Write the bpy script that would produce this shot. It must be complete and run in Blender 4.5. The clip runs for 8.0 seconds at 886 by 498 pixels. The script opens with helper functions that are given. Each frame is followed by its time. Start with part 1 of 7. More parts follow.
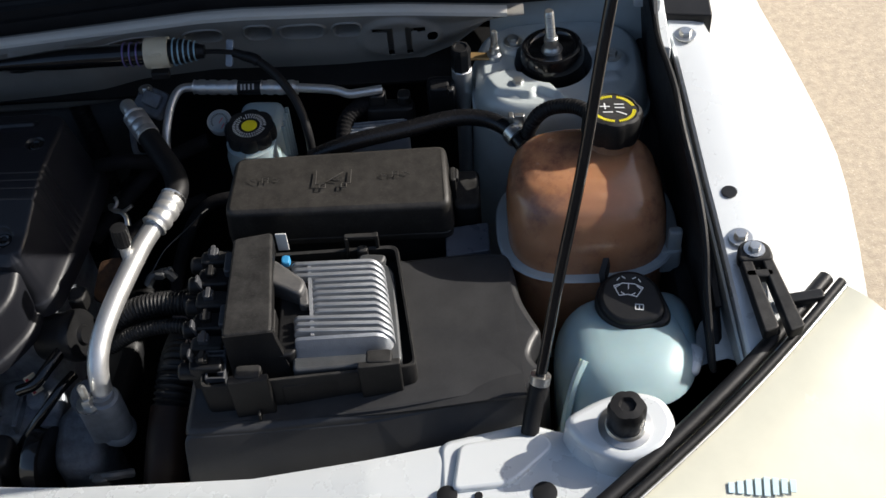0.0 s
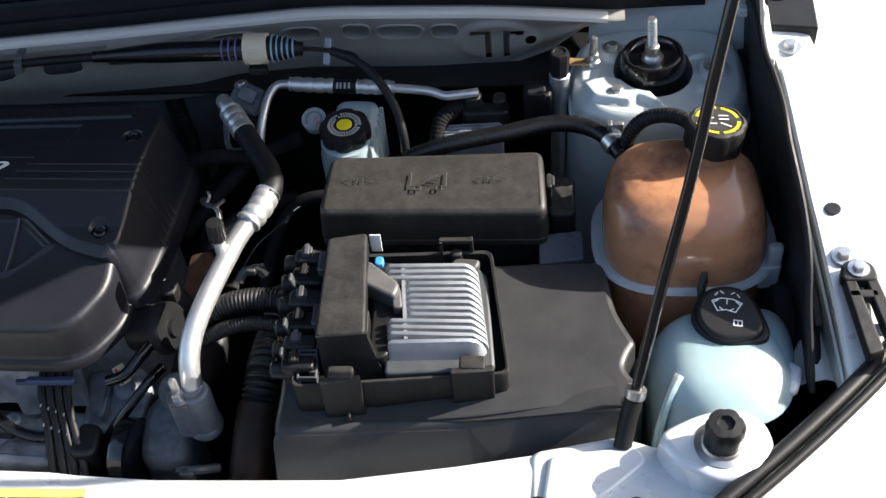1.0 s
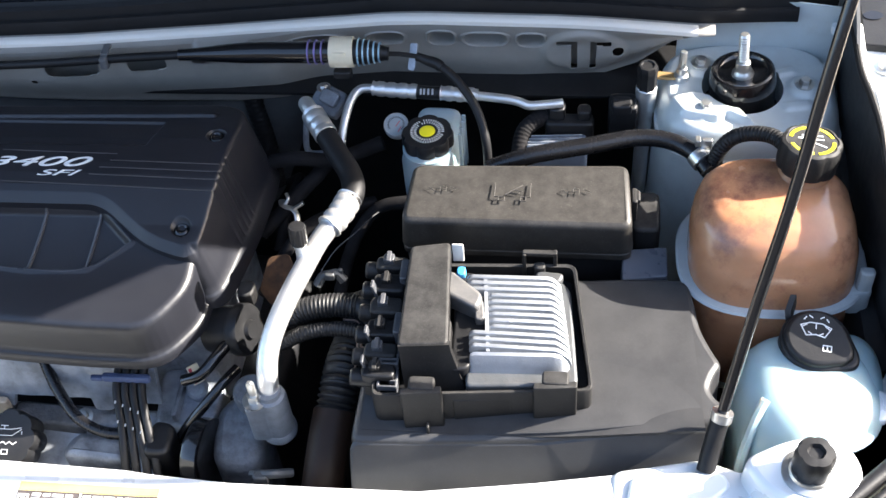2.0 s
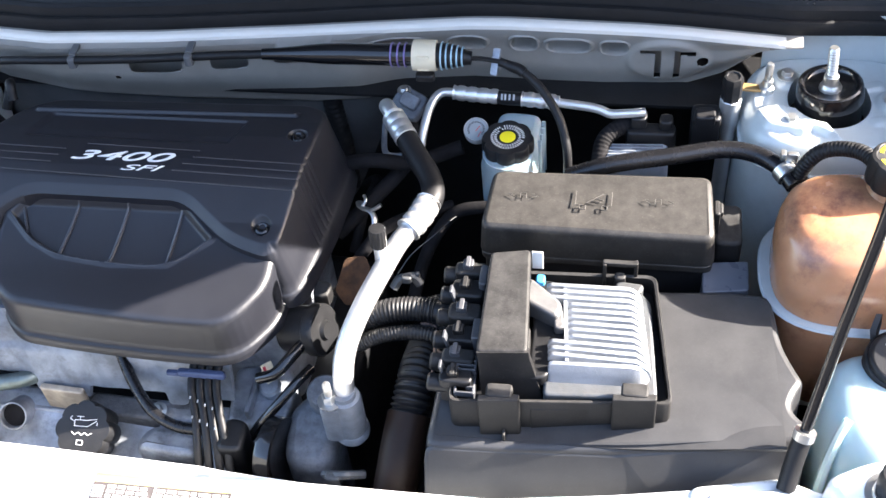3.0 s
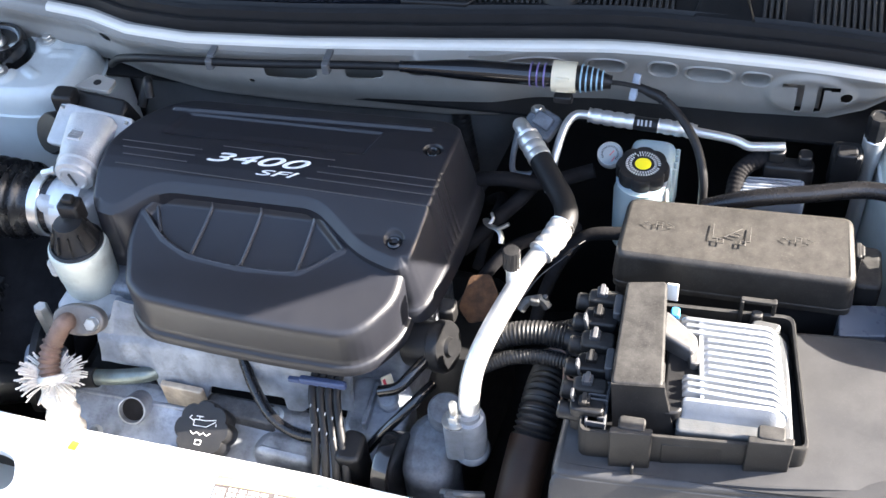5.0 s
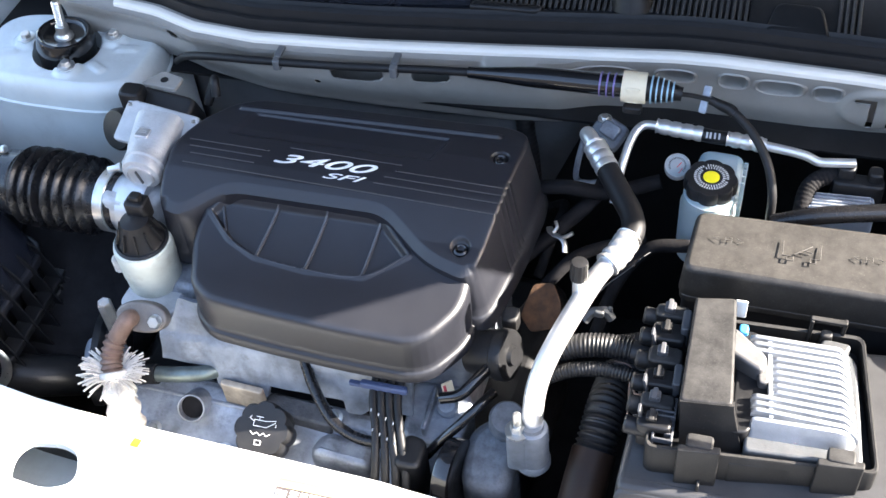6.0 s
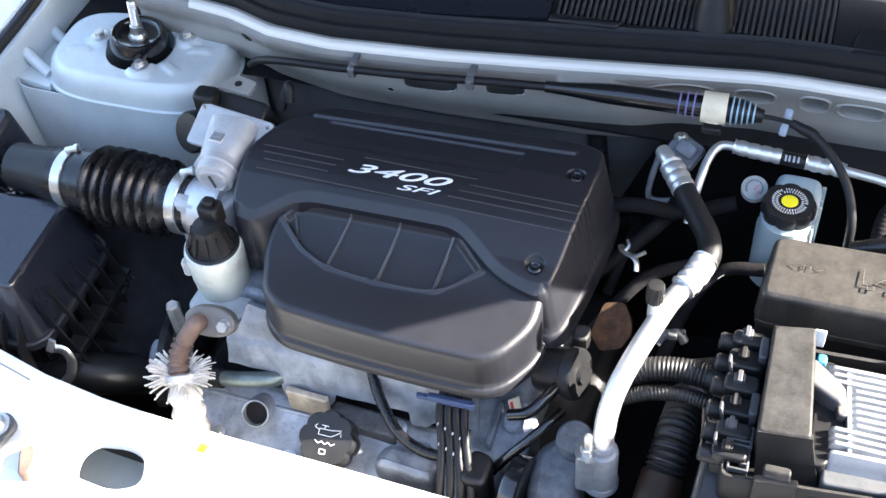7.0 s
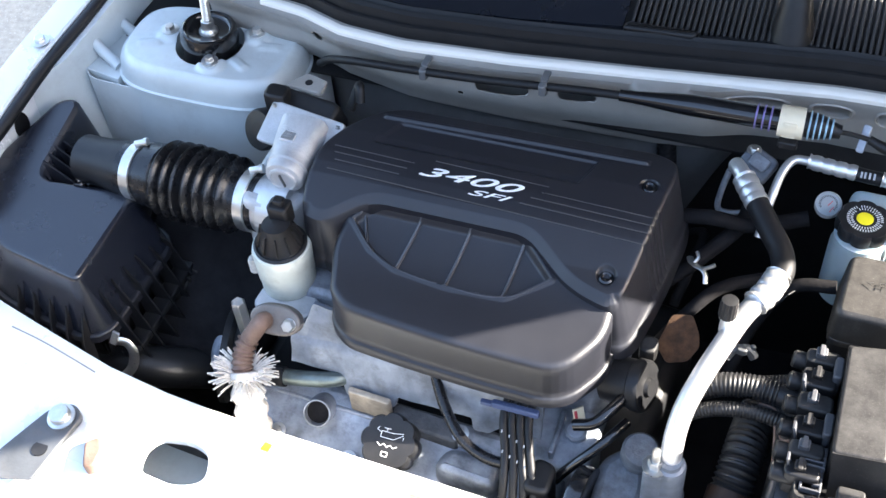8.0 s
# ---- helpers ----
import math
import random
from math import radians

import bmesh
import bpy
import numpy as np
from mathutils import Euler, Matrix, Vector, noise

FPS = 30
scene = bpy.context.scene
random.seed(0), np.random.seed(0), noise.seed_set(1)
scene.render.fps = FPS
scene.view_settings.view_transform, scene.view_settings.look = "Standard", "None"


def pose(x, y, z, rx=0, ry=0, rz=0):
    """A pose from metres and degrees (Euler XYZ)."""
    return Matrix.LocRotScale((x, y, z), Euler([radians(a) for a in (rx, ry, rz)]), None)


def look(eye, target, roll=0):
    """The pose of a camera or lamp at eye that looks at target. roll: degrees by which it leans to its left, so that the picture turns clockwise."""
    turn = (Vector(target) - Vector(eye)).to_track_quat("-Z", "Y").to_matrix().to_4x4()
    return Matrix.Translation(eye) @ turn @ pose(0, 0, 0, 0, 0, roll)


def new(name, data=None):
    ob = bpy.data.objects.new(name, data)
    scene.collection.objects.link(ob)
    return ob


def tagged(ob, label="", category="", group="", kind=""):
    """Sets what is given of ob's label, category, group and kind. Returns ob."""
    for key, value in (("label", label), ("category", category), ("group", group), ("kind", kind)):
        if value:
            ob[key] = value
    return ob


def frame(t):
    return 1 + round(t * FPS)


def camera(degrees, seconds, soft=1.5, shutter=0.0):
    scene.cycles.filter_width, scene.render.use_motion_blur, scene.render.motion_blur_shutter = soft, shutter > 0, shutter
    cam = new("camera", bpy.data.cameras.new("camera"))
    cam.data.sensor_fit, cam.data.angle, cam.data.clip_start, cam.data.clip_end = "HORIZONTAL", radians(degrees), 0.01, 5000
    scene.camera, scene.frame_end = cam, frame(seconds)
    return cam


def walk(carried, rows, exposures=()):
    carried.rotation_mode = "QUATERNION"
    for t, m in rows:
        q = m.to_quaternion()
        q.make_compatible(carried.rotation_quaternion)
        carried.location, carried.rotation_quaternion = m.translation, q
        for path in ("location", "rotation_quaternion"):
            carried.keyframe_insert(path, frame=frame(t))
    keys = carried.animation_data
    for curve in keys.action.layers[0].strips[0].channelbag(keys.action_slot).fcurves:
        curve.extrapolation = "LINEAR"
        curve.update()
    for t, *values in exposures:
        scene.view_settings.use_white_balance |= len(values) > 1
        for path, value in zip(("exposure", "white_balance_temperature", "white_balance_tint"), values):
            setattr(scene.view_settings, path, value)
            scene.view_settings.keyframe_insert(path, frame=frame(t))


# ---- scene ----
cam = camera(40.55, 8.0)
PATH = [  # seconds, eye, target, roll
    (0, (0.5262, -0.0931, 1.9125), (0.4906, 0.5542, 1.1511), -5.19),
    (0.5, (0.5046, -0.0901, 1.9119), (0.4441, 0.5549, 1.1501), -5.77),
    (1, (0.4840, -0.0815, 1.9092), (0.4026, 0.5652, 1.1509), -6.08),
    (1.5, (0.4579, -0.0732, 1.9079), (0.3623, 0.5738, 1.1513), -5.90),
    (3, (0.4034, -0.0662, 1.9103), (0.2497, 0.5754, 1.1588), -6.88),
    (3.5, (0.3860, -0.0646, 1.9131), (0.2171, 0.5757, 1.1638), -6.97),
    (4, (0.3653, -0.0597, 1.9162), (0.1836, 0.5789, 1.1684), -6.80),
    (4.5, (0.3440, -0.0599, 1.9192), (0.1516, 0.5768, 1.1725), -6.60),
    (6, (0.2772, -0.0505, 1.9417), (0.0556, 0.5689, 1.1886), -6.41),
    (6.5, (0.2522, -0.0457, 1.9479), (0.0181, 0.5684, 1.1942), -6.26),
    (7, (0.2251, -0.0386, 1.9571), (-0.0190, 0.5678, 1.2004), -6.15),
    (7.5, (0.1987, -0.0379, 1.9618), (-0.0543, 0.5624, 1.2031), -5.97),
    (8, (0.1764, -0.0383, 1.9676), (-0.0880, 0.5553, 1.2075), -5.92),
]
walk(cam, [(t, look(eye, target, roll)) for t, eye, target, roll in PATH],
     [(0, 0.44, 6440, 10), (0.5, 0.79, 6470, 10), (1, 1.45, 6500, 10), (1.5, 2.12, 6500, 10), (3, 3.15, 6560, 13), (4, 3.36, 6640, 12), (4.5, 3.34, 6680, 12), (8, 3.29, 6660, 11)])

# ---- world and light ----
SUN_AZ, SUN_EL = 74.0, 30.0   # degrees: azimuth from +y towards +x, height over the ground
world = bpy.data.worlds.new("sky")
scene.world = world
world.use_nodes = True
wn = world.node_tree
sky = wn.nodes.new("ShaderNodeTexSky")
sky.sky_type = "NISHITA"
sky.sun_disc = False
sky.dust_density = 2.5
sky.sun_elevation = radians(SUN_EL)
sky.sun_rotation = radians(SUN_AZ)
wn.nodes["Background"].inputs["Strength"].default_value = 0.125
wn.links.new(sky.outputs["Color"], wn.nodes["Background"].inputs["Color"])
sun_data = bpy.data.lights.new("sun", "SUN")
sun_data.energy, sun_data.angle, sun_data.color = 5.0, radians(0.55), (1.0, 0.94, 0.85)
sun = new("sun", sun_data)
sd = Vector((math.sin(radians(SUN_AZ)) * math.cos(radians(SUN_EL)), math.cos(radians(SUN_AZ)) * math.cos(radians(SUN_EL)), math.sin(radians(SUN_EL))))
sun.matrix_world = look(sd * 20, (0, 0, 0))


# ---- materials ----
def mat(name, base, rough=0.5, metal=0.0, var=0.18, scale=18.0, bump=0.12, bscale=260.0, dust=0.0, dust_col=(0.335, 0.312, 0.285),
        spec=0.5, coat=0.0, transmission=0.0, speck=0.0, speck_col=(0.5, 0.46, 0.4), stain=0.0, stain_col=(0.12, 0.1, 0.08), sss=0.0):
    """A surface with variation at two scales, fine relief, dust on what faces up, specks and stains."""
    m = bpy.data.materials.new(name)
    m.use_nodes = True
    nt = m.node_tree
    nd, lk = nt.nodes, nt.links
    b = nd["Principled BSDF"]
    tc = nd.new("ShaderNodeTexCoord")

    def noise(s, detail=4.0, r=0.6):
        n = nd.new("ShaderNodeTexNoise")
        n.inputs["Scale"].default_value, n.inputs["Detail"].default_value, n.inputs["Roughness"].default_value = s, detail, r
        lk.new(tc.outputs["Object"], n.inputs["Vector"])
        return n.outputs["Fac"]

    def ramp(v, lo, hi):
        n = nd.new("ShaderNodeMapRange")
        n.inputs["From Min"].default_value, n.inputs["From Max"].default_value = lo, hi
        lk.new(v, n.inputs["Value"])
        return n.outputs["Result"]

    def times(a, k):
        n = nd.new("ShaderNodeMath")
        n.operation = "MULTIPLY"
        lk.new(a, n.inputs[0])
        if isinstance(k, (int, float)):
            n.inputs[1].default_value = k
        else:
            lk.new(k, n.inputs[1])
        return n.outputs[0]

    def mix(f, a, c):
        n = nd.new("ShaderNodeMix")
        n.data_type = "RGBA"
        lk.new(f, n.inputs["Factor"])
        for sock, v in ((n.inputs["A"], a), (n.inputs["B"], c)):
            if isinstance(v, tuple):
                sock.default_value = (*v, 1)
            else:
                lk.new(v, sock)
        return n.outputs["Result"]

    big, fine = noise(scale, 5), noise(bscale, 3)
    dark = tuple(max(0, c * (1 - var)) for c in base)
    light = tuple(min(1, c * (1 + var)) for c in base)
    col = mix(ramp(big, 0.3, 0.7), dark, light)
    rgh = nd.new("ShaderNodeMapRange")
    rgh.inputs["To Min"].default_value, rgh.inputs["To Max"].default_value = max(0.03, rough - 0.1), min(1, rough + 0.12)
    lk.new(noise(scale * 2.7, 6), rgh.inputs["Value"])
    rough_out = rgh.outputs["Result"]
    if stain:
        col = mix(times(ramp(noise(scale * 1.6, 8, 0.75), 0.5, 0.72), stain), col, stain_col)
    if speck:
        col = mix(times(ramp(noise(bscale * 0.9, 2), 0.62, 0.72), speck), col, speck_col)
    if dust:
        geo = nd.new("ShaderNodeNewGeometry")
        sep = nd.new("ShaderNodeSeparateXYZ")
        lk.new(geo.outputs["Normal"], sep.inputs[0])
        up = ramp(sep.outputs["Z"], 0.2, 0.95)
        f = times(times(up, dust), ramp(noise(scale * 3.3, 8, 0.7), 0.25, 0.75))
        col = mix(f, col, dust_col)
    lk.new(col, b.inputs["Base Color"])
    lk.new(rough_out, b.inputs["Roughness"])
    b.inputs["Metallic"].default_value = metal
    b.inputs["Specular IOR Level"].default_value = spec
    b.inputs["Coat Weight"].default_value = coat
    b.inputs["Coat Roughness"].default_value = 0.08
    b.inputs["Transmission Weight"].default_value = transmission
    if bump:
        bp = nd.new("ShaderNodeBump")
        bp.inputs["Strength"].default_value, bp.inputs["Distance"].default_value = bump, 0.002
        lk.new(fine, bp.inputs["Height"])
        lk.new(bp.outputs["Normal"], b.inputs["Normal"])
    if sss:
        b.inputs["Subsurface Weight"].default_value = sss
        b.inputs["Subsurface Radius"].default_value = (1.0, 0.6, 0.4)
        b.inputs["Subsurface Scale"].default_value = 0.03
    return m


PAINT = mat("silver_white_paint", (0.71, 0.74, 0.75), 0.28, 0.15, 0.03, 5, 0.02, 300, dust=0.03, coat=0.35)
# Duller inner paint; its darker, bluer base also holds the bay's shade.
PAINT_IN = mat("shaded_inner_paint", (0.50, 0.55, 0.555), 0.40, 0.12, 0.10, 9, 0.05, 220, dust=0.15, stain=0.2, coat=0.2)
# Scuttle panel grey, much darker than the lip along its top.
PANEL_GREY = mat("grey_sheet_metal", (0.270, 0.258, 0.236), 0.44, 0.1, 0.15, 10, 0.05, 220, dust=0.10, stain=0.25, stain_col=(0.17, 0.168, 0.16))
COVER = mat("satin_black_cover_plastic", (0.0105, 0.0112, 0.0152), 0.43, 0, 0.12, 8, 0.06, 1400, dust=0.010, dust_col=(0.30, 0.30, 0.31), spec=0.54)
# Paler than the cover: glints on ribs, pocket rim and deck lines as colour.
EDGE = mat("glint_satin_plastic_edge", (0.036, 0.037, 0.042), 0.3, 0, 0.12, 30, 0.03, 900, spec=0.6)
# In PLASTIC and BATT the dust also paints tops sunlit against shaded fronts.
PLASTIC = mat("dusty_black_plastic", (0.0100, 0.0098, 0.0100), 0.52, 0, 0.2, 14, 0.10, 700, dust=0.13, dust_col=(0.33, 0.32, 0.305), speck=0.04, spec=0.20)
BATT = mat("smooth_grey_black_plastic", (0.0230, 0.0232, 0.0246), 0.40, 0, 0.10, 6, 0.05, 900, dust=0.085, dust_col=(0.32, 0.315, 0.31), speck=0.03, stain=0.3, stain_col=(0.042, 0.041, 0.041), spec=0.46)
# Black base is blued to carry the sky's sheen on the lid.
LID = mat("sky_tinted_black_plastic", (0.0105, 0.0122, 0.0180), 0.24, 0, 0.10, 8, 0.04, 1200, dust=0.008, spec=0.75)
LIP_WHITE = mat("bright_white_lip", (0.72, 0.69, 0.63), 0.35, 0, 0.04, 8, 0.02, 300)
FUSE = mat("dusty_fuse_cover_plastic", (0.0165, 0.0155, 0.0142), 0.46, 0, 0.30, 26, 0.10, 700, dust=0.10, speck=0.10, speck_col=(0.32, 0.30, 0.27), stain=0.35, stain_col=(0.055, 0.050, 0.044), spec=0.34)
BLACK = mat("deep_black_plastic", (0.0092, 0.0094, 0.0104), 0.42, 0, 0.3, 25, 0.10, 500, dust=0.02, spec=0.32)
RUBBER = mat("black_rubber", (0.0080, 0.0080, 0.0088), 0.52, 0, 0.25, 30, 0.10, 600, dust=0.012, spec=0.32)
SHINY_RUBBER = mat("shiny_black_rubber", (0.0068, 0.0068, 0.0078), 0.26, 0, 0.2, 25, 0.05, 500, dust=0.006, spec=0.42)
GLOSS = mat("glossy_black_paint", (0.006, 0.006, 0.007), 0.16, 0, 0.2, 20, 0.02, 300, dust=0.02, coat=0.3)
ALU = mat("cast_aluminium", (0.56, 0.58, 0.60), 0.40, 0.85, 0.15, 22, 0.14, 420, dust=0.06, stain=0.25)
FIN_ALU = mat("sand_cast_aluminium", (0.40, 0.42, 0.45), 0.48, 0.6, 0.12, 40, 0.2, 500, dust=0.04, stain=0.2, stain_col=(0.27, 0.27, 0.27))
EMBOSS = mat("scuffed_embossing", (0.055, 0.051, 0.046), 0.4, 0, 0.3, 60, 0.1, 500, spec=0.6)
CAST = mat("sand_cast_light_alloy", (0.44, 0.45, 0.46), 0.58, 0.4, 0.16, 30, 0.30, 420, dust=0.08, stain=0.35, stain_col=(0.27, 0.27, 0.28))
# Darker grey with shade put in: dash panel, hinge arm, cable clips.
DULL_PANEL = mat("shade_grey_panel", (0.085, 0.088, 0.092), 0.55, 0.0, 0.25, 9, 0.10, 200, dust=0.10, stain=0.4, stain_col=(0.04, 0.04, 0.042))
# Slats in a paler grey than the black grille around them.
SLAT = mat("grey_grille_plastic", (0.030, 0.029, 0.029), 0.48, 0, 0.25, 20, 0.08, 500, dust=0.10, spec=0.35)
ALU_PIPE = mat("dull_aluminium_tube", (0.70, 0.70, 0.69), 0.38, 0.8, 0.1, 25, 0.06, 500, dust=0.05, stain=0.12)
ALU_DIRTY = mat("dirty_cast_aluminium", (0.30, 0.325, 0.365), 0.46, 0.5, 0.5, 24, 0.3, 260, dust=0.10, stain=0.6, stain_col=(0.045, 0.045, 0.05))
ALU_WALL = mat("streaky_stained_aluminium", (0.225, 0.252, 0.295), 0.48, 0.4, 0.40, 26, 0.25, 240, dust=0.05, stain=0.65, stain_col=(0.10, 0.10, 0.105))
STEEL = mat("zinc_plated_steel", (0.60, 0.60, 0.58), 0.3, 0.9, 0.15, 40, 0.06, 500, stain=0.2)
RUST = mat("rusty_steel", (0.17, 0.108, 0.082), 0.62, 0.35, 0.35, 40, 0.3, 400, stain=0.5, stain_col=(0.26, 0.20, 0.16))
DARK_STEEL = mat("dull_dark_steel", (0.085, 0.09, 0.095), 0.5, 0.4, 0.2, 30, 0.15, 300, stain=0.3)
GRIME = mat("grimy_dark_casting", (0.115, 0.128, 0.148), 0.6, 0.3, 0.5, 40, 0.4, 240, dust=0.12, stain=0.5, stain_col=(0.02, 0.02, 0.02))
CREAM = mat("cream_plastic", (0.68, 0.60, 0.44), 0.5, 0, 0.08, 30, 0.05, 300)
WHITE = mat("white_plastic", (0.72, 0.73, 0.72), 0.45, 0, 0.08, 30, 0.05, 300)
WHITE_INK = mat("white_ink", (0.75, 0.76, 0.76), 0.5, 0, 0.05, 60, 0.0)
GREY_INK = mat("grey_ink", (0.36, 0.37, 0.38), 0.5, 0, 0.05, 60, 0.0)
YELLOW = mat("yellow_ink", (0.75, 0.66, 0.02), 0.45, 0, 0.06, 60, 0.02)
BLUE = mat("blue_plastic", (0.04, 0.25, 0.50), 0.45, 0, 0.15, 40, 0.05)
RED = mat("red_ink", (0.5, 0.04, 0.06), 0.5, 0, 0.1, 60, 0.0)
BOTTLE = mat("pale_blue_translucent_plastic", (0.32, 0.43, 0.45), 0.34, 0, 0.14, 7, 0.03, 200, spec=0.45, sss=0.55)
SEAM = mat("pale_grey_moulded_seam", (0.34, 0.37, 0.38), 0.45, 0, 0.15, 20, 0.05, 200)
TANK = mat("brown_translucent_plastic", (0.42, 0.205, 0.108), 0.22, 0, 0.25, 9, 0.02, 160, spec=0.5, coat=0.3, sss=0.4, stain=0.9, stain_col=(0.115, 0.050, 0.046))
RESERVOIR = mat("white_blue_reservoir_plastic", (0.30, 0.38, 0.41), 0.4, 0, 0.08, 14, 0.05, 200, sss=0.3)
EGR_BODY = mat("aged_zinc_canister", (0.58, 0.60, 0.53), 0.5, 0.2, 0.18, 16, 0.12, 260, stain=0.5, stain_col=(0.28, 0.26, 0.17))
FIBRE = mat("frayed_white_fibre", (0.58, 0.54, 0.48), 0.85, 0, 0.3, 60, 0.4, 500, stain=0.6, stain_col=(0.2, 0.18, 0.16))
# Low-gloss black that puts the deep bay's shade into the surfaces there.
DEEP = mat("deep_shade_black", (0.0125, 0.0120, 0.0130), 0.75, 0, 0.4, 30, 0.3, 260, spec=0.10)
LENS = mat("hazed_headlamp_lens", (0.62, 0.61, 0.50), 0.22, 0, 0.06, 12, 0.04, 200, coat=0.4)
CONCRETE = mat("sunlit_aggregate_concrete", (0.42, 0.355, 0.275), 0.85, 0, 0.16, 60.0, 0.5, 190, speck=0.55, speck_col=(0.66, 0.60, 0.50), stain=0.45, stain_col=(0.26, 0.21, 0.16))
RENDERED = mat("dark_grey_wall_render", (0.070, 0.070, 0.074), 0.85, 0, 0.25, 3.0, 0.4, 60, stain=0.4, stain_col=(0.045, 0.044, 0.044))
GLASS = mat("tinted_windscreen", (0.03, 0.035, 0.04), 0.06, 0, 0.05, 5, 0.0, coat=0.5)


# ---- shape tools ----
def part(name, bm, material, parent=None, label="", sharp=38.0):
    """Links a bmesh as one mesh object, under a thing or a part."""
    bmesh.ops.recalc_face_normals(bm, faces=bm.faces)
    lim = radians(sharp)
    for f in bm.faces:
        f.smooth = len(f.verts) <= 6
    for e in bm.edges:
        if len(e.link_faces) == 2 and e.calc_face_angle(0) > lim:
            e.smooth = False
    me = bpy.data.meshes.new(name)
    bm.to_mesh(me)
    bm.free()
    me.materials.append(material)
    ob = new(name, me)
    if parent is not None:
        ob.parent = parent
        ob.matrix_parent_inverse = parent.matrix_world.inverted()
    if label:
        tagged(ob, label)
    return ob


def thing(name, at, label, category, group="", kind=""):
    ob = new(name)
    ob.location = at
    ob.empty_display_size = 0.02
    bpy.context.view_layer.update()
    return tagged(ob, label, category, group, kind)


def loft(rings, closed=True, cap=(True, True), bm=None):
    """Skins rings of equally many points."""
    bm = bm or bmesh.new()
    vs = [[bm.verts.new(p) for p in r] for r in rings]
    n = len(vs[0])
    for a, b in zip(vs, vs[1:]):
        for i in range(n if closed else n - 1):
            j = (i + 1) % n
            bm.faces.new((a[i], a[j], b[j], b[i]))
    if closed and cap[0]:
        bm.faces.new(vs[0][::-1])
    if closed and cap[1]:
        bm.faces.new(vs[-1])
    return bm


def rounded(pts, r=0.01, n=4):
    """A closed outline with rounded corners; r one radius, or one a corner."""
    out = []
    k = len(pts)
    for i in range(k):
        p, a, b = Vector(pts[i]), Vector(pts[i - 1]), Vector(pts[(i + 1) % k])
        rad = r[i] if isinstance(r, (list, tuple)) else r
        u, v = (a - p), (b - p)
        d = min(rad, u.length * 0.45, v.length * 0.45)
        s, e = p + u.normalized() * d, p + v.normalized() * d
        for j in range(n + 1):
            t = j / n
            out.append(((1 - t) ** 2) * s + 2 * t * (1 - t) * p + t * t * e)
    return [(q.x, q.y) for q in out]


def inset(pts, d):
    """Moves a closed outline inwards by d."""
    k = len(pts)
    area = sum(pts[i][0] * pts[(i + 1) % k][1] - pts[(i + 1) % k][0] * pts[i][1] for i in range(k))
    s = 1 if area > 0 else -1
    out = []
    for i in range(k):
        a, b = Vector(pts[i - 1]), Vector(pts[(i + 1) % k])
        t = b - a
        if t.length < 1e-9:
            out.append(pts[i])
            continue
        t.normalize()
        out.append((pts[i][0] - s * t.y * d, pts[i][1] + s * t.x * d))
    return out


def slab(outline, z0, z1, r=0.01, bev=0.004, draft=0.0, n=4, m=None, bm=None):
    """An upright block over an outline, with a rounded top edge; z1 a number or a height over (x, y)."""
    if r:
        r = [max(k, 2 * bev) for k in r] if isinstance(r, (list, tuple)) else max(r, 2 * bev)
    o = rounded(outline, r, n) if r else list(outline)
    top = z1 if callable(z1) else (lambda x, y: z1)
    rings = [[(x, y, z0) for x, y in inset(o, -draft)]]
    for f, g in ((0.0, 1.0), (0.13, 0.5), (0.5, 0.13), (1.0, 0.0)):
        rings.append([(x, y, top(x, y) - bev * g) for x, y in inset(o, bev * f)])
    b = loft(rings)
    if m is not None:
        bmesh.ops.transform(b, matrix=m, verts=b.verts)
    if bm is not None:
        me = bpy.data.meshes.new("tmp")
        b.to_mesh(me)
        b.free()
        bm.from_mesh(me)
        bpy.data.meshes.remove(me)
        return bm
    return b


def merge(*bms):
    out = bmesh.new()
    for b in bms:
        me = bpy.data.meshes.new("tmp")
        b.to_mesh(me)
        b.free()
        out.from_mesh(me)
        bpy.data.meshes.remove(me)
    return out


def block(cx, cy, cz, sx, sy, sz, bev=0.003, m=None):
    """A box with rounded upright and top edges, about its middle."""
    h = [(-sx / 2, -sy / 2), (sx / 2, -sy / 2), (sx / 2, sy / 2), (-sx / 2, sy / 2)]
    b = slab(h, -sz / 2, sz / 2, bev, bev, n=2)
    t = Matrix.Translation((cx, cy, cz)) @ (m or Matrix())
    bmesh.ops.transform(b, matrix=t, verts=b.verts)
    return b


def lathe(profile, n=28, m=None, wave=0.0, waves=8, power=1.0):
    """Turns (radius, height) pairs about z; wave scallops the rim."""
    rings = []
    for r, z in profile:
        ring = []
        for i in range(n):
            a = 2 * math.pi * i / n
            w = 1 + wave * (abs(math.cos(a * waves / 2)) ** power - 0.5)
            ring.append((r * w * math.cos(a), r * w * math.sin(a), z))
        rings.append(ring)
    b = loft(rings)
    if m is not None:
        bmesh.ops.transform(b, matrix=m, verts=b.verts)
    return b


def spline(pts, per=8):
    """A smooth line through the points."""
    p = [Vector(q) for q in pts]
    p = [2 * p[0] - p[1]] + p + [2 * p[-1] - p[-2]]
    out = []
    for i in range(1, len(p) - 2):
        a, b, c, d = p[i - 1], p[i], p[i + 1], p[i + 2]
        for j in range(per):
            t = j / per
            out.append(0.5 * (2 * b + (c - a) * t + (2 * a - 5 * b + 4 * c - d) * t * t + (3 * b - a - 3 * c + d) * t ** 3))
    out.append(p[-2])
    return out


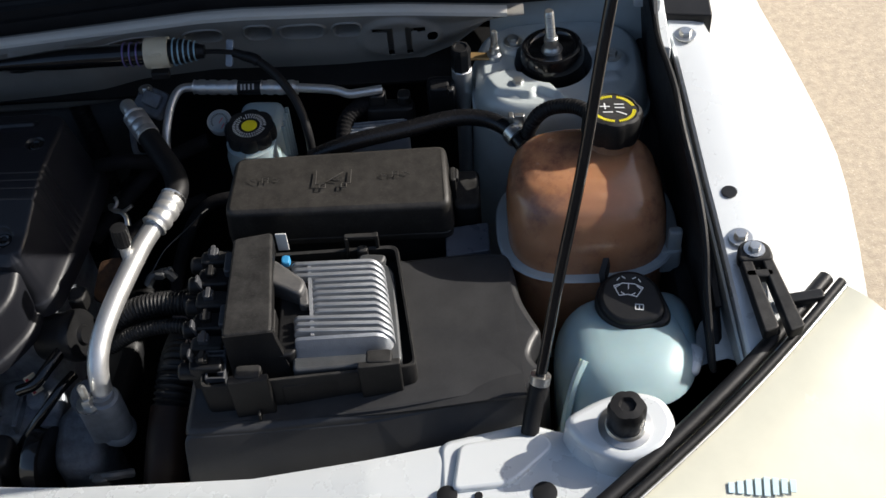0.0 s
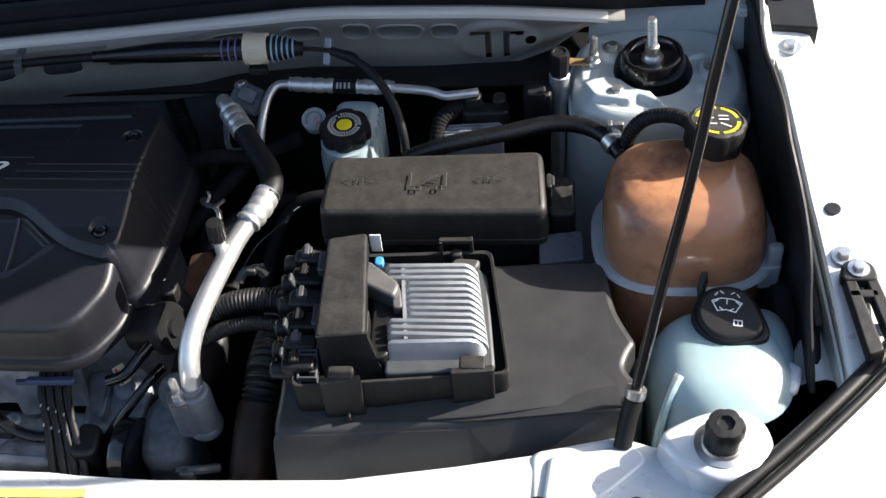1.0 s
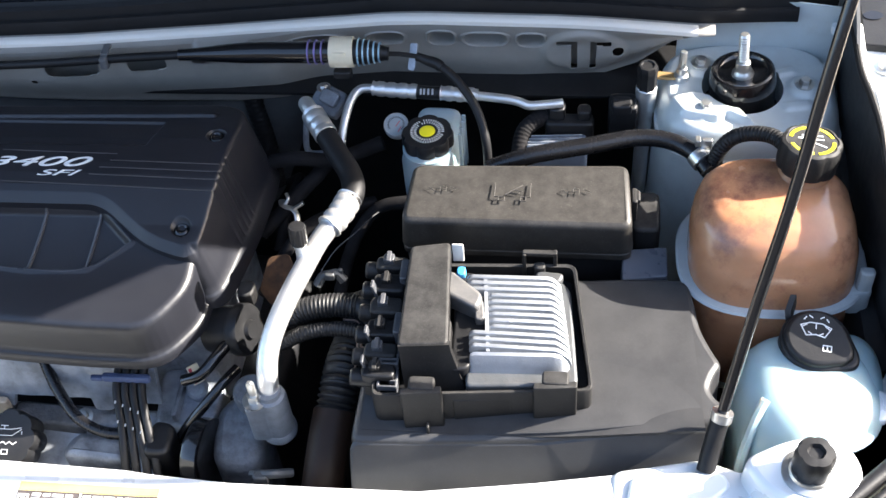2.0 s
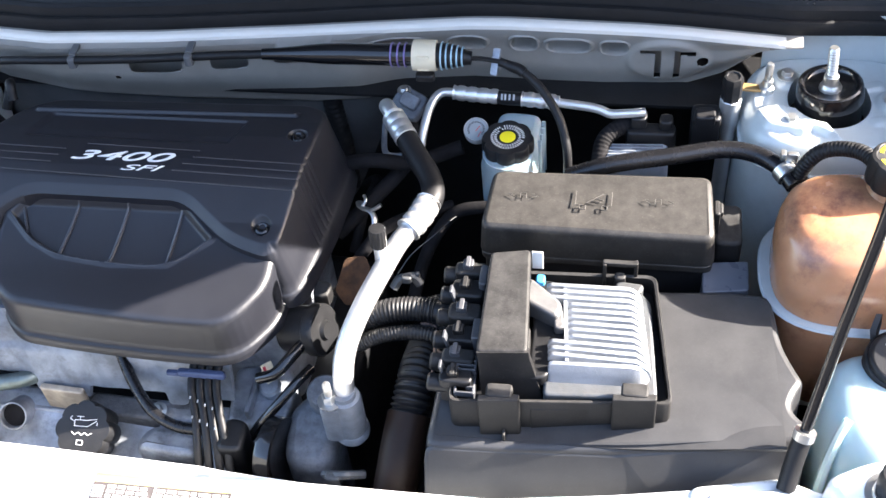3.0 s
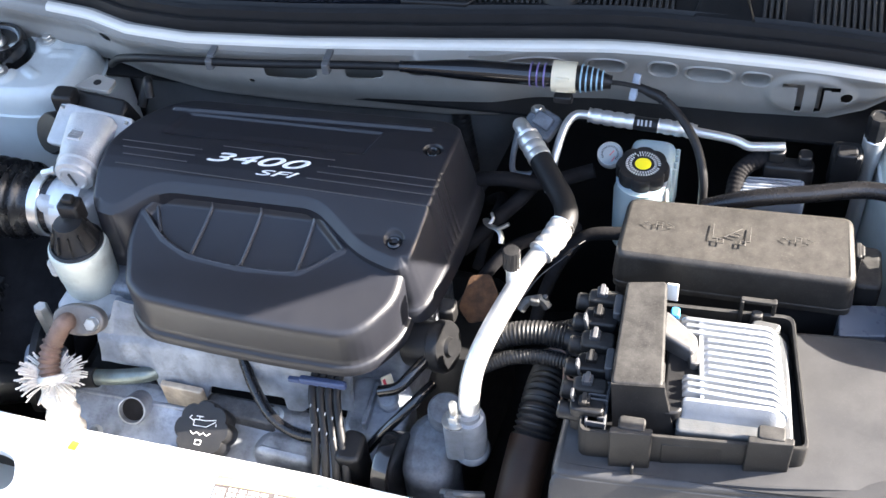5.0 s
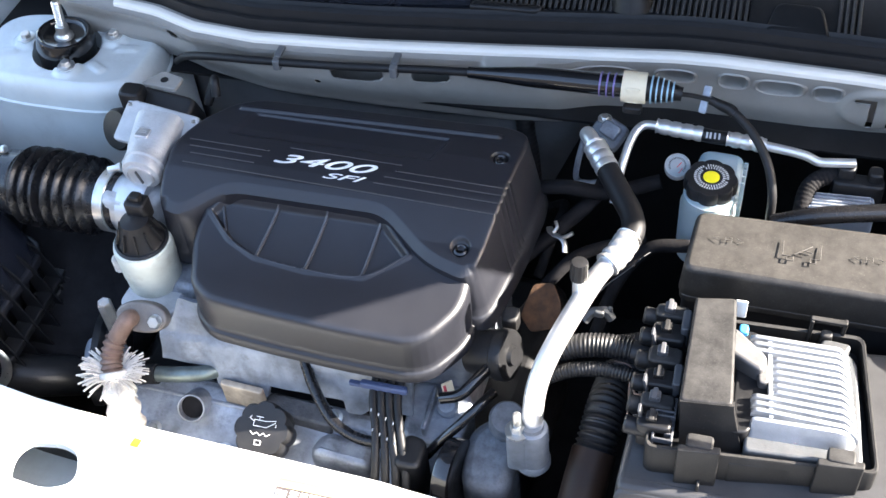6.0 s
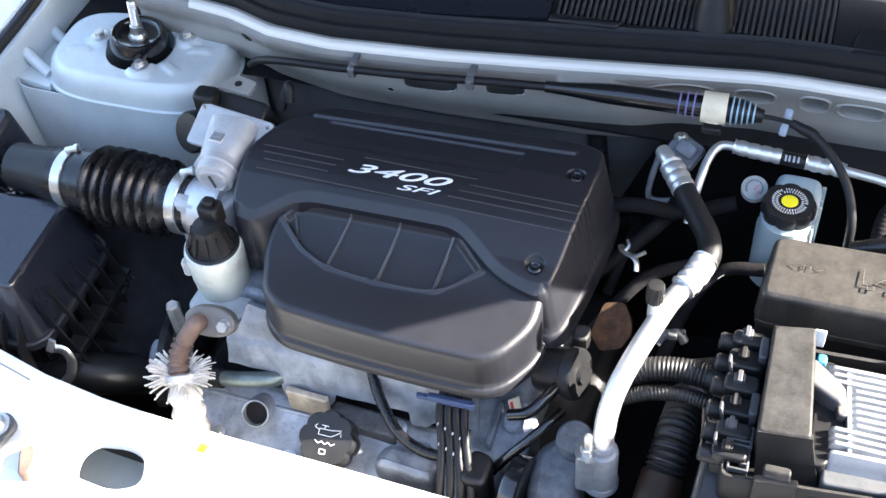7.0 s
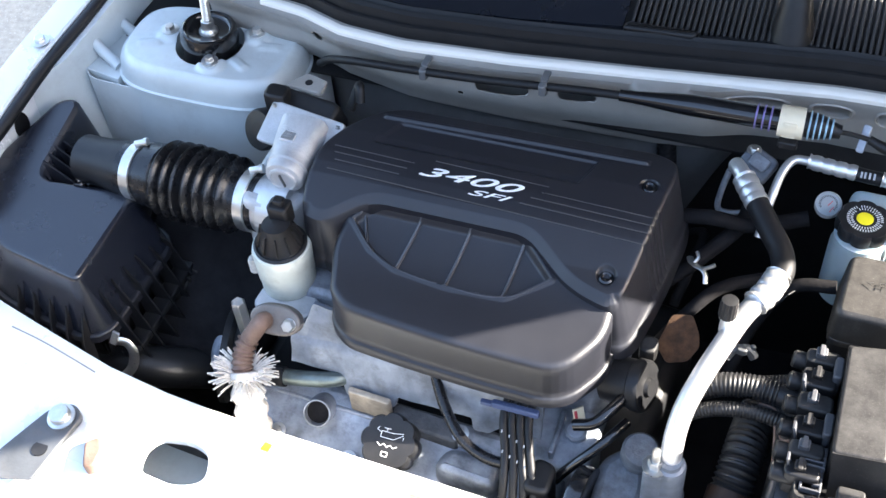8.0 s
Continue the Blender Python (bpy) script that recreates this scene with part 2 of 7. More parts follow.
def tube(pts, r, n=12, per=8, rfun=None, flat=1.0, up=(0, 0, 1)):
    """A round bar along a smooth line; rfun gives the radius factor by the length run so far."""
    line = spline(pts, per)
    rings, run = [], 0.0
    prev = None
    for i, p in enumerate(line):
        t = (line[min(i + 1, len(line) - 1)] - line[max(i - 1, 0)]).normalized()
        if prev is None:
            s = t.cross(Vector(up))
            s = s if s.length > 1e-3 else t.cross(Vector((1, 0, 0)))
        else:
            s = prev - t * prev.dot(t)
        s.normalize()
        prev = s
        w = t.cross(s)
        if i:
            run += (p - line[i - 1]).length
        k = r * (rfun(run) if rfun else 1.0)
        rings.append([p + s * (k * math.cos(2 * math.pi * j / n)) + w * (k * flat * math.sin(2 * math.pi * j / n)) for j in range(n)])
    return loft(rings)


def corrugated(pts, r, pitch=0.006, depth=0.12, n=14):
    """A ribbed flexible tube."""
    length = sum((Vector(b) - Vector(a)).length for a, b in zip(pts, pts[1:]))
    per = max(4, int(length / pitch * 4 / max(1, len(pts) - 1)))
    return tube(pts, r, n, per, lambda s: 1 - depth * (0.5 + 0.5 * math.cos(2 * math.pi * s / pitch)))


def sheet(nx, ny, f, keep=None, thick=0.0):
    """A surface over a grid: f(u, v) gives a point, keep(u, v) says where there is material; thick gives it a back."""
    bm = bmesh.new()
    g = [[bm.verts.new(f(i / nx, j / ny)) for i in range(nx + 1)] for j in range(ny + 1)]
    for j in range(ny):
        for i in range(nx):
            if keep is None or keep((i + 0.5) / nx, (j + 0.5) / ny):
                bm.faces.new((g[j][i], g[j][i + 1], g[j + 1][i + 1], g[j + 1][i]))
    bmesh.ops.delete(bm, geom=[v for v in bm.verts if not v.link_faces], context="VERTS")
    if thick:
        bmesh.ops.recalc_face_normals(bm, faces=bm.faces)
        bmesh.ops.solidify(bm, geom=bm.faces[:], thickness=thick)
    return bm


def smooth01(a, b, x):
    t = min(1, max(0, (x - a) / (b - a)))
    return t * t * (3 - 2 * t)


def along(table, x):
    """A value read off a table of (x, value) by straight lines."""
    if x <= table[0][0]:
        return table[0][1]
    for (a, p), (b, q) in zip(table, table[1:]):
        if x <= b:
            return p + (q - p) * (x - a) / (b - a)
    return table[-1][1]


def inside(pts, x, y):
    hit = False
    for i in range(len(pts)):
        (ax, ay), (bx, by) = pts[i - 1], pts[i]
        if (ay > y) != (by > y) and x < (bx - ax) * (y - ay) / (by - ay) + ax:
            hit = not hit
    return hit


def edge_gap(pts, x, y):
    """The distance to the nearest side of an outline."""
    best = 9.0
    for i in range(len(pts)):
        (ax, ay), (bx, by) = pts[i - 1], pts[i]
        dx, dy = bx - ax, by - ay
        t = min(1, max(0, ((x - ax) * dx + (y - ay) * dy) / (dx * dx + dy * dy + 1e-12)))
        best = min(best, math.hypot(x - ax - t * dx, y - ay - t * dy))
    return best


def resample(pts, n):
    """n points at even steps round a closed outline."""
    p = [Vector(q) for q in pts]
    seg = [(p[(k + 1) % len(p)] - p[k]).length for k in range(len(p))]
    step = sum(seg) / n
    out, k, run = [], 0, 0.0
    for m in range(n):
        want = m * step
        while k < len(p) - 1 and run + seg[k] < want:
            run += seg[k]
            k += 1
        q = p[k].lerp(p[(k + 1) % len(p)], (want - run) / max(seg[k], 1e-9))
        out.append((q.x, q.y))
    return out


def up_to(p, axis):
    """A pose at p whose z points along axis."""
    return Matrix.Translation(p) @ Vector(axis).to_track_quat("Z", "Y").to_matrix().to_4x4()


def bolt(parent, p, r=0.008, h=0.007, axis=(0, 0, 1), material=None, name="bolt", washer=True):
    prof = [(r * 1.7, 0), (r * 1.7, 0.0016), (r * 1.05, 0.002)] if washer else [(r, 0), (r, 0.0006)]
    b = lathe(prof, 18, up_to(p, axis))
    hexa = lathe([(r, 0.001), (r, h * 0.85), (r * 0.85, h), (r * 0.2, h * 1.02)], 6, up_to(p, axis))
    return part(name, merge(b, hexa), material or STEEL, parent)


def lettering(text, size, m, material, parent, name="lettering", depth=0.0006, shear=0.0):
    cu = bpy.data.curves.new(name, "FONT")
    cu.body, cu.size, cu.extrude, cu.align_x, cu.align_y, cu.shear = text, size, depth, "CENTER", "CENTER", shear
    tmp = bpy.data.objects.new("tmp", cu)
    scene.collection.objects.link(tmp)
    me = bpy.data.meshes.new_from_object(tmp.evaluated_get(bpy.context.evaluated_depsgraph_get()))
    bpy.data.objects.remove(tmp)
    me.name = name
    me.materials.clear()
    me.materials.append(material)
    me.transform(m)
    ob = new(name, me)
    ob.parent = parent
    ob.matrix_parent_inverse = parent.matrix_world.inverted()
    return ob


def bars(strokes, w, m, material, parent, name="symbol", depth=0.0008):
    """Thin raised strokes in a plane: pairs of end points."""
    out = []
    for (ax, ay), (bx, by) in strokes:
        d = Vector((bx - ax, by - ay))
        t = math.degrees(math.atan2(d.y, d.x))
        b = block(0, 0, depth / 2, d.length + w, w, depth, min(w, depth) * 0.3)
        bmesh.ops.transform(b, matrix=pose((ax + bx) / 2, (ay + by) / 2, 0, 0, 0, t), verts=b.verts)
        out.append(b)
    b = merge(*out)
    bmesh.ops.transform(b, matrix=m, verts=b.verts)
    return part(name, b, material, parent)


def ring_ticks(n, r0, r1, w, m, material, parent, name="printed_ring", skip=()):
    return bars([((r0 * math.cos(a), r0 * math.sin(a)), (r1 * math.cos(a), r1 * math.sin(a)))
                 for a in (2 * math.pi * i / n for i in range(n) if i not in skip)], w, m, material, parent, name, 0.0004)


# ---- ground ----
def build_ground():
    bm = sheet(60, 60, lambda u, v: ((u - 0.5) * 900, (v - 0.5) * 900, 0.08))
    ob = part("ground", bm, CONCRETE)
    tagged(ob, "sunlit pale aggregate concrete around the parked car", "ground", kind="structure")


build_ground()


def build_wall():
    """Added unseen walls closing the place behind the camera; they cut sky and bounce."""
    bm = merge(block(0, -2.35, 1.16, 15.0, 0.24, 2.16, 0.02), block(0, -2.22, 0.20, 15.0, 0.05, 0.24, 0.01), block(0, -2.35, 2.28, 15.1, 0.34, 0.08, 0.015),
               block(3.6, -0.50, 1.16, 0.24, 3.6, 2.16, 0.02), block(3.6, -0.50, 2.28, 0.34, 3.7, 0.08, 0.015))
    # Side return, added to shade the ground in front of the car.
    ob = part("light_block_walls", bm, RENDERED)
    tagged(ob, "dark walls added out of view to cut light on the bay", "wall", kind="structure")


build_wall()

# ---- car body ----
car = thing("car", (0, 0.9, 0.08), "silver-white car with its bonnet raised over the engine bay", "car")

F_IN = [(0.30, 0.80), (0.50, 0.79), (0.66, 0.778), (0.78, 0.772), (0.94, 0.760), (1.03, 0.752), (1.12, 0.745), (1.6, 0.74)]
F_WIDE = {1: [(0.60, 0.185), (0.69, 0.205), (0.77, 0.212), (0.868, 0.224), (0.95, 0.231), (1.0, 0.232), (1.05, 0.228), (1.113, 0.219), (1.173, 0.208), (1.268, 0.187), (1.6, 0.15)],
          -1: [(0.60, 0.185), (0.69, 0.212), (0.85, 0.220), (0.95, 0.226), (1.13, 0.152), (1.6, 0.15)]}
F_Z = [(0.30, 0.78), (0.45, 0.86), (0.60, 0.915), (0.66, 0.928), (0.73, 0.937), (0.80, 0.944), (1.0, 0.985), (1.12, 1.005), (1.6, 1.05)]


def left_out(side, y):
    """The left wing's inner edge stands a little further out."""
    return 0.034 - 0.016 * smooth01(0.85, 1.05, y) if side < 0 else 0.0


def fender(side):
    rows = []
    for i in range(61):
        y = 0.60 + 1.0 * i / 60
        xi, w, z = along(F_IN, y) + left_out(side, y), along(F_WIDE[side], y), along(F_Z, y)
        crown = [(xi + 0.044 + (w - 0.044) * k, z - 0.002 - 0.205 * k ** 0.8) for k in (0.0, 0.06, 0.14, 0.26, 0.4, 0.55, 0.7, 0.84, 0.94, 1.0)]
        pts = [(xi, z - 0.06), (xi, z - 0.003), (xi + 0.003, z), (xi + 0.03, z), *crown, (xi + w + 0.008, z - 0.235), (xi + w + 0.010, z - 0.28),
               (xi + w + 0.010, 0.62), (xi + w - 0.015, 0.40), (xi + w - 0.035, 0.40), (xi + 0.004, 0.60)]
        rows.append([(side * x, yy, zz) for x, yy, zz in ((px, y, pz) for px, pz in pts)])
    return part("fender", loft(rows), PAINT, car, "silver-white painted front fender")


fend = {s: fender(s) for s in (1, -1)}

for s, wy in ((1, 1.0), (-1, 1.0), (1, 3.62), (-1, 3.62)):
    axle = up_to((s * 0.765, wy, 0.40), (s, 0, 0))
    wheel = part("wheel", lathe([(0.05, -0.05), (0.06, 0.0), (0.07, 0.03), (0.03, 0.05)], 24, axle), BLACK, car)
    part("tyre", lathe([(0.215, -0.09), (0.29, -0.095), (0.315, -0.075), (0.320, -0.05), (0.320, 0.05), (0.315, 0.075), (0.29, 0.095), (0.215, 0.09)], 56, axle), RUBBER, wheel, "black rubber tyre")
    part("rim", lathe([(0.216, -0.08), (0.21, 0.07), (0.20, 0.085), (0.19, 0.06), (0.10, 0.04), (0.06, 0.06), (0.01, 0.065)], 40, axle), ALU, wheel)

# fixings on the fender flange
for p in ((0.795, 0.731, 0.938),):
    bolt(fend[1], p, 0.0075, 0.008)
part("hole_rim", lathe([(0.0085, 0), (0.0085, 0.0012), (0.007, 0.0014)], 20, pose(0.793, 0.792, 0.9435)), BLACK, fend[1], "dark round hole in the flange")
bolt(fend[-1], (-0.805, 0.93, 0.972), 0.0075, 0.008)


def inner_apron(side):
    rows = []
    for i in range(25):
        y = 0.56 + 0.62 * i / 24
        x, z = along(F_IN, y) + left_out(side, y) + (0.03 * smooth01(0.92, 0.86, y) if side < 0 else 0), along(F_Z, y)
        k = 1.0 if side < 0 else 0.2
        rows.append([(side * (x - 0.002), y, z - 0.012), (side * (x - 0.022 * k), y, z - 0.014), (side * (x - 0.026 * k), y, z - 0.03),
                     (side * (x - 0.028 * k), y, z - 0.10), (side * (x - 0.05 * k), y, z - 0.22), (side * (x - 0.10), y, 0.45)])
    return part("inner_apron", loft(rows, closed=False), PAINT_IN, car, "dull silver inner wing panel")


for s in (1, -1):
    inner_apron(s)
part("wing_recess", lathe([(0.017, 0.0), (0.016, 0.0012), (0.0145, 0.0006), (0.001, 0.0006)], 26, up_to((-0.8015, 0.838, 0.905), (1, -0.07, 0)) @ Matrix.Diagonal((0.8, 1.2, 1, 1))), BLACK, car, "dark round opening in the inner wing")
# black edging along the right flange
part("weatherstrip", tube([(0.752, 1.10, 0.985), (0.750, 1.0, 0.966), (0.756, 0.85, 0.932), (0.760, 0.72, 0.910), (0.760, 0.62, 0.868)], 0.009, 10), RUBBER, car, "black edging line along the wing")
# Left line stands in for the dark gap between fender and apron.
part("weatherstrip", tube([(-(along(F_IN, y) + left_out(-1, y)) + 0.007, y, along(F_Z, y) - 0.010) for y in (0.72, 0.8, 0.9, 1.0, 1.1, 1.2)], 0.0085, 10), BLACK, car, "black edging line along the wing")
# Added black sheet: stands for foam strip and shadow in the channel.
part("channel_dark_sheet", sheet(8, 40, lambda u, v: (0.712 + 0.056 * u + 0.010 * smooth01(0.9, 0.6, 0.665 + 0.42 * v) * (1 - u), 0.665 + 0.42 * v, along(F_Z, 0.665 + 0.42 * v) - 0.085 + 0.062 * u ** 0.6 + 0.006 * math.sin(9 * u)), None, 0.003), BLACK, car, "black sheet for the foam strip and shade beside the wing")
# upright rubber flap beside the right wing, its free edge leaning inwards
FLAP_X = [(0.590, 0.752), (0.613, 0.749), (0.69, 0.749), (0.77, 0.738), (0.87, 0.731), (0.98, 0.729), (1.06, 0.730)]
FLAP_Z = [(0.590, 0.870), (0.613, 0.906), (0.69, 0.978), (0.77, 1.034), (0.82, 1.046), (0.90, 1.045), (0.98, 1.036), (1.06, 1.030)]


def flap_point(u, v):
    y = 0.590 + 0.47 * u
    z = 0.80 + (along(FLAP_Z, y) + 0.0015 * math.sin(31 * y) - 0.80) * v
    return (along(FLAP_X, y) + 0.016 * (1 - v) ** 1.5 + 0.0015 * math.sin(47 * y + 5 * v), y, z)


part("wing_seal", sheet(60, 12, flap_point, None, 0.004), RUBBER, car, "black rubber wing seal standing on edge")
part("wing_seal_bead", tube([flap_point(i / 20, 1.0) for i in range(21)], 0.0034, 8), RUBBER, car, "rounded rubber edge")


TOWERS = {1: (0.617, 0.997), -1: (-0.588, 0.997)}
TOWER_BOLTS = {-1: ((-0.648, 1.001), (-0.531, 1.025), (-0.567, 0.957)), 1: ((0.571, 1.031), (0.686, 0.996), (0.573, 0.955))}
TOWER_PADS = {-1: ((-0.667, 0.976, 20), (-0.507, 1.008, 10), (-0.532, 0.968, -30), (-0.553, 1.042, 0)), 1: ((0.676, 0.966, 10), (0.664, 1.022, 20))}
TOWER_SIZE = {-1: (0.113, 0.062, 0.0), 1: (0.090, 0.072, 0.008)}   # half width, half depth, offset of the cap
FRONT_PAD = [(0.530, 0.972), (0.545, 0.944), (0.588, 0.934), (0.596, 0.944), (0.612, 0.934), (0.630, 0.930), (0.604, 0.968), (0.560, 0.985)]


def tower_top(side, x, y):
    """The pressed top: bosses round the bolts, short raised pads, and on the right one a raised platform."""
    z = 0.963 + sum(0.0055 * smooth01(0.021, 0.014, math.hypot(x - bx, y - by)) for bx, by in TOWER_BOLTS[side])
    for px, py, turn in TOWER_PADS[side]:
        c, s = math.cos(radians(turn)), math.sin(radians(turn))
        u, v = (x - px) * c + (y - py) * s, (y - py) * c - (x - px) * s
        z += 0.0030 * smooth01(1.0, 0.55, abs(u) / 0.019) * smooth01(1.0, 0.45, abs(v) / 0.0085)
    if side > 0 and inside(FRONT_PAD, x, y):
        z += 0.0085 * smooth01(0.0, 0.005, edge_gap(FRONT_PAD, x, y)) - 0.0055 * smooth01(0.021, 0.014, math.hypot(x - 0.573, y - 0.955))
    return z


def tower(side, cx, cy):
    """A sheet-metal strut tower: a pressed cap with a rounded rim and a turned edge, open in the middle for the mount."""
    ax, ay, off = TOWER_SIZE[side]

    def ring(k, grow, z=None, sq=3.4):
        out = []
        for i in range(144):
            a = 2 * math.pi * i / 144
            c, s = math.cos(a), math.sin(a)
            q = (abs(c) ** sq + abs(s) ** sq) ** (-1 / sq)
            ox, oy = off + (ax + grow) * q * c, (ay + grow) * q * s
            x, y = cx + 0.046 * c + (ox - 0.046 * c) * k, cy + 0.046 * s + (oy - 0.046 * s) * k
            out.append((x, y, tower_top(side, x, y) if z is None else z))
        return out

    rows = [ring(1, 0.030, 0.50), ring(1, 0.022, 0.75), ring(1, 0.014, 0.920), ring(1, 0.0165, 0.9215), ring(1, 0.0165, 0.9265), ring(1, 0.0135, 0.928),
            ring(1, 0.0120, 0.938), ring(1, 0.0105, 0.947), ring(1, 0.0075, 0.9545), ring(1, 0.0035, 0.9595)]
    rows += [ring(1 - j / 22, 0.0) for j in range(23)]
    rows += [ring(0, 0.0, 0.960), [(cx + 0.0445 * math.cos(2 * math.pi * i / 144), cy + 0.0445 * math.sin(2 * math.pi * i / 144), 0.93) for i in range(144)]]
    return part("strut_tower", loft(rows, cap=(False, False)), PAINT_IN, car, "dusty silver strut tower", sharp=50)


for s, (cx, cy) in TOWERS.items():
    tw = tower(s, cx, cy)
    for bx, by in TOWER_BOLTS[s]:
        bolt(tw, (bx, by, 0.9685), 0.0066, 0.008)
    part("well", lathe([(0.0446, 0.928), (0.0446, 0.932), (0.020, 0.933), (0.001, 0.933)], 30, pose(cx, cy, 0)), BLACK, tw, "dark well round the mount")
    mount = thing("strut_mount", (cx, cy, 0.93), "black rubber strut mount with a threaded steel stud and nut", "strut mount", "strut mounts")
    lean = pose(cx, cy, 0.958, -3, -4 * s, 0)
    part("cup", lathe([(0.0375, -0.026), (0.0375, 0.010), (0.0385, 0.013), (0.0375, 0.018), (0.0365, 0.026), (0.0350, 0.0300), (0.0325, 0.0312), (0.0305, 0.0302), (0.0290, 0.0260), (0.0260, 0.0240), (0.012, 0.0235)], 48, lean), GLOSS, mount, "glossy black mount cup")
    part("nut", lathe([(0.0130, 0.023), (0.0125, 0.026), (0.0100, 0.029), (0.0088, 0.032), (0.0082, 0.041), (0.0070, 0.042)], 12, lean), STEEL, mount, "yellowish plated nut")
    part("stud", lathe([(0.006, 0.040)] + [(0.0060 if k % 2 else 0.0051, 0.042 + 0.0018 * k) for k in range(20)] + [(0.0045, 0.079)], 14, lean), STEEL, mount)

# spot-welded panel below the left tower's cap, running out to the wing
WELD_PANEL = [(-0.800, 0.950), (-0.770, 0.950), (-0.758, 0.944), (-0.748, 0.934), (-0.735, 0.930), (-0.690, 0.929), (-0.640, 0.926), (-0.570, 0.929), (-0.520, 0.940), (-0.485, 0.966), (-0.463, 1.005), (-0.455, 1.06)]


def weld_point(u, v):
    t = u * (len(WELD_PANEL) - 1)
    k = min(int(t), len(WELD_PANEL) - 2)
    (ax, ay), (bx, by) = WELD_PANEL[k], WELD_PANEL[k + 1]
    x, y = ax + (bx - ax) * (t - k), ay + (by - ay) * (t - k)
    return (x, y - 0.012 * v + 0.004 * math.sin(3.0 * v), 0.9245 - 0.005 * u - 0.40 * v)


weld = part("tower_panel", sheet(66, 20, weld_point, None, 0.0015), PAINT_IN, car, "dull silver spot-welded panel under the tower", sharp=60)
for u in (0.36, 0.455, 0.52, 0.60, 0.68):
    part("spot_weld", lathe([(0.0036, -0.0004), (0.0030, 0.0006), (0.0016, 0.0002), (0.0004, 0.0)], 14, up_to(Vector(weld_point(u, 0.045)), (0, -1, 0.1))), PAINT_IN, weld)
part("tower_shelf", slab([(-0.800, 0.952), (-0.706, 0.936), (-0.706, 1.09), (-0.800, 1.09)], 0.905, 0.9235, 0.002, 0.001), PAINT_IN, car, "dull silver ledge beside the tower")
for ax, bx, y0 in ((-0.772, -0.715, 0.958), (-0.776, -0.722, 1.02)):
    part("stiffener", tube([(ax, y0 + 0.05, 0.960), (ax + 0.012, y0 + 0.02, 0.945), (bx, y0, 0.925)], 0.008, 10), PAINT_IN, car, "pressed stiffening rib")

# ---- scuttle (cowl) panel ----
LIP_Y = [(-0.60, 1.04), (-0.46, 1.025), (-0.40, 1.006), (-0.316, 0.998), (-0.176, 1.006), (0.02, 1.026), (0.20, 1.042), (0.40, 1.042), (0.57, 1.036), (0.66, 1.05)]
LIP_Z = [(-0.60, 1.02), (-0.40, 1.012), (0.0, 1.014), (0.25, 1.02), (0.45, 1.015), (0.57, 1.008), (0.66, 1.0)]
LOW_Z = [(-0.60, 0.93), (-0.42, 0.935), (-0.28, 0.915), (-0.13, 0.903), (0.0, 0.893), (0.06, 0.895), (0.10, 0.902), (0.20, 0.908), (0.30, 0.898), (0.36, 0.897), (0.43, 0.912), (0.50, 0.945), (0.54, 0.98), (0.58, 1.0), (0.66, 0.99)]
OVALS = [(0.113, 0.994, 0.034, 0.009), (0.198, 0.992, 0.022, 0.0105), (0.265, 0.993, 0.016, 0.012), (0.318, 0.991, 0.026, 0.0115), (0.372, 0.990, 0.016, 0.0115)]
HOLES = [(0.475, 0.977, 0.007), (0.552, 0.999, 0.004), (-0.434, 0.996, 0.008), (-0.495, 1.016, 0.005), (-0.24, 0.955, 0.004)]
SLITS = [(-0.186, 0.976, 0.034, 0.0125), (-0.093, 0.977, 0.024, 0.0105), (-0.005, 0.981, 0.034, 0.0080)]


def cowl_point(u, v):
    x = -0.60 + 1.185 * u
    zl, zt = along(LOW_Z, x), along(LIP_Z, x)
    y0 = along(LIP_Y, x)
    if v > 0.9:
        k = (v - 0.9) / 0.1
        return (x, y0 + 0.012 * k * k + 0.016 * max(0, k - 0.5), zt - 0.004 * (1 - k) ** 2 + 0.002 * k)
    z = zl + (zt - 0.004 - zl) * v / 0.9
    y = y0 + 0.016 * smooth01(0.55, 0.0, v / 0.9) + 0.006 * smooth01(0.98, 0.7, v / 0.9)
    d = math.hypot((x - 0.435) / 0.05, (z - 0.972) / 0.034)
    y -= 0.006 * smooth01(1.1, 0.85, d)
    y -= 0.0085 * smooth01(1.0, 0.55, math.hypot((x - 0.006) / 0.042, (z - 1.002) / 0.010))
    if x < 0.12:
        y -= 0.010 * smooth01(0.62, 0.5, abs(v / 0.9 - 0.55)) * smooth01(0.12, 0.05, x)
    return (x, y, z)


def to_ring(x, z, hx, hz, a, b, p, near):
    """Pulls a point that lies close to a rounded outline onto it."""
    d = (abs((x - hx) / a) ** p + abs((z - hz) / b) ** p) ** (1 / p)
    if d > 1e-6 and abs(d - 1) * min(a, b) < near:
        return hx + (x - hx) / d, hz + (z - hz) / d
    return x, z


def cowl_snapped(u, v):
    x, y, z = cowl_point(u, v)
    if v <= 0.9:
        for hx, hz, r in HOLES:
            x, z = to_ring(x, z, hx, hz, r, r, 2, 0.0014)
        for sx, sz, a, b in SLITS:
            x, z = to_ring(x, z, sx, sz, a, b, 4, 0.0014)
    return (x, y, z)


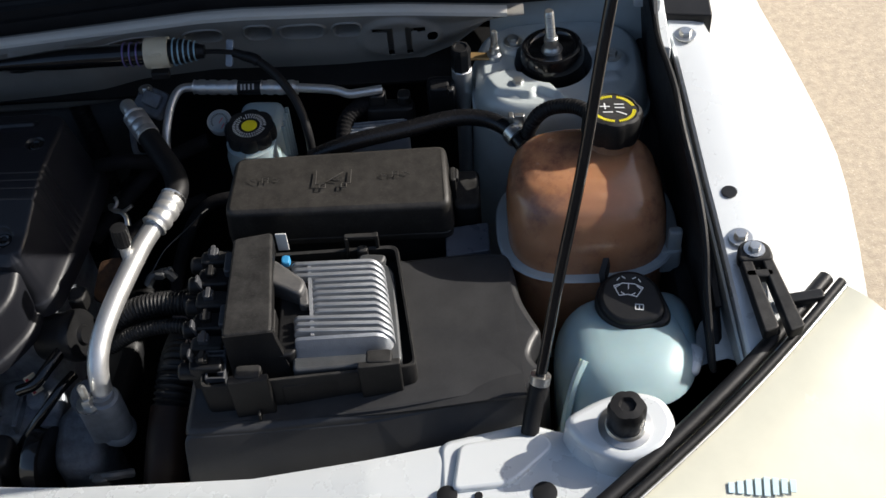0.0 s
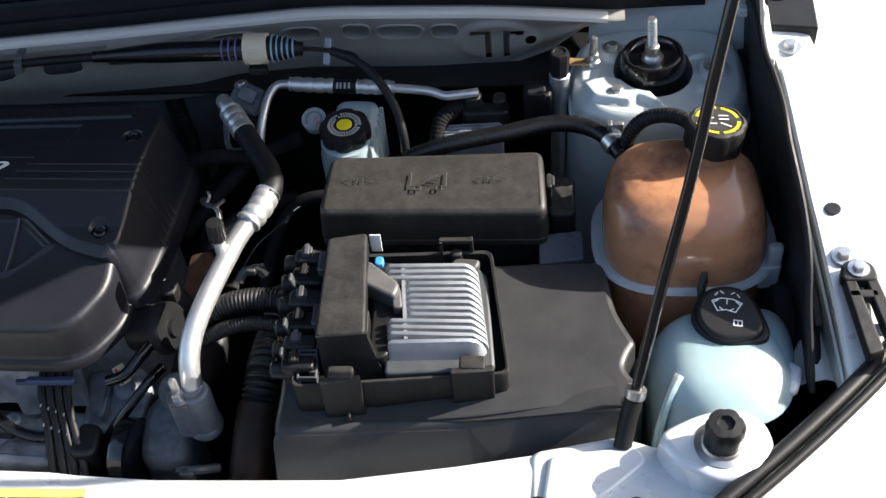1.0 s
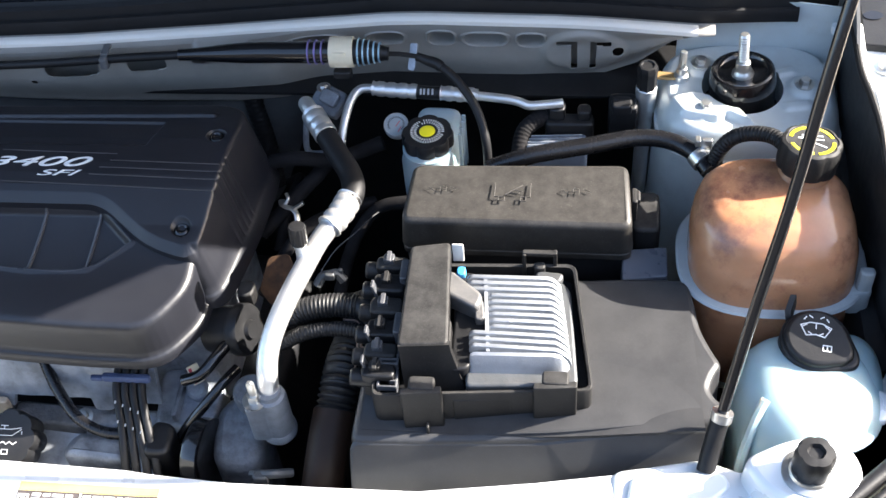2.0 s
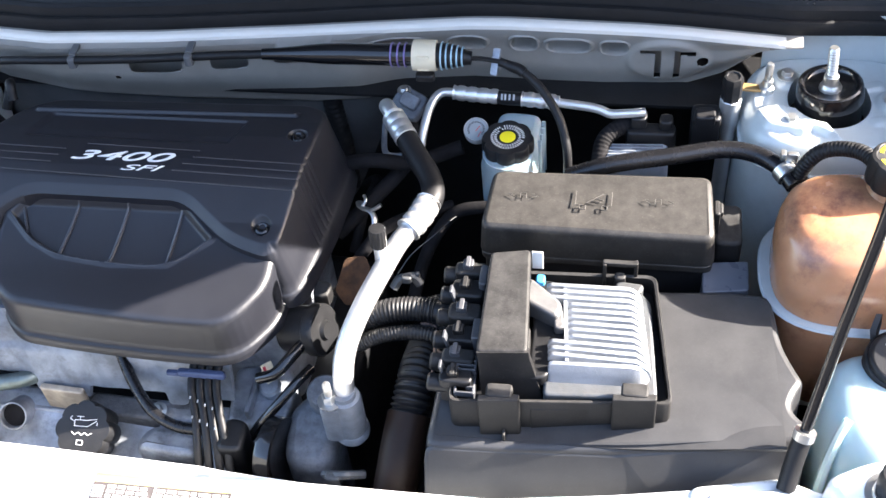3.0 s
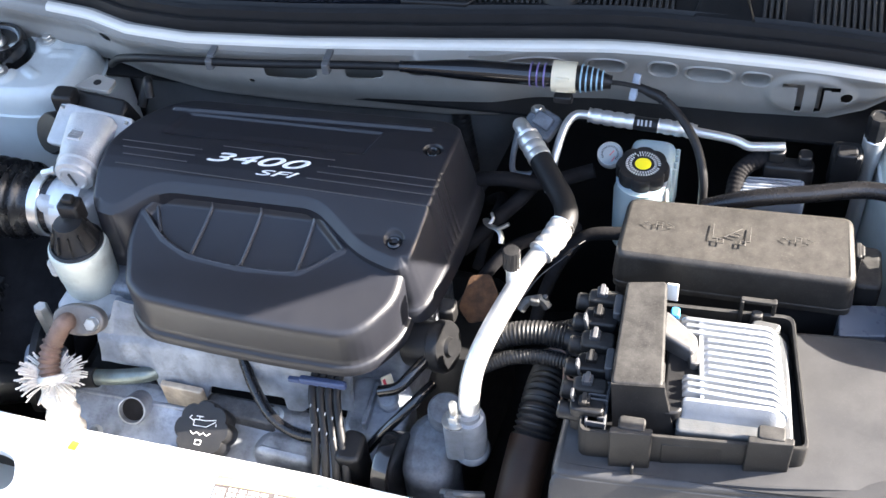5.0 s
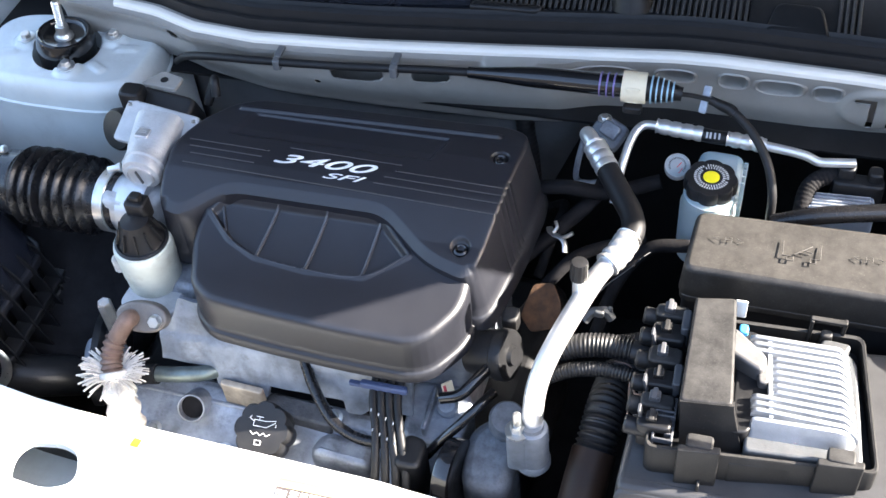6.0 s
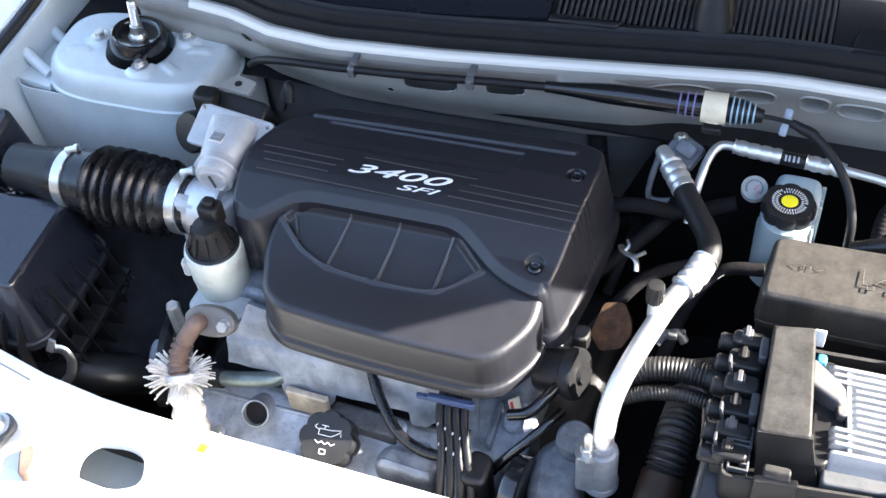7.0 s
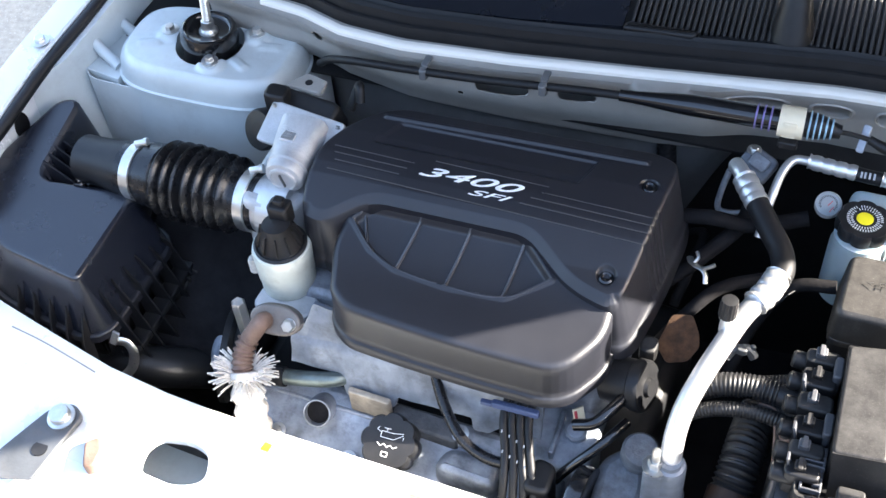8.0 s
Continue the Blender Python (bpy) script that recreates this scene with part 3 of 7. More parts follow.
def cowl_keep(u, v):
    x, _, z = cowl_point(u, v)
    if v > 0.9:
        return True
    for hx, hz, r in HOLES:
        if math.hypot(x - hx, z - hz) < r:
            return False
    for sx, sz, a, b in SLITS:
        if abs((x - sx) / a) ** 4 + abs((z - sz) / b) ** 4 < 1:
            return False
    for ox, oz, a, b in OVALS:
        if abs((x - ox) / a) ** 3 + abs((z - oz) / b) ** 3 < 1.05:
            return False
    for sx in (0.424, 0.446):
        if abs(x - sx) < 0.0040 and 0.945 < z < 0.9915:
            return False
    return not (abs(abs(x - 0.435) - 0.020) < 0.012 and abs(z - 0.989) < 0.0038)


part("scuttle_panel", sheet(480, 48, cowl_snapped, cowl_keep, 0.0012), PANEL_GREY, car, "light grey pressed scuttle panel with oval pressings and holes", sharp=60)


def panel_y(x, z):
    zl, zt = along(LOW_Z, x), along(LIP_Z, x)
    w = min(1, max(0, (z - zl) / (zt - 0.004 - zl)))
    return along(LIP_Y, x) + 0.016 * smooth01(0.55, 0.0, w) + 0.006 * smooth01(0.98, 0.7, w) - (0.010 * smooth01(0.62, 0.5, abs(w - 0.55)) * smooth01(0.12, 0.05, x) if x < 0.12 else 0)


for ox, oz, oa, ob in OVALS:
    rings = []
    for k, dy in ((1.20, -0.0004), (1.06, -0.0022), (0.98, -0.0010), (0.94, 0.008), (0.90, 0.015), (0.82, 0.018), (0.4, 0.0185)):
        ring = []
        for i in range(36):
            q = 2 * math.pi * i / 36
            m = (abs(math.cos(q)) ** 3 + abs(math.sin(q)) ** 3) ** (-1 / 3)
            x, z = ox + oa * k * m * math.cos(q), oz + ob * k * m * math.sin(q)
            ring.append((x, panel_y(x, z) + dy, z))
        rings.append(ring)
    part("oval_pressing", loft(rings, cap=(False, True)), PANEL_GREY, car)


def lip_ring(x):
    y, z = along(LIP_Y, x), along(LIP_Z, x)
    return [(x, y + p, z + q) for p, q in ((-0.0015, -0.004), (-0.001, 0.001), (0.0015, 0.0035), (0.005, 0.0045), (0.010, 0.0040), (0.0115, 0.0), (0.006, -0.003))]


part("scuttle_lip", loft([lip_ring(-0.52 + 1.085 * i / 100) for i in range(101)]), LIP_WHITE, car, "bright white folded edge")

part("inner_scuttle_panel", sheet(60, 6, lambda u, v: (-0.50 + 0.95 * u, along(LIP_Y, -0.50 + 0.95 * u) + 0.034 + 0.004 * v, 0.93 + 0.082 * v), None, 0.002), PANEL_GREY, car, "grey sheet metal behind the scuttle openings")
part("dash_panel", sheet(60, 12, lambda u, v: (-0.50 + 0.60 * u, along(LIP_Y, -0.50 + 0.60 * u) + 0.030 + 0.03 * smooth01(0.15, 0.0, u) - 0.018 * math.sin(math.pi * u) * smooth01(0.0, 0.5, v) + 0.02 * v, along(LOW_Z, -0.50 + 0.60 * u) + 0.012 - 0.20 * v * smooth01(1.02, 0.82, u) - 0.03 * v), None, 0.004), DULL_PANEL, car, "grey bulkhead panel behind the engine, coloured for its shade")
# black firewall, and a dark fill added as the floor of the bay
part("firewall", sheet(30, 10, lambda u, v: (-0.74 + 1.48 * u, 1.10 + 0.02 * math.sin(9 * u) + 0.04 * v, 0.40 + 0.60 * v), thick=0.01), BLACK, car, "black insulated bulkhead")
# Black floor added so no lit ground shows between the grille slats.
part("scuttle_underside", sheet(20, 4, lambda u, v: (-0.74 + 1.48 * u, 1.02 + 0.55 * v, 0.925 + 0.02 * v), thick=0.004), BLACK, car)
part("floor_fill", sheet(20, 12, lambda u, v: (-0.76 + 1.52 * u, 0.45 + 0.72 * v, 0.46 + 0.015 * math.sin(23 * u) * math.sin(17 * v)), thick=0.01), DEEP, car, "dark fill closing the bottom of the bay")


# rubber seal and the plastic grille under the windscreen
def seal_ring(x):
    y, z = along(LIP_Y, x) + 0.016, along(LIP_Z, x) + 0.002
    prof = [(0.0, 0.0), (0.0, 0.010), (0.004, 0.016), (0.010, 0.017), (0.013, 0.012), (0.015, 0.016), (0.020, 0.026), (0.028, 0.029), (0.033, 0.024), (0.035, 0.024), (0.042, 0.030), (0.048, 0.0)]
    return [(x, y + 0.6 * a, z + b) for a, b in prof]


part("bonnet_seal", loft([seal_ring(-0.62 + 1.3 * i / 80) for i in range(81)]), RUBBER, car, "black rubber bonnet seal")


G_FRONT = [(-0.06, 1.078), (0.12, 1.086), (0.16, 1.090), (0.25, 1.087), (0.41, 1.086), (0.56, 1.080), (0.62, 1.08)]
G_BAYS = ((-0.046, 0.116), (0.160, 0.272), (0.372, 0.396), (0.428, 0.600))


def grille_z(x, y):
    return along(LIP_Z, x) + 0.028 + 0.26 * (y - along(G_FRONT, x))


def grille_point(u, v):
    x = -0.72 + 1.44 * u
    y0 = along(LIP_Y, x) + 0.040
    y = y0 + (1.43 - y0) * v
    return (x, y, grille_z(x, y))


def grille_keep(u, v):
    x, y, _ = grille_point(u, v)
    return not any(a < x < b for a, b in G_BAYS) or not 0 < y - along(G_FRONT, x) < 0.27


grille = part("scuttle_grille", sheet(360, 60, grille_point, grille_keep, 0.004), BLACK, car, "black slatted plastic air intake grille", sharp=60)
# Added black backing: the dark of the gaps is its colour.
part("well", sheet(20, 6, lambda u, v: (-0.08 + 0.72 * u, 1.07 + 0.32 * v, 1.012 + 0.085 * v), None, 0.003), BLACK, grille, "black backing that keeps the slat gaps dark")
slat_mesh = None
for a, b in G_BAYS:
    for k in range(int((b - a) / 0.0072) + 1):
        x = a + 0.0072 * k
        y0 = along(G_FRONT, x) - 0.002
        if slat_mesh is None:
            sl = part("slat", slab([(-0.0019, 0.0), (0.0019, 0.0), (0.0014, 0.275), (-0.0014, 0.275)], -0.010, 0.0015, 0.0006, 0.0006, n=1), SLAT, grille)
            slat_mesh = sl.data
        else:
            sl = new("slat", slat_mesh)
            sl.parent, sl.matrix_parent_inverse = grille, grille.matrix_world.inverted()
        sl.matrix_world = pose(x, y0, grille_z(x, y0) + 0.001, math.degrees(math.atan(0.26)), 0, 0)
part("smooth_cover", sheet(40, 12, lambda u, v: (-0.62 + 0.565 * u, along(LIP_Y, -0.62 + 0.565 * u) + 0.046 + 0.004 * u + 0.30 * v, grille_z(-0.62 + 0.565 * u, along(LIP_Y, -0.62 + 0.565 * u) + 0.046 + 0.30 * v) + 0.007), None, 0.008), LID, grille, "smooth dark plastic end of the grille")
part("front_step", slab([(-0.055, 1.062), (0.030, 1.066), (0.036, 1.078), (-0.052, 1.076)], 1.03, 1.050, 0.006, 0.004), BLACK, grille)
part("wiper_pivot", lathe([(0.026, -0.01), (0.024, 0.004), (0.019, 0.03), (0.015, 0.055), (0.012, 0.062), (0.002, 0.064)], 28, up_to((0.136, 1.104, 1.05), (-0.05, 0.35, 1))), BLACK, grille, "black wiper pivot cover")
part("drain_hood", slab([(0.290, 1.074), (0.366, 1.072), (0.352, 1.115), (0.300, 1.115)], 1.03, lambda x, y: 1.046 + 0.35 * (y - 1.072), 0.010, 0.005), BLACK, grille, "black moulded hood between the slats")


def shell_ring(y):
    """Body sides to the beltline, then the cabin, which rises behind the windscreen and falls at the tail."""
    g = min(smooth01(1.50, 2.30, y), smooth01(4.32, 3.75, y))
    tail = 1 - 0.10 * smooth01(3.9, 4.35, y)
    half = [(0.10, 0.26), (0.78, 0.26), (0.885, 0.36), (0.915, 0.60), (0.905, 0.88), (0.875, 1.00), (0.820, 1.035), (0.78 - 0.06 * g, 1.04 + 0.20 * g), (0.70 - 0.07 * g, 1.045 + 0.50 * g), (0.60 - 0.05 * g, 1.05 + 0.58 * g), (0.30, 1.055 + 0.61 * g)]
    return [(x * tail, y, z) for x, z in half] + [(-x * tail, y, z) for x, z in reversed(half)]


part("body_shell", loft([shell_ring(1.602 + 2.748 * k / 48) for k in range(49)]), PAINT, car, "silver-white painted car body and cabin")
for s in (1, -1):
    for y0, y1 in ((2.12, 2.78), (2.90, 3.55)):
        part("side_window", loft([[(s * 0.748, y, 1.12), (s * 0.752, y, 1.115), (s * 0.676, y, 1.50), (s * 0.670, y, 1.50)] for y in (y0, y0 + 0.05, y1)]), GLASS, car, "dark tinted side window")
part("windscreen", sheet(16, 8, lambda u, v: (-0.72 + 1.44 * u, 1.40 + 0.7 * v - 0.05 * (2 * u - 1) ** 2, 1.13 + 0.5 * v), thick=0.005), GLASS, car, "dark tinted windscreen")
# raised bonnet over the bay, held by the prop rod
HINGE_Y, HINGE_Z, HOOD_TILT, HOOD_LEN = 1.17, 1.09, 60.0, 0.99


def hood_point(u, v):
    s = 2 * u - 1
    w = 0.77 - 0.06 * v * v
    d = (HOOD_LEN - 0.08 * s * s) * v
    sag = 0.02 * s * s + 0.02 * smooth01(0.85, 1.0, v)
    t = radians(HOOD_TILT)
    return (w * s, HINGE_Y - d * math.cos(t) - sag * math.sin(t), HINGE_Z + d * math.sin(t) - sag * math.cos(t))


hood = part("bonnet", sheet(24, 24, hood_point, None, 0.02), PAINT, car, "raised silver-white bonnet")


def liner_point(u, v):
    x, y, z = hood_point(0.04 + 0.92 * u, 0.03 + 0.92 * v)
    t = radians(HOOD_TILT)
    d = 0.024 + 0.004 * math.sin(9 * math.pi * u) * math.sin(7 * math.pi * v)
    return (x, y - d * math.sin(t), z - d * math.cos(t))


part("hood_liner", sheet(40, 30, liner_point, None, 0.008), BLACK, hood, "black insulation pad")
hinge = part("bonnet_hinge", merge(slab([(0.736, 0.982), (0.752, 0.978), (0.752, 1.062), (0.736, 1.066)], 0.955, lambda x, y: 0.991 + 0.16 * (y - 0.98), 0.003, 0.002), slab([(0.736, 1.036), (0.746, 1.034), (0.746, 1.060), (0.736, 1.062)], 0.98, 1.016, 0.003, 0.002)), PAINT, car, "painted bonnet hinge bracket")
part("wing_end_panel", sheet(16, 10, lambda u, v: (0.545 + 0.196 * u, 1.072 - 0.004 * u + 0.01 * v - 0.010 * smooth01(0.6, 1.0, u), 0.930 + 0.092 * v), None, 0.003), PAINT_IN, car, "pale grey panel closing the scuttle end")
part("hinge_foot", slab([(0.751, 1.030), (0.806, 1.024), (0.806, 1.16), (0.751, 1.16)], 0.96, lambda x, y: 0.999 + 0.12 * (y - 1.03), 0.004, 0.002), BLACK, hinge, "black plastic end of the scuttle")
# Painted like the body, but coloured dark grey for its shaded face.
part("hinge_arm", loft([[(x, y, z) for y, z in ((0.972, 0.992), (1.09, 1.000), (1.12, 1.03), (1.16, 1.10), (1.14, 1.105), (1.05, 1.074), (1.00, 1.048), (0.968, 1.028))] for x in (0.7295, 0.7335)]), DULL_PANEL, hinge, "body-coloured hinge arm, made dark for its shaded side")
part("hinge_lug", block(0.728, 1.052, 1.004, 0.024, 0.012, 0.010, 0.002), PAINT, hinge)
part("foot_hole", lathe([(0.007, 0.0), (0.007, 0.0012), (0.0005, 0.0012)], 20, pose(0.765, 1.075, 1.0042, 6) @ Matrix.Diagonal((1.6, 1, 1, 1))), GLOSS, hinge, "dark oval hole")
bolt(hinge, (0.772, 1.005, 0.9865), 0.0075, 0.008)

# ---- front cross member (radiator support) ----
S_EDGE = [(-0.80, 0.645), (-0.731, 0.624), (-0.632, 0.598), (-0.539, 0.575), (-0.457, 0.563), (-0.38, 0.557), (-0.30, 0.552), (-0.16, 0.545), (-0.03, 0.538), (0.09, 0.522), (0.20, 0.514), (0.284, 0.510), (0.40, 0.519), (0.483, 0.532), (0.56, 0.541), (0.62, 0.535), (0.70, 0.51)]
S_Z = [(-0.80, 0.83), (-0.4, 0.822), (0.0, 0.835), (0.2, 0.862), (0.4, 0.882), (0.7, 0.89)]
SLOT = [(-0.445, 0.462), (-0.395, 0.457), (-0.363, 0.470), (-0.372, 0.500), (-0.398, 0.508), (-0.435, 0.502), (-0.447, 0.485)]
SLOT_R = resample(rounded(SLOT, 0.016, 6), 96)
SLOT_CUT = inset(SLOT_R, -0.005)


def support_point(u, v):
    x = -0.80 + 1.50 * u
    y0, z0 = along(S_EDGE, x), along(S_Z, x)
    if v < 0.12:
        k = v / 0.12
        return (x, y0 - 0.004 * k, z0 - 0.05 * (1 - k) - 0.002)
    k = (v - 0.12) / 0.88
    z = z0 + 0.004 * math.sin(min(1, k * 9) * math.pi / 2) - 0.035 * k * k
    if x < 0:
        z -= 0.006 * smooth01(0.25, 0.45, k) * smooth01(0.0, -0.25, x)
    return (x, y0 - 0.004 - 0.22 * k, z)


def support_keep(u, v):
    x, y, _ = support_point(u, v)
    return not (v > 0.12 and inside(SLOT_CUT, x, y))


part("front_crossmember", sheet(340, 66, support_point, support_keep, 0.0015), PAINT, car, "silver-white painted front cross member with a slot", sharp=50)


def support_z(x, y):
    k = max(0.0, (along(S_EDGE, x) - 0.004 - y) / 0.22)
    return along(S_Z, x) + 0.004 * math.sin(min(1, k * 9) * math.pi / 2) - 0.035 * k * k - (0.006 * smooth01(0.25, 0.45, k) * smooth01(0.0, -0.25, x) if x < 0 else 0)


# Grey thread drawn where the shade of a pressed crease falls.
part("crease_shade_line", tube([(x, y, support_z(x, y) + 0.0002) for x, y in ((-0.683, 0.585), (-0.64, 0.578), (-0.60, 0.569), (-0.551, 0.557))], 0.0011, 6, 4), PANEL_GREY, car, "fine grey line drawn for the shade in a crease")
part("slot_flange", loft([[(x, y, support_z(x, y) + dz) for x, y in inset(SLOT_R, -o)] for o, dz in ((0.016, -0.0012), (0.013, 0.0010), (0.004, 0.0012), (0.001, 0.0004), (0.0, -0.002), (0.0, -0.010))], cap=(False, False)), PAINT, car, "pressed rim of the slot")
part("crossmember_web", sheet(40, 4, lambda u, v: (-0.78 + 1.46 * u, along(S_EDGE, -0.78 + 1.46 * u) - 0.03 - 0.01 * v, along(S_Z, -0.78 + 1.46 * u) - 0.03 - 0.36 * v), thick=0.004), BLACK, car)
part("slot_channel", slab([(-0.50, 0.43), (-0.31, 0.43), (-0.31, 0.54), (-0.50, 0.54)], 0.70, 0.755, 0.01, 0.004), PAINT_IN, car, "dull channel seen through the slot")
part("bumper_fascia", sheet(40, 8, lambda u, v: (-0.86 + 1.72 * u, 0.33 - 0.10 * math.sin(math.pi * u) * (0.4 + 0.6 * v) + 0.16 * (2 * u - 1) ** 4, 0.79 - 0.50 * v), thick=0.006), PAINT, car)

# ---- engine cover ----
cover = thing("engine_cover", (-0.15, 0.78, 0.85), "satin black plastic engine cover with bright 3400 SFI lettering", "engine cover")
C_TOP = [(0.70, 0.950), (0.73, 0.9575), (0.76, 0.9665), (0.78, 0.9755), (0.80, 0.9845), (0.815, 0.9885), (0.83, 0.9905), (0.87, 0.991), (0.90, 0.987), (0.925, 0.981), (0.95, 0.975)]
DECK = [(-0.350, 0.755), (-0.321, 0.749), (-0.274, 0.783), (-0.087, 0.783), (-0.027, 0.739), (0.027, 0.724), (0.036, 0.77), (0.044, 0.82), (0.051, 0.90), (0.048, 0.928), (0.022, 0.940), (-0.285, 0.931), (-0.310, 0.916), (-0.335, 0.88), (-0.355, 0.84), (-0.356, 0.79)]
DECK_R = [0.016, 0.022, 0.022, 0.018, 0.022, 0.024, 0.02, 0.02, 0.02, 0.012, 0.02, 0.02, 0.02, 0.02, 0.02, 0.012]
NOSE = [(-0.296, 0.81), (-0.304, 0.735), (-0.293, 0.70), (-0.286, 0.678), (-0.262, 0.659), (-0.19, 0.652), (-0.10, 0.647), (-0.010, 0.646), (0.024, 0.70), (0.024, 0.81)]
NOSE_R = [0.01, 0.02, 0.02, 0.02, 0.02, 0.03, 0.03, 0.038, 0.02, 0.01]
HEX = [(-0.290, 0.766), (-0.274, 0.7835), (-0.090, 0.784), (-0.050, 0.749), (-0.094, 0.717), (-0.160, 0.714), (-0.223, 0.721), (-0.258, 0.737)]
HEX_LINES = [((-0.280, 0.780), (-0.266, 0.745)), ((-0.212, 0.786), (-0.225, 0.720)), ((-0.153, 0.786), (-0.164, 0.714)), ((-0.090, 0.786), (-0.098, 0.716))]
GROOVES = (0.840, 0.830, 0.820, 0.807)


def moulded(outline, spine, height, low, edge_r, flare, lip, inner, wall_cut=None, chamfer=0.0):
    """A moulded lid: skirt with a lip, rounded top edge, and a shaped top running in to a spine (x0, x1, y)."""
    n = len(outline)
    nrm = []
    for k in range(n):
        t = (Vector(outline[(k + 2) % n]) - Vector(outline[k - 2])).normalized()
        nrm.append((t.y, -t.x))
    er = [edge_r + chamfer * smooth01(0.2, 0.6, -ny) for nx, ny in nrm]
    cut = [smooth01(0.2, 0.6, -ny) if chamfer else 0.0 for nx, ny in nrm]
    rim = [height(x - nx * r, y - ny * r) for (x, y), (nx, ny), r in zip(outline, nrm, er)]
    rings = []
    for f, extra in ((0.0, lip), (0.07, lip), (0.20, lip), (0.23, lip * 0.5), (0.25, 0.0), (0.40, 0.0), (0.55, 0.0), (0.70, 0.0), (0.85, 0.0), (1.0, 0.0)):
        ring = []
        for (x, y), (nx, ny), z, r in zip(outline, nrm, rim, er):
            b = low(x, y)
            top = z - r
            o = flare(nx, ny) * (1 - f) + extra - (wall_cut(x, y, nx) * smooth01(0.22, 0.3, f) if wall_cut else 0)
            ring.append((x + nx * o, y + ny * o, b + (top - b) * f))
        rings.append(ring)
    for a in (22, 45, 68, 90):
        ring = []
        for (x, y), (nx, ny), z, r, q in zip(outline, nrm, rim, er, cut):
            s = math.sin(radians(a)) * (1 - q) + (a / 90) * q
            k = (1 - math.cos(radians(a))) * (1 - q) + (a / 90) * q
            w = r * k + (wall_cut(x, y, nx) * (1 - k) if wall_cut else 0)
            ring.append((x - nx * w, y - ny * w, z - r * (1 - s)))
        rings.append(ring)
    for m in range(1, inner + 1):
        k = m / inner * 0.985
        ring = []
        for (x, y), (nx, ny), r in zip(outline, nrm, er):
            x, y = x - nx * r, y - ny * r
            sx = min(spine[1], max(spine[0], x))
            px, py = x + (sx - x) * k, y + (spine[2] - y) * k
            ring.append((px, py, height(px, py)))
        rings.append(ring)
    return loft(rings, cap=(False, True))


def deck_height(x, y):
    z = along(C_TOP, y)
    if y > 0.85:
        z += 0.0042 * smooth01(0.0062, 0.0015, abs(y - 0.910 - 0.03 * (x + 0.14))) * smooth01(-0.304, -0.297, x) * smooth01(0.020, 0.014, x)
        z -= 0.0030 * smooth01(0.855, 0.861, y) * smooth01(0.900, 0.896, y) * smooth01(-0.282, -0.270, x + 0.4 * (0.9 - y)) * smooth01(-0.048, -0.053, x - 0.3 * (y - 0.86))
    for sx, sy in ((0.008, 0.758), (0.026, 0.876)):
        z -= 0.005 * smooth01(0.0112, 0.0088, math.hypot(x - sx, y - sy))
    return z


def nose_height(x, y):
    z = 0.936 + 0.1 * (y - 0.69) + (2.1 * (y - 0.69) ** 2 if y > 0.69 else -0.6 * (0.69 - y) ** 2)
    if inside(HEX, x, y):
        e = edge_gap(HEX, x, y)
        z += -0.0075 * smooth01(0.0, 0.0042, e)
    else:
        z += 0.0016 * smooth01(0.006, 0.0015, edge_gap(HEX, x, y))
    return z


def deck_cut(x, y, nx):
    """The grooves run on down the side wall."""
    if nx < 0.7:
        return 0.0
    return max(0.0016 * smooth01(0.0024, 0.0008, abs(y - g + 0.027 * (x + 0.33))) for g in (*GROOVES, 0.850))


part("deck", moulded(resample(rounded(DECK, DECK_R, 5), 860), (-0.21, -0.09, 0.852), deck_height, lambda x, y: 0.872, 0.0048,
                     lambda nx, ny: 0.018 * max(0, nx) + 0.008 * max(0, -nx) + 0.006 * max(0, ny), 0.003, 84, deck_cut, 0.0045), COVER, cover, sharp=42)
part("nose", moulded(resample(rounded(NOSE, NOSE_R, 6), 640), (-0.22, -0.06, 0.694), nose_height, lambda x, y: 0.864 + 0.01 * smooth01(0.72, 0.75, y), 0.0085,
                     lambda nx, ny: 0.002, 0.0036, 84), COVER, cover, sharp=60)
for (ax, ay), (bx, by) in HEX_LINES:
    part("pocket_rib", tube([(ax + (bx - ax) * k, ay + (by - ay) * k, 0.936 + 0.1 * (ay + (by - ay) * k - 0.69) + 2.1 * (ay + (by - ay) * k - 0.69) ** 2 - 0.0065 * smooth01(0, 0.08, k) * smooth01(1, 0.92, k)) for k in (0.02, 0.06, 0.12, 0.3, 0.5, 0.7, 0.88, 0.94, 0.98)], 0.0020, 8, 3), EDGE, cover)
part("pocket_edge", tube([(x, y, 0.9365 + 0.1 * (y - 0.69) + 2.1 * (y - 0.69) ** 2) for x, y in (HEX[3:] + HEX[:1])], 0.0013, 8, 5), EDGE, cover)


def groove(x0, x1, g):
    """A fine raised line across the deck."""
    pts = [(x0 + (x1 - x0) * k / 8, g - 0.027 * (x0 + (x1 - x0) * k / 8 + 0.33)) for k in range(9)]
    part("deck_line", tube([(x, y, along(C_TOP, y) - 0.0002) for x, y in pts], 0.0010, 6, 2), EDGE, cover)


for k, g in enumerate(GROOVES):
    if k < 3:
        groove(-0.338 + 0.004 * k, -0.238 - 0.006 * k, g)
        groove(-0.085 - 0.010 * k, 0.040, g)
groove(-0.335, 0.037, GROOVES[3])
groove(-0.215, -0.08, 0.850)
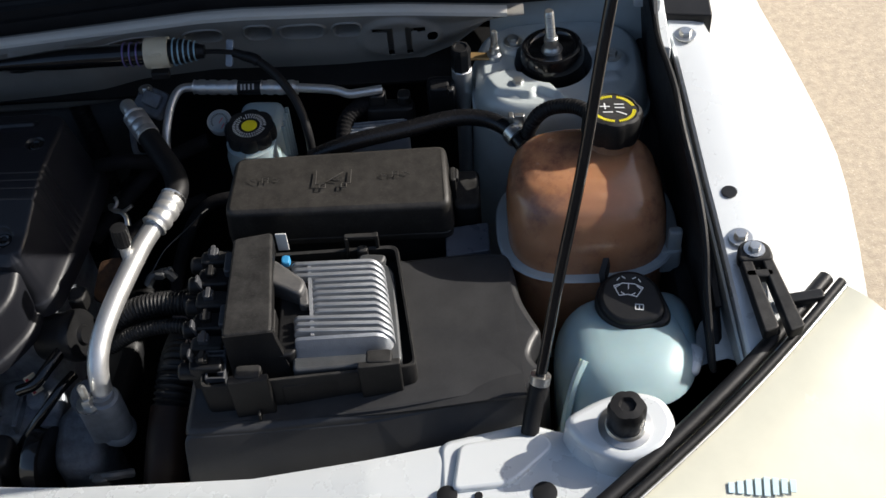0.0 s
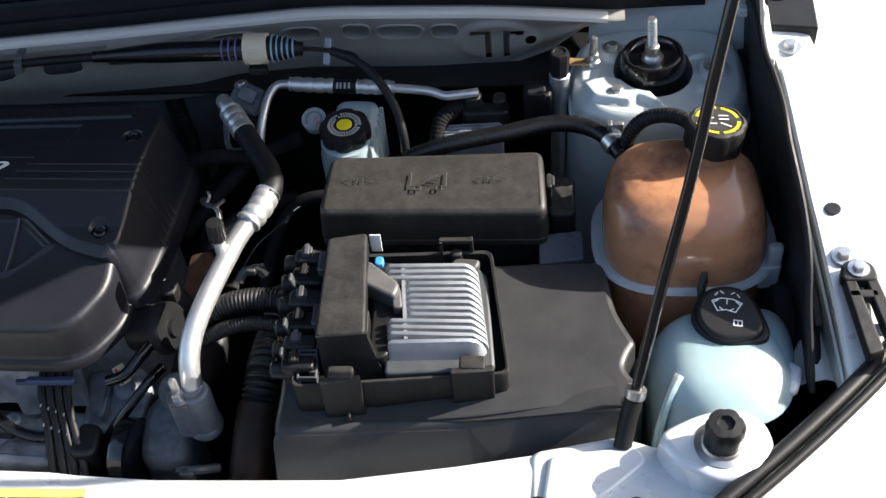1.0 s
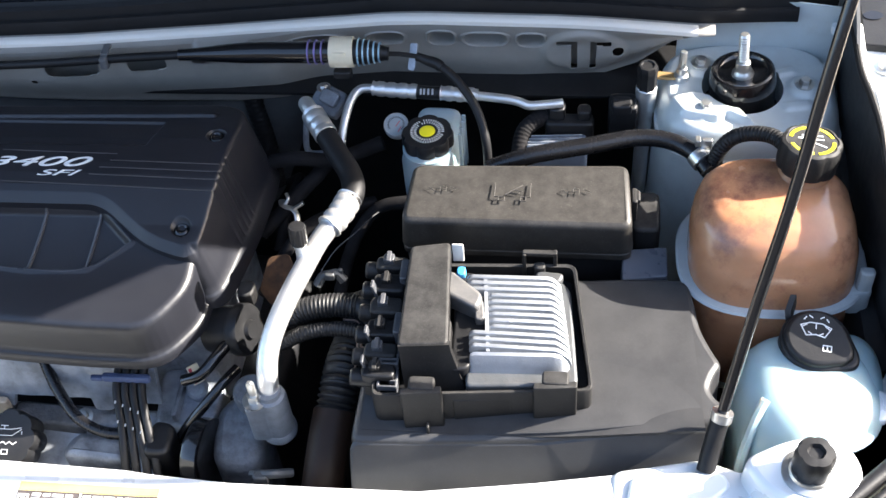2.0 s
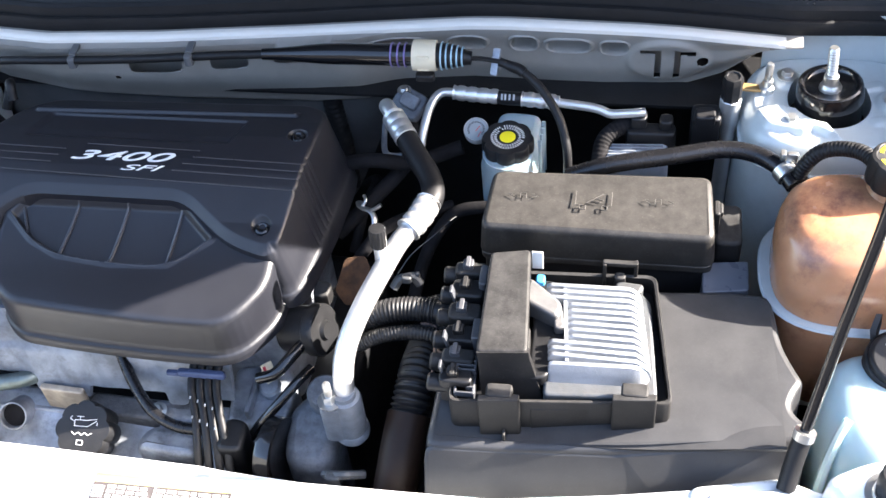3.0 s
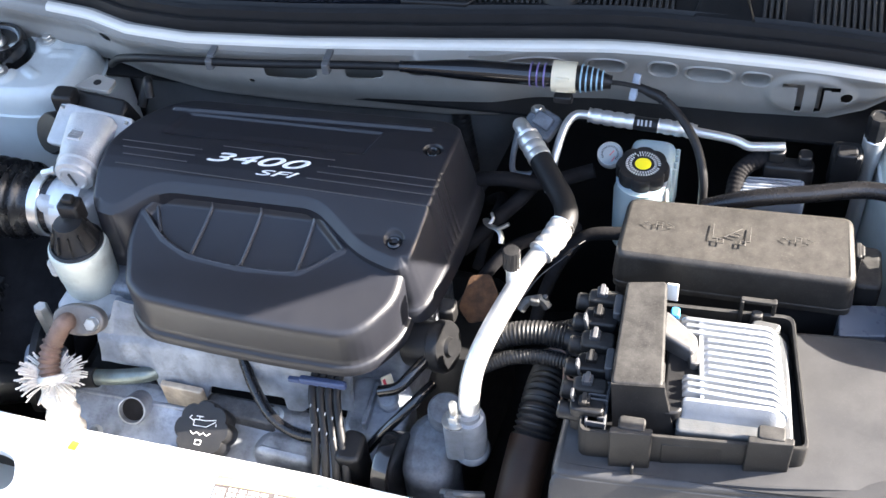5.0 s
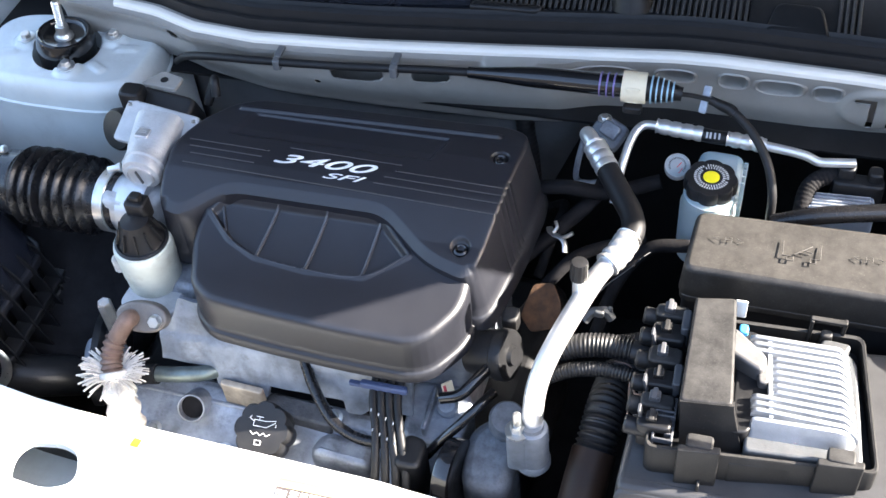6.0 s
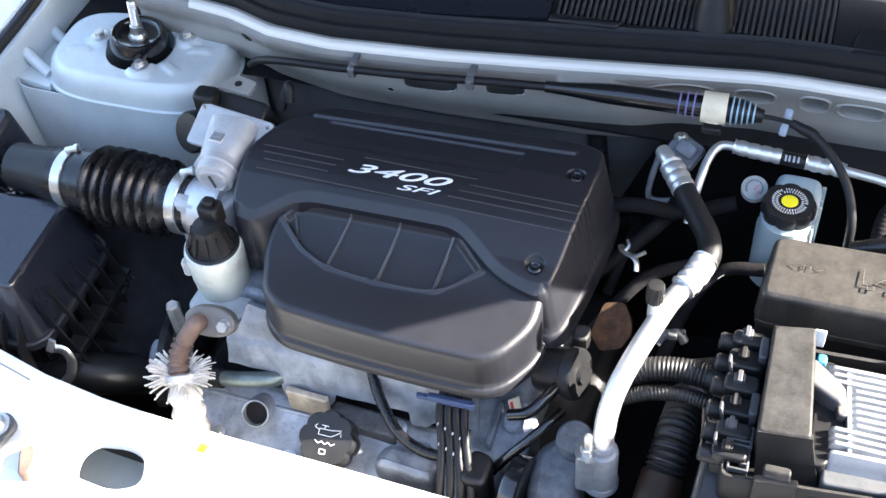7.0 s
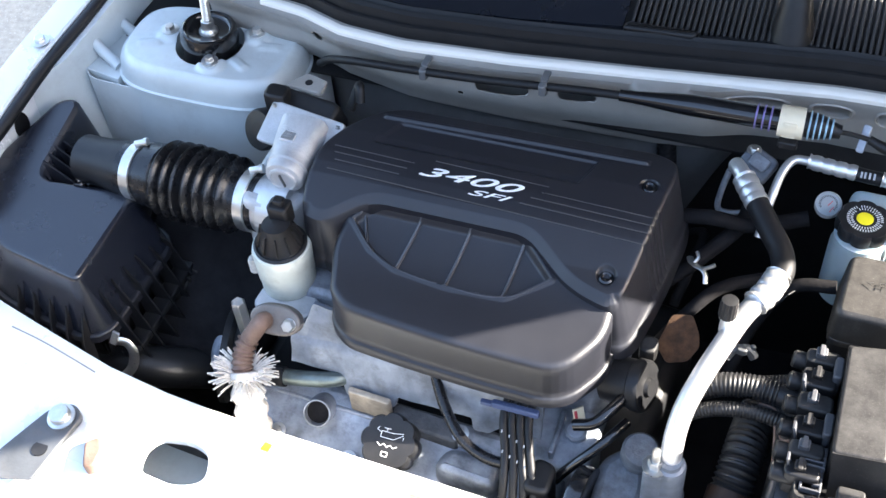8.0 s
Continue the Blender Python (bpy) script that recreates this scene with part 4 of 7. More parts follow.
for sx, sy in ((0.008, 0.758), (0.026, 0.876)):
    part("fastener", lathe([(0.0085, -0.004), (0.0082, 0.0005), (0.006, 0.0018), (0.004, 0.0008), (0.0035, -0.001), (0.001, -0.001)], 20, pose(sx, sy, along(C_TOP, sy) - 0.004, 8)), GLOSS, cover, "round push fastener")
lettering("3400", 0.0250, pose(-0.1735, 0.8285, 0.9905, 4, 0, 0.5) @ Matrix.Diagonal((2.34, 0.76, 1, 1)), WHITE_INK, cover, "lettering", 0.0008, 0.42)
lettering("SFI", 0.0140, pose(-0.1450, 0.8140, 0.9880, 14, 0, 0.5) @ Matrix.Diagonal((2.75, 0.74, 1, 1)), WHITE_INK, cover, "lettering", 0.0008, 0.42)

# ---- engine under the cover: manifold wall, front rocker cover and block ----
engine = thing("engine", (-0.15, 0.72, 0.5), "dirty cast aluminium V6 engine block and rocker cover", "engine")


# stained wall under the cover, its lower edge scalloped round the hose elbow
def manifold_point(u, v):
    x = -0.350 + 0.315 * u
    low = 0.762 + 0.028 * smooth01(0.050, 0.040, abs(x + 0.325)) + 0.016 * smooth01(0.05, 0.046, abs(x + 0.165)) + 0.012 * smooth01(-0.10, -0.08, x)
    z = low + (0.875 - 0.03 * smooth01(-0.32, -0.335, x) - low) * v
    fold = 0.004 * smooth01(0.82, 0.828, z) + 0.0015 * math.sin(47 * u) * math.sin(5 * v)
    return (x, 0.655 - 0.01 * x + 0.30 * (z - 0.76) + fold, z)


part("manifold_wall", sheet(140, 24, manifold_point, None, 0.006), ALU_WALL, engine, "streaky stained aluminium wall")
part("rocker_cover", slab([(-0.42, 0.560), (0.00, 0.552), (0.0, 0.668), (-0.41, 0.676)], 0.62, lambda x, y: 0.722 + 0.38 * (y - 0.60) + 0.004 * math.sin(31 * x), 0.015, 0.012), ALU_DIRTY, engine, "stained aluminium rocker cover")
part("rocker_rail", slab([(-0.40, 0.646), (-0.09, 0.636), (-0.09, 0.642), (-0.40, 0.652)], 0.70, lambda x, y: 0.752 + 0.01 * math.sin(20 * x), 0.002, 0.002), ALU_DIRTY, engine)
# Slab in a darker tone marks the recess.
part("recess", slab([(-0.225, 0.640), (-0.130, 0.634), (-0.135, 0.662), (-0.220, 0.668)], 0.70, 0.7525, 0.008, 0.004), mat("dark_dusty_casting", (0.06, 0.065, 0.075), 0.7, 0.2, 0.5, 60, 0.6, 220, dust=0.2), engine, "dark recess")
for bx, by, bz in ((-0.352, 0.600, 0.728), (-0.255, 0.590, 0.726), (-0.130, 0.645, 0.757)):
    bolt(engine, (bx, by, bz), 0.006, 0.008, (0, -0.3, 1))
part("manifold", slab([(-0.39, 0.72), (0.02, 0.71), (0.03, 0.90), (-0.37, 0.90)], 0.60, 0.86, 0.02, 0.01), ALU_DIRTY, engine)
# Plain dark fill, so that no ground shows through the bay.
part("block", slab([(-0.44, 0.60), (0.06, 0.59), (0.10, 0.95), (-0.42, 0.98)], 0.48, 0.70, 0.03, 0.02), BLACK, engine, "dark fill shaped as the engine block")

# Added black block: hides the pale tower wall so the pit stays dark.
def blocker_top(x, y):
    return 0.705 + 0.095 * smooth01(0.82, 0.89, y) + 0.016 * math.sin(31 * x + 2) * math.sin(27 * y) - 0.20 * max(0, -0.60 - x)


part("dark_blocker", slab([(-0.66, 0.70), (-0.45, 0.69), (-0.42, 0.80), (-0.43, 0.905), (-0.67, 0.905)], 0.50, blocker_top, 0.03, 0.02), DEEP, engine, "black block added to hide the pale tower below the intake hose")
# Dark filler behind it, covering what the lowered block leaves open.
part("dark_blocker_back", slab([(-0.655, 0.868), (-0.43, 0.868), (-0.43, 0.902), (-0.655, 0.902)], 0.66, lambda x, y: 0.806 + 0.008 * math.sin(40 * x), 0.012, 0.010), DEEP, engine)
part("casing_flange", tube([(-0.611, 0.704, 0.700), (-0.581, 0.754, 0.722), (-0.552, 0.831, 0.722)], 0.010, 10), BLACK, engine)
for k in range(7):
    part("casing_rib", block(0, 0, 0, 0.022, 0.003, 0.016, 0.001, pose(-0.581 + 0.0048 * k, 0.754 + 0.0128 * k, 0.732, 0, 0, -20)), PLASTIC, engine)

# ---- fuse box ----
fuse = thing("fuse_box", (0.367, 0.825, 0.82), "dusty black plastic fuse box with an embossed lid", "fuse box")
FO = [(0.243, 0.783), (0.491, 0.781), (0.487, 0.871), (0.249, 0.866)]
part("lid", slab(FO, 0.916, lambda x, y: 0.9605 - 0.3 * max(0, 0.80 - y) + 0.002 * math.sin((x - 0.243) / 0.248 * math.pi), 0.010, 0.006, 0.003), FUSE, fuse, "dusty lid with worn edges")
part("lid_flange", slab(inset(FO, -0.004), 0.908, 0.9165, 0.012, 0.002), FUSE, fuse)
part("base", slab(inset(FO, 0.004), 0.83, 0.909, 0.01, 0.002), BLACK, fuse)
part("side_box", slab([(0.492, 0.808), (0.523, 0.808), (0.523, 0.868), (0.492, 0.868)], 0.85, 0.922, 0.006, 0.005), PLASTIC, fuse)
# The blue of this grey shelf is reflected sky, put into its colour.
part("side_shelf", slab([(0.482, 0.757), (0.531, 0.764), (0.531, 0.806), (0.482, 0.800)], 0.86, 0.899, 0.004, 0.002), mat("sky_blued_grey_plastic", (0.095, 0.105, 0.128), 0.28, 0, 0.1, 12, 0.04, 500, dust=0.05), fuse, "smooth grey shelf beside the box, blued like reflected sky")
part("latch", merge(block(0.4935, 0.833, 0.935, 0.007, 0.022, 0.034, 0.002), block(0.497, 0.833, 0.949, 0.006, 0.016, 0.006, 0.002)), PLASTIC, fuse)
FT = pose(0.362, 0.826, 0.9622) @ Matrix.Diagonal((0.92, 0.82, 1, 1))
bars([((-0.021, 0.013), (-0.021, -0.012)), ((-0.021, -0.012), (-0.009, -0.012)), ((-0.016, -0.012), (-0.016, -0.019)), ((-0.009, -0.012), (-0.009, -0.019)), ((-0.016, -0.019), (-0.009, -0.019)),
      ((0.021, 0.013), (0.021, -0.012)), ((0.021, -0.012), (0.010, -0.012)), ((0.016, -0.012), (0.016, -0.019)), ((0.010, -0.012), (0.010, -0.019)), ((0.016, -0.019), (0.010, -0.019)),
      ((-0.008, -0.008), (0.011, 0.009)), ((0.003, 0.000), (0.011, -0.002)), ((-0.002, -0.004), (0.008, -0.006))], 0.0010, FT, EMBOSS, fuse, "embossed_symbol", 0.0010)
for dx in (-0.082, 0.075):
    bars([((dx - 0.018, 0.002), (dx - 0.010, -0.003)), ((dx - 0.018, 0.002), (dx - 0.012, 0.004)), ((dx - 0.004, 0.005), (dx - 0.004, -0.004)), ((dx - 0.004, 0.005), (dx + 0.003, 0.005)),
          ((dx - 0.004, 0.0), (dx + 0.003, 0.0)), ((dx + 0.003, 0.005), (dx + 0.003, -0.004)), ((dx + 0.009, 0.004), (dx + 0.017, 0.0)), ((dx + 0.009, -0.004), (dx + 0.017, 0.0))], 0.0007, FT, EMBOSS, fuse, "embossed_marks", 0.0006)

# ---- battery cover ----
batt = thing("battery_cover", (0.39, 0.62, 0.5), "large dusty black plastic battery cover with a scalloped edge", "battery cover")
BO = [(0.212, 0.548), (0.30, 0.552), (0.42, 0.560), (0.53, 0.566), (0.578, 0.572), (0.585, 0.590), (0.572, 0.600), (0.566, 0.612), (0.572, 0.628), (0.580, 0.640), (0.570, 0.660), (0.560, 0.685), (0.556, 0.72), (0.550, 0.750), (0.50, 0.752), (0.435, 0.748), (0.30, 0.748), (0.224, 0.742)]


def batt_z(x, y):
    """The lid, lower at the front where the tray hangs over it."""
    return 0.915 - 0.004 * math.sin((x - 0.21) * 8) * smooth01(0.66, 0.75, y) - 0.026 * smooth01(0.66, 0.562, y) * smooth01(0.60, 0.38, x)


def lid_grid(u, v):
    y = 0.562 + 0.178 * v
    x0, x1 = 0.222 + 0.004 * v, 0.560 - 0.012 * v
    x = x0 + (x1 - x0) * u
    return (x, y, batt_z(x, y) + 0.0006)


part("top", slab(BO, 0.80, lambda x, y: batt_z(x, y) - 0.0006, 0.008, 0.007, 0.004), BATT, batt)
part("lid_skin", sheet(60, 40, lid_grid, None, 0.004), BATT, batt)
BF = [(0.214, 0.495), (0.30, 0.502), (0.45, 0.517), (0.555, 0.522), (0.575, 0.575), (0.40, 0.562), (0.212, 0.552)]
part("front_slope", slab(BF, 0.70, lambda x, y: 0.9135 - 0.026 * smooth01(0.60, 0.38, x) - 2.2 * max(0, along([(0.21, 0.551), (0.58, 0.574)], x) - y) ** 1.12, 0.006, 0.005, 0.004), BATT, batt)
part("case", slab([(0.222, 0.555), (0.55, 0.57), (0.545, 0.745), (0.226, 0.738)], 0.50, 0.85, 0.01, 0.004), BLACK, batt)

# ---- coolant tank ----
tank = thing("coolant_tank", (0.63, 0.785, 0.75), "brown-stained translucent coolant expansion tank with a black cap", "coolant tank")


def blob(cx, cy, rows, n=44, p=2.6):
    rings = []
    for dx, dy, rx, ry, z in rows:
        ring = []
        for i in range(n):
            a = 2 * math.pi * i / n
            c, s = math.cos(a), math.sin(a)
            k = (abs(c) ** p + abs(s) ** p) ** (-1 / p)
            ring.append((cx + dx + rx * k * c, cy + dy + ry * k * s, z))
        rings.append(ring)
    return loft(rings)


def smooth_rows(keys, per=5):
    rows = []
    for a, b in zip(keys, keys[1:]):
        for j in range(per):
            rows.append(tuple(p + (q - p) * j / per for p, q in zip(a, b)))
    return rows + [keys[-1]]


def dome(cx, cy, rx, ry, z_low, z_mid, z_top, n=40, p=2.4, tilt=0.0, flat=0.6):
    """A closed rounded vessel: straight sides to z_mid, then a dome."""
    rows = [(0, 0, rx * 0.80, ry * 0.80, z_low), (0, 0, rx * 0.93, ry * 0.93, z_low + 0.012), (0, 0, rx * 0.985, ry * 0.985, z_low + (z_mid - z_low) * 0.5), (0, 0, rx, ry, z_mid)]
    for i in range(1, 11):
        a = i / 10 * math.pi / 2
        rows.append((tilt * math.sin(a), 0, max(0.004, rx * math.cos(a) ** flat), max(0.004, ry * math.cos(a) ** flat), z_mid + (z_top - z_mid) * math.sin(a)))
    return blob(cx, cy, rows, n, p)


T_ROWS = [(0.004, -0.004, 0.070, 0.062, 0.76), (0.003, -0.003, 0.084, 0.074, 0.80), (0, 0, 0.087, 0.075, 0.90), (0, 0.003, 0.087, 0.074, 0.918), (-0.001, 0.006, 0.086, 0.072, 0.945), (-0.002, 0.010, 0.082, 0.067, 0.965), (-0.003, 0.014, 0.076, 0.060, 0.980),
          (-0.004, 0.018, 0.066, 0.050, 0.990), (-0.005, 0.020, 0.052, 0.038, 0.995), (-0.005, 0.021, 0.030, 0.02, 0.9965), (-0.005, 0.021, 0.004, 0.003, 0.997)]
part("vessel", blob(0.638, 0.786, smooth_rows(T_ROWS, 3), 60, 2.9), TANK, tank)
part("seam", blob(0.638, 0.788, [(0, 0, 0.085, 0.07, 0.904), (0, 0, 0.097, 0.082, 0.905), (0, 0, 0.099, 0.084, 0.9075), (0, 0, 0.097, 0.082, 0.910), (0, 0, 0.085, 0.07, 0.911)], 60, 2.7), SEAM, tank, "pale moulded seam flange")
part("mounting_ear", merge(slab([(0.714, 0.735), (0.738, 0.738), (0.737, 0.80), (0.714, 0.81)], 0.880, 0.913, 0.006, 0.003), block(0.729, 0.745, 0.925, 0.016, 0.012, 0.03, 0.003)), SEAM, tank)
CAPM = pose(0.664, 0.829, 0.978, -7, 4, 0)
part("neck", lathe([(0.027, -0.03), (0.027, 0.03), (0.024, 0.034)], 28, CAPM), TANK, tank)
tcap = part("cap", lathe([(0.030, 0.026), (0.0308, 0.030), (0.0308, 0.052), (0.0290, 0.056), (0.0258, 0.0575), (0.0248, 0.0565), (0.005, 0.0565)], 64, CAPM, 0.07, 8, 0.6), PLASTIC, tank, "black ribbed pressure cap")
ring_ticks(64, 0.0205, 0.0230, 0.0013, CAPM @ pose(0, 0, 0.0568), YELLOW, tcap, "printed_ring", (0, 1, 2, 14, 15, 30, 31, 32, 33, 34, 48, 49))
bars([((-0.012, 0.004), (-0.004, 0.004)), ((-0.008, 0.009), (-0.008, 0.0)), ((0.002, 0.008), (0.010, 0.008)), ((0.002, 0.002), (0.010, 0.002)), ((-0.010, -0.006), (-0.002, -0.006)), ((0.003, -0.005), (0.011, -0.010))], 0.0015, CAPM @ pose(0, 0, 0.0568) @ Matrix.Diagonal((1.1, 1.0, 1, 1)), WHITE_INK, tcap, "printed_symbols", 0.0004)

# ---- washer bottle ----
wash = thing("washer_bottle", (0.67, 0.63, 0.70), "pale blue translucent washer fluid bottle with a black flip cap", "washer bottle")
part("vessel", dome(0.668, 0.628, 0.076, 0.080, 0.70, 0.850, 0.915, 48, 2.5, 0.0, 0.55), BOTTLE, wash)
part("shoulder", dome(0.705, 0.655, 0.040, 0.055, 0.72, 0.86, 0.905, 32, 2.6), BOTTLE, wash)
part("pour_rib", tube([(0.596, 0.556, 0.825), (0.601, 0.570, 0.868), (0.610, 0.588, 0.896), (0.620, 0.604, 0.908)], 0.0052, 8), BOTTLE, wash, "moulded rib")
WC = pose(0.672, 0.671, 0.905, 8, 0, 0)
part("neck", lathe([(0.030, -0.03), (0.030, 0.008), (0.028, 0.012)], 28, WC), BOTTLE, wash)


def cap_outline(r, lobe):
    """Round, drawn out to a thumb lobe on one side."""
    out = []
    for i in range(56):
        a = 2 * math.pi * i / 56
        d = (a - radians(326) + math.pi) % (2 * math.pi) - math.pi
        k = r + lobe * math.exp(-(d / 0.42) ** 2)
        out.append((k * math.cos(a), k * math.sin(a)))
    return out


wcap = part("cap", slab(cap_outline(0.0350, 0.012), 0.000, 0.017, 0, 0.004, m=WC), BLACK, wash, "black flip cap with a white washer symbol")
part("cap_disc", slab(cap_outline(0.0318, 0.008), 0.012, 0.0235, 0, 0.005, m=WC), BLACK, wcap)
part("cap_tab", loft([[WC @ Vector(p) for p in ((-0.024 + q, 0.022, 0.010), (-0.018 + q, 0.044, 0.012), (-0.020 + q, 0.046, 0.026), (-0.026 + q, 0.030, 0.020))] for q in (-0.003, 0.003)]), BLACK, wcap, "upright hinge tab")
WS = WC @ pose(-0.001, 0.005, 0.0237, 0, 0, -8)
bars([((-0.015, 0.006), (-0.006, 0.010)), ((-0.006, 0.010), (0.006, 0.010)), ((0.006, 0.010), (0.015, 0.006)), ((-0.015, 0.006), (-0.009, -0.005)), ((0.015, 0.006), (0.009, -0.005)), ((-0.009, -0.005), (0.0, -0.003)), ((0.0, -0.003), (0.009, -0.005)),
      ((0.0, 0.010), (0.0, 0.004)), ((-0.012, 0.013), (-0.010, 0.016)), ((-0.007, 0.018), (-0.004, 0.016)), ((0.004, 0.016), (0.007, 0.018)), ((0.010, 0.016), (0.012, 0.013)), ((-0.007, -0.001), (-0.004, -0.003)), ((0.004, -0.003), (0.007, -0.001)),
      ((0.008, -0.014), (0.016, -0.014)), ((0.008, -0.020), (0.016, -0.020)), ((0.008, -0.014), (0.008, -0.020)), ((0.016, -0.014), (0.016, -0.020)), ((0.012, -0.014), (0.012, -0.020)), ((-0.013, 0.0045), (-0.009, 0.0075)), ((0.009, 0.0075), (0.013, 0.0045))], 0.0011, WS, WHITE_INK, wcap, "printed_symbol", 0.0004)

# ---- air cleaner box ----
airbox = thing("air_cleaner_box", (-0.70, 0.78, 0.60), "black plastic air cleaner box with ribbed sides", "air cleaner box")
AO = [(-0.612, 0.642), (-0.606, 0.788), (-0.738, 0.774), (-0.729, 0.886), (-0.762, 0.880), (-0.812, 0.790), (-0.820, 0.70), (-0.735, 0.664)]
part("lid", slab(AO, 0.79, lambda x, y: 0.876 + 0.10 * max(0, y - 0.70) + 0.24 * max(0, y - 0.74) * smooth01(-0.70, -0.745, x), [0.012, 0.014, 0.012, 0.016, 0.016, 0.02, 0.02, 0.012], 0.007, 0.020, 6), LID, airbox)
part("lid_flange", slab(inset(rounded(AO, 0.014, 4), -0.026), 0.778, 0.790, 0, 0.003), COVER, airbox)
part("body", slab(inset(AO, -0.012), 0.55, 0.778, 0.014, 0.006, -0.03), BLACK, airbox)
part("neck_seat", slab([(-0.742, 0.778), (-0.690, 0.776), (-0.676, 0.835), (-0.690, 0.872), (-0.738, 0.880)], 0.79, lambda x, y: 0.862, 0.012, 0.006), COVER, airbox)
for i in range(4):
    part("rib", loft([[(-0.738, 0.788 + 0.014 * i + d, 0.905), (-0.700, 0.788 + 0.014 * i + d, 0.872), (-0.700, 0.788 + 0.014 * i + d, 0.845), (-0.738, 0.788 + 0.014 * i + d, 0.845)] for d in (-0.0012, 0.0012)]), COVER, airbox)
part("boss", lathe([(0.008, 0.85), (0.008, 0.882), (0.006, 0.884), (0.003, 0.880)], 18, pose(-0.690, 0.785, 0)), GLOSS, airbox)


def fin_rib(x, y, ax, ay, top):
    """A thin three-cornered stiffening rib standing out from a side."""
    w = 0.0013
    p = [(0.004, 0.80), (0.034, 0.70), (0.0, 0.70), (-0.012, top)]
    sx, sy = -ay * w, ax * w
    return loft([[(x + ax * d + k * sx, y + ay * d + k * sy, z) for d, z in p] for k in (-1, 1)])


for i in range(6):
    part("rib", fin_rib(-0.585, 0.655 + 0.026 * i, 1.0, 0.0, 0.845 - 0.006 * i), BLACK, airbox)
for i in range(5):
    part("rib", fin_rib(-0.715 + 0.026 * i, 0.633 - 0.004 * i, 0.0, -1.0, 0.83), BLACK, airbox)
part("seam_rail", slab([(-0.590, 0.640), (-0.566, 0.640), (-0.566, 0.80), (-0.590, 0.80)], 0.735, 0.745, 0.004, 0.002), BLACK, airbox)

# ---- engine computer, its tray, retainer and plugs ----
tray = thing("computer_tray", (0.345, 0.655, 0.90), "black plastic tray clipped onto the battery cover", "tray")
TO = [(0.236, 0.572), (0.453, 0.588), (0.4325, 0.7425), (0.226, 0.737)]
t_out, t_in = rounded(TO, 0.010, 3), rounded(inset(TO, 0.006), 0.008, 3)
def rim_z(y):
    return 0.932 + 0.008 * smooth01(0.595, 0.62, y)


part("rim", loft([[(x, y, 0.872) for x, y in t_out], [(x, y, rim_z(y)) for x, y in t_out], [(x, y, rim_z(y) + 0.002) for x, y in inset(t_out, 0.0015)], [(x, y, rim_z(y) + 0.001) for x, y in t_in], [(x, y, 0.906) for x, y in t_in]], cap=(False, False)), PLASTIC, tray)
part("floor_plate", slab(inset(TO, 0.004), 0.912, 0.918, 0.008, 0.002), BLACK, tray)
for cx, w in ((0.287, 0.040), (0.416, 0.042)):
    fy = 0.572 + 0.092 * (cx - 0.236) - 0.009
    part("clip", merge(slab([(cx - w / 2, fy - 0.002), (cx + w / 2, fy + 0.002), (cx + w / 2, fy + 0.010), (cx - w / 2, fy + 0.006)], 0.868, 0.949, 0.002, 0.0012), block(cx + 0.004, fy - 0.003, 0.886, 0.003, 0.008, 0.026, 0.001),
                              block(cx, fy + 0.012, 0.947, 0.026, 0.016, 0.007, 0.002)), PLASTIC, tray)
for x0, x1 in ((0.316, 0.388),):
    part("front_panel", slab([(x0, 0.5695 + 0.092 * (x0 - 0.236)), (x1, 0.5695 + 0.092 * (x1 - 0.236)), (x1, 0.574 + 0.092 * (x1 - 0.236)), (x0, 0.574 + 0.092 * (x0 - 0.236))], 0.880, 0.924, 0.002, 0.001), PLASTIC, tray)
part("back_clip", merge(block(0.379, 0.737, 0.945, 0.004, 0.006, 0.034, 0.001), block(0.411, 0.741, 0.945, 0.004, 0.006, 0.034, 0.001), block(0.395, 0.739, 0.961, 0.036, 0.006, 0.004, 0.001), block(0.395, 0.7345, 0.935, 0.012, 0.010, 0.024, 0.002)), PLASTIC, tray)

ecm = thing("engine_computer", (0.375, 0.66, 0.918), "finned cast aluminium engine control computer in its tray", "engine computer")
# Dark steel on the cast housing and pad puts the tray's shadow into colour.
part("housing", slab([(0.328, 0.588), (0.438, 0.594), (0.428, 0.712), (0.416, 0.726), (0.324, 0.722)], 0.918, 0.9345, [0.006, 0.008, 0.006, 0.008, 0.006], 0.003), DARK_STEEL, ecm)
part("corner_pad", slab([(0.388, 0.716), (0.417, 0.716), (0.421, 0.729), (0.392, 0.732)], 0.930, 0.942, 0.006, 0.003), DARK_STEEL, ecm)
part("front_plate", loft([[(x, y + 0.002 * (x - 0.33) / 0.1, z - k) for y, z in ((0.603, 0.931), (0.604, 0.935), (0.6125, 0.9525 - k), (0.616, 0.9535 - k), (0.618, 0.933))] for x, k in ((0.330, 0.006), (0.332, 0.001), (0.336, 0.0), (0.412, 0.0), (0.420, 0.001), (0.426, 0.004), (0.429, 0.008))]), FIN_ALU, ecm)
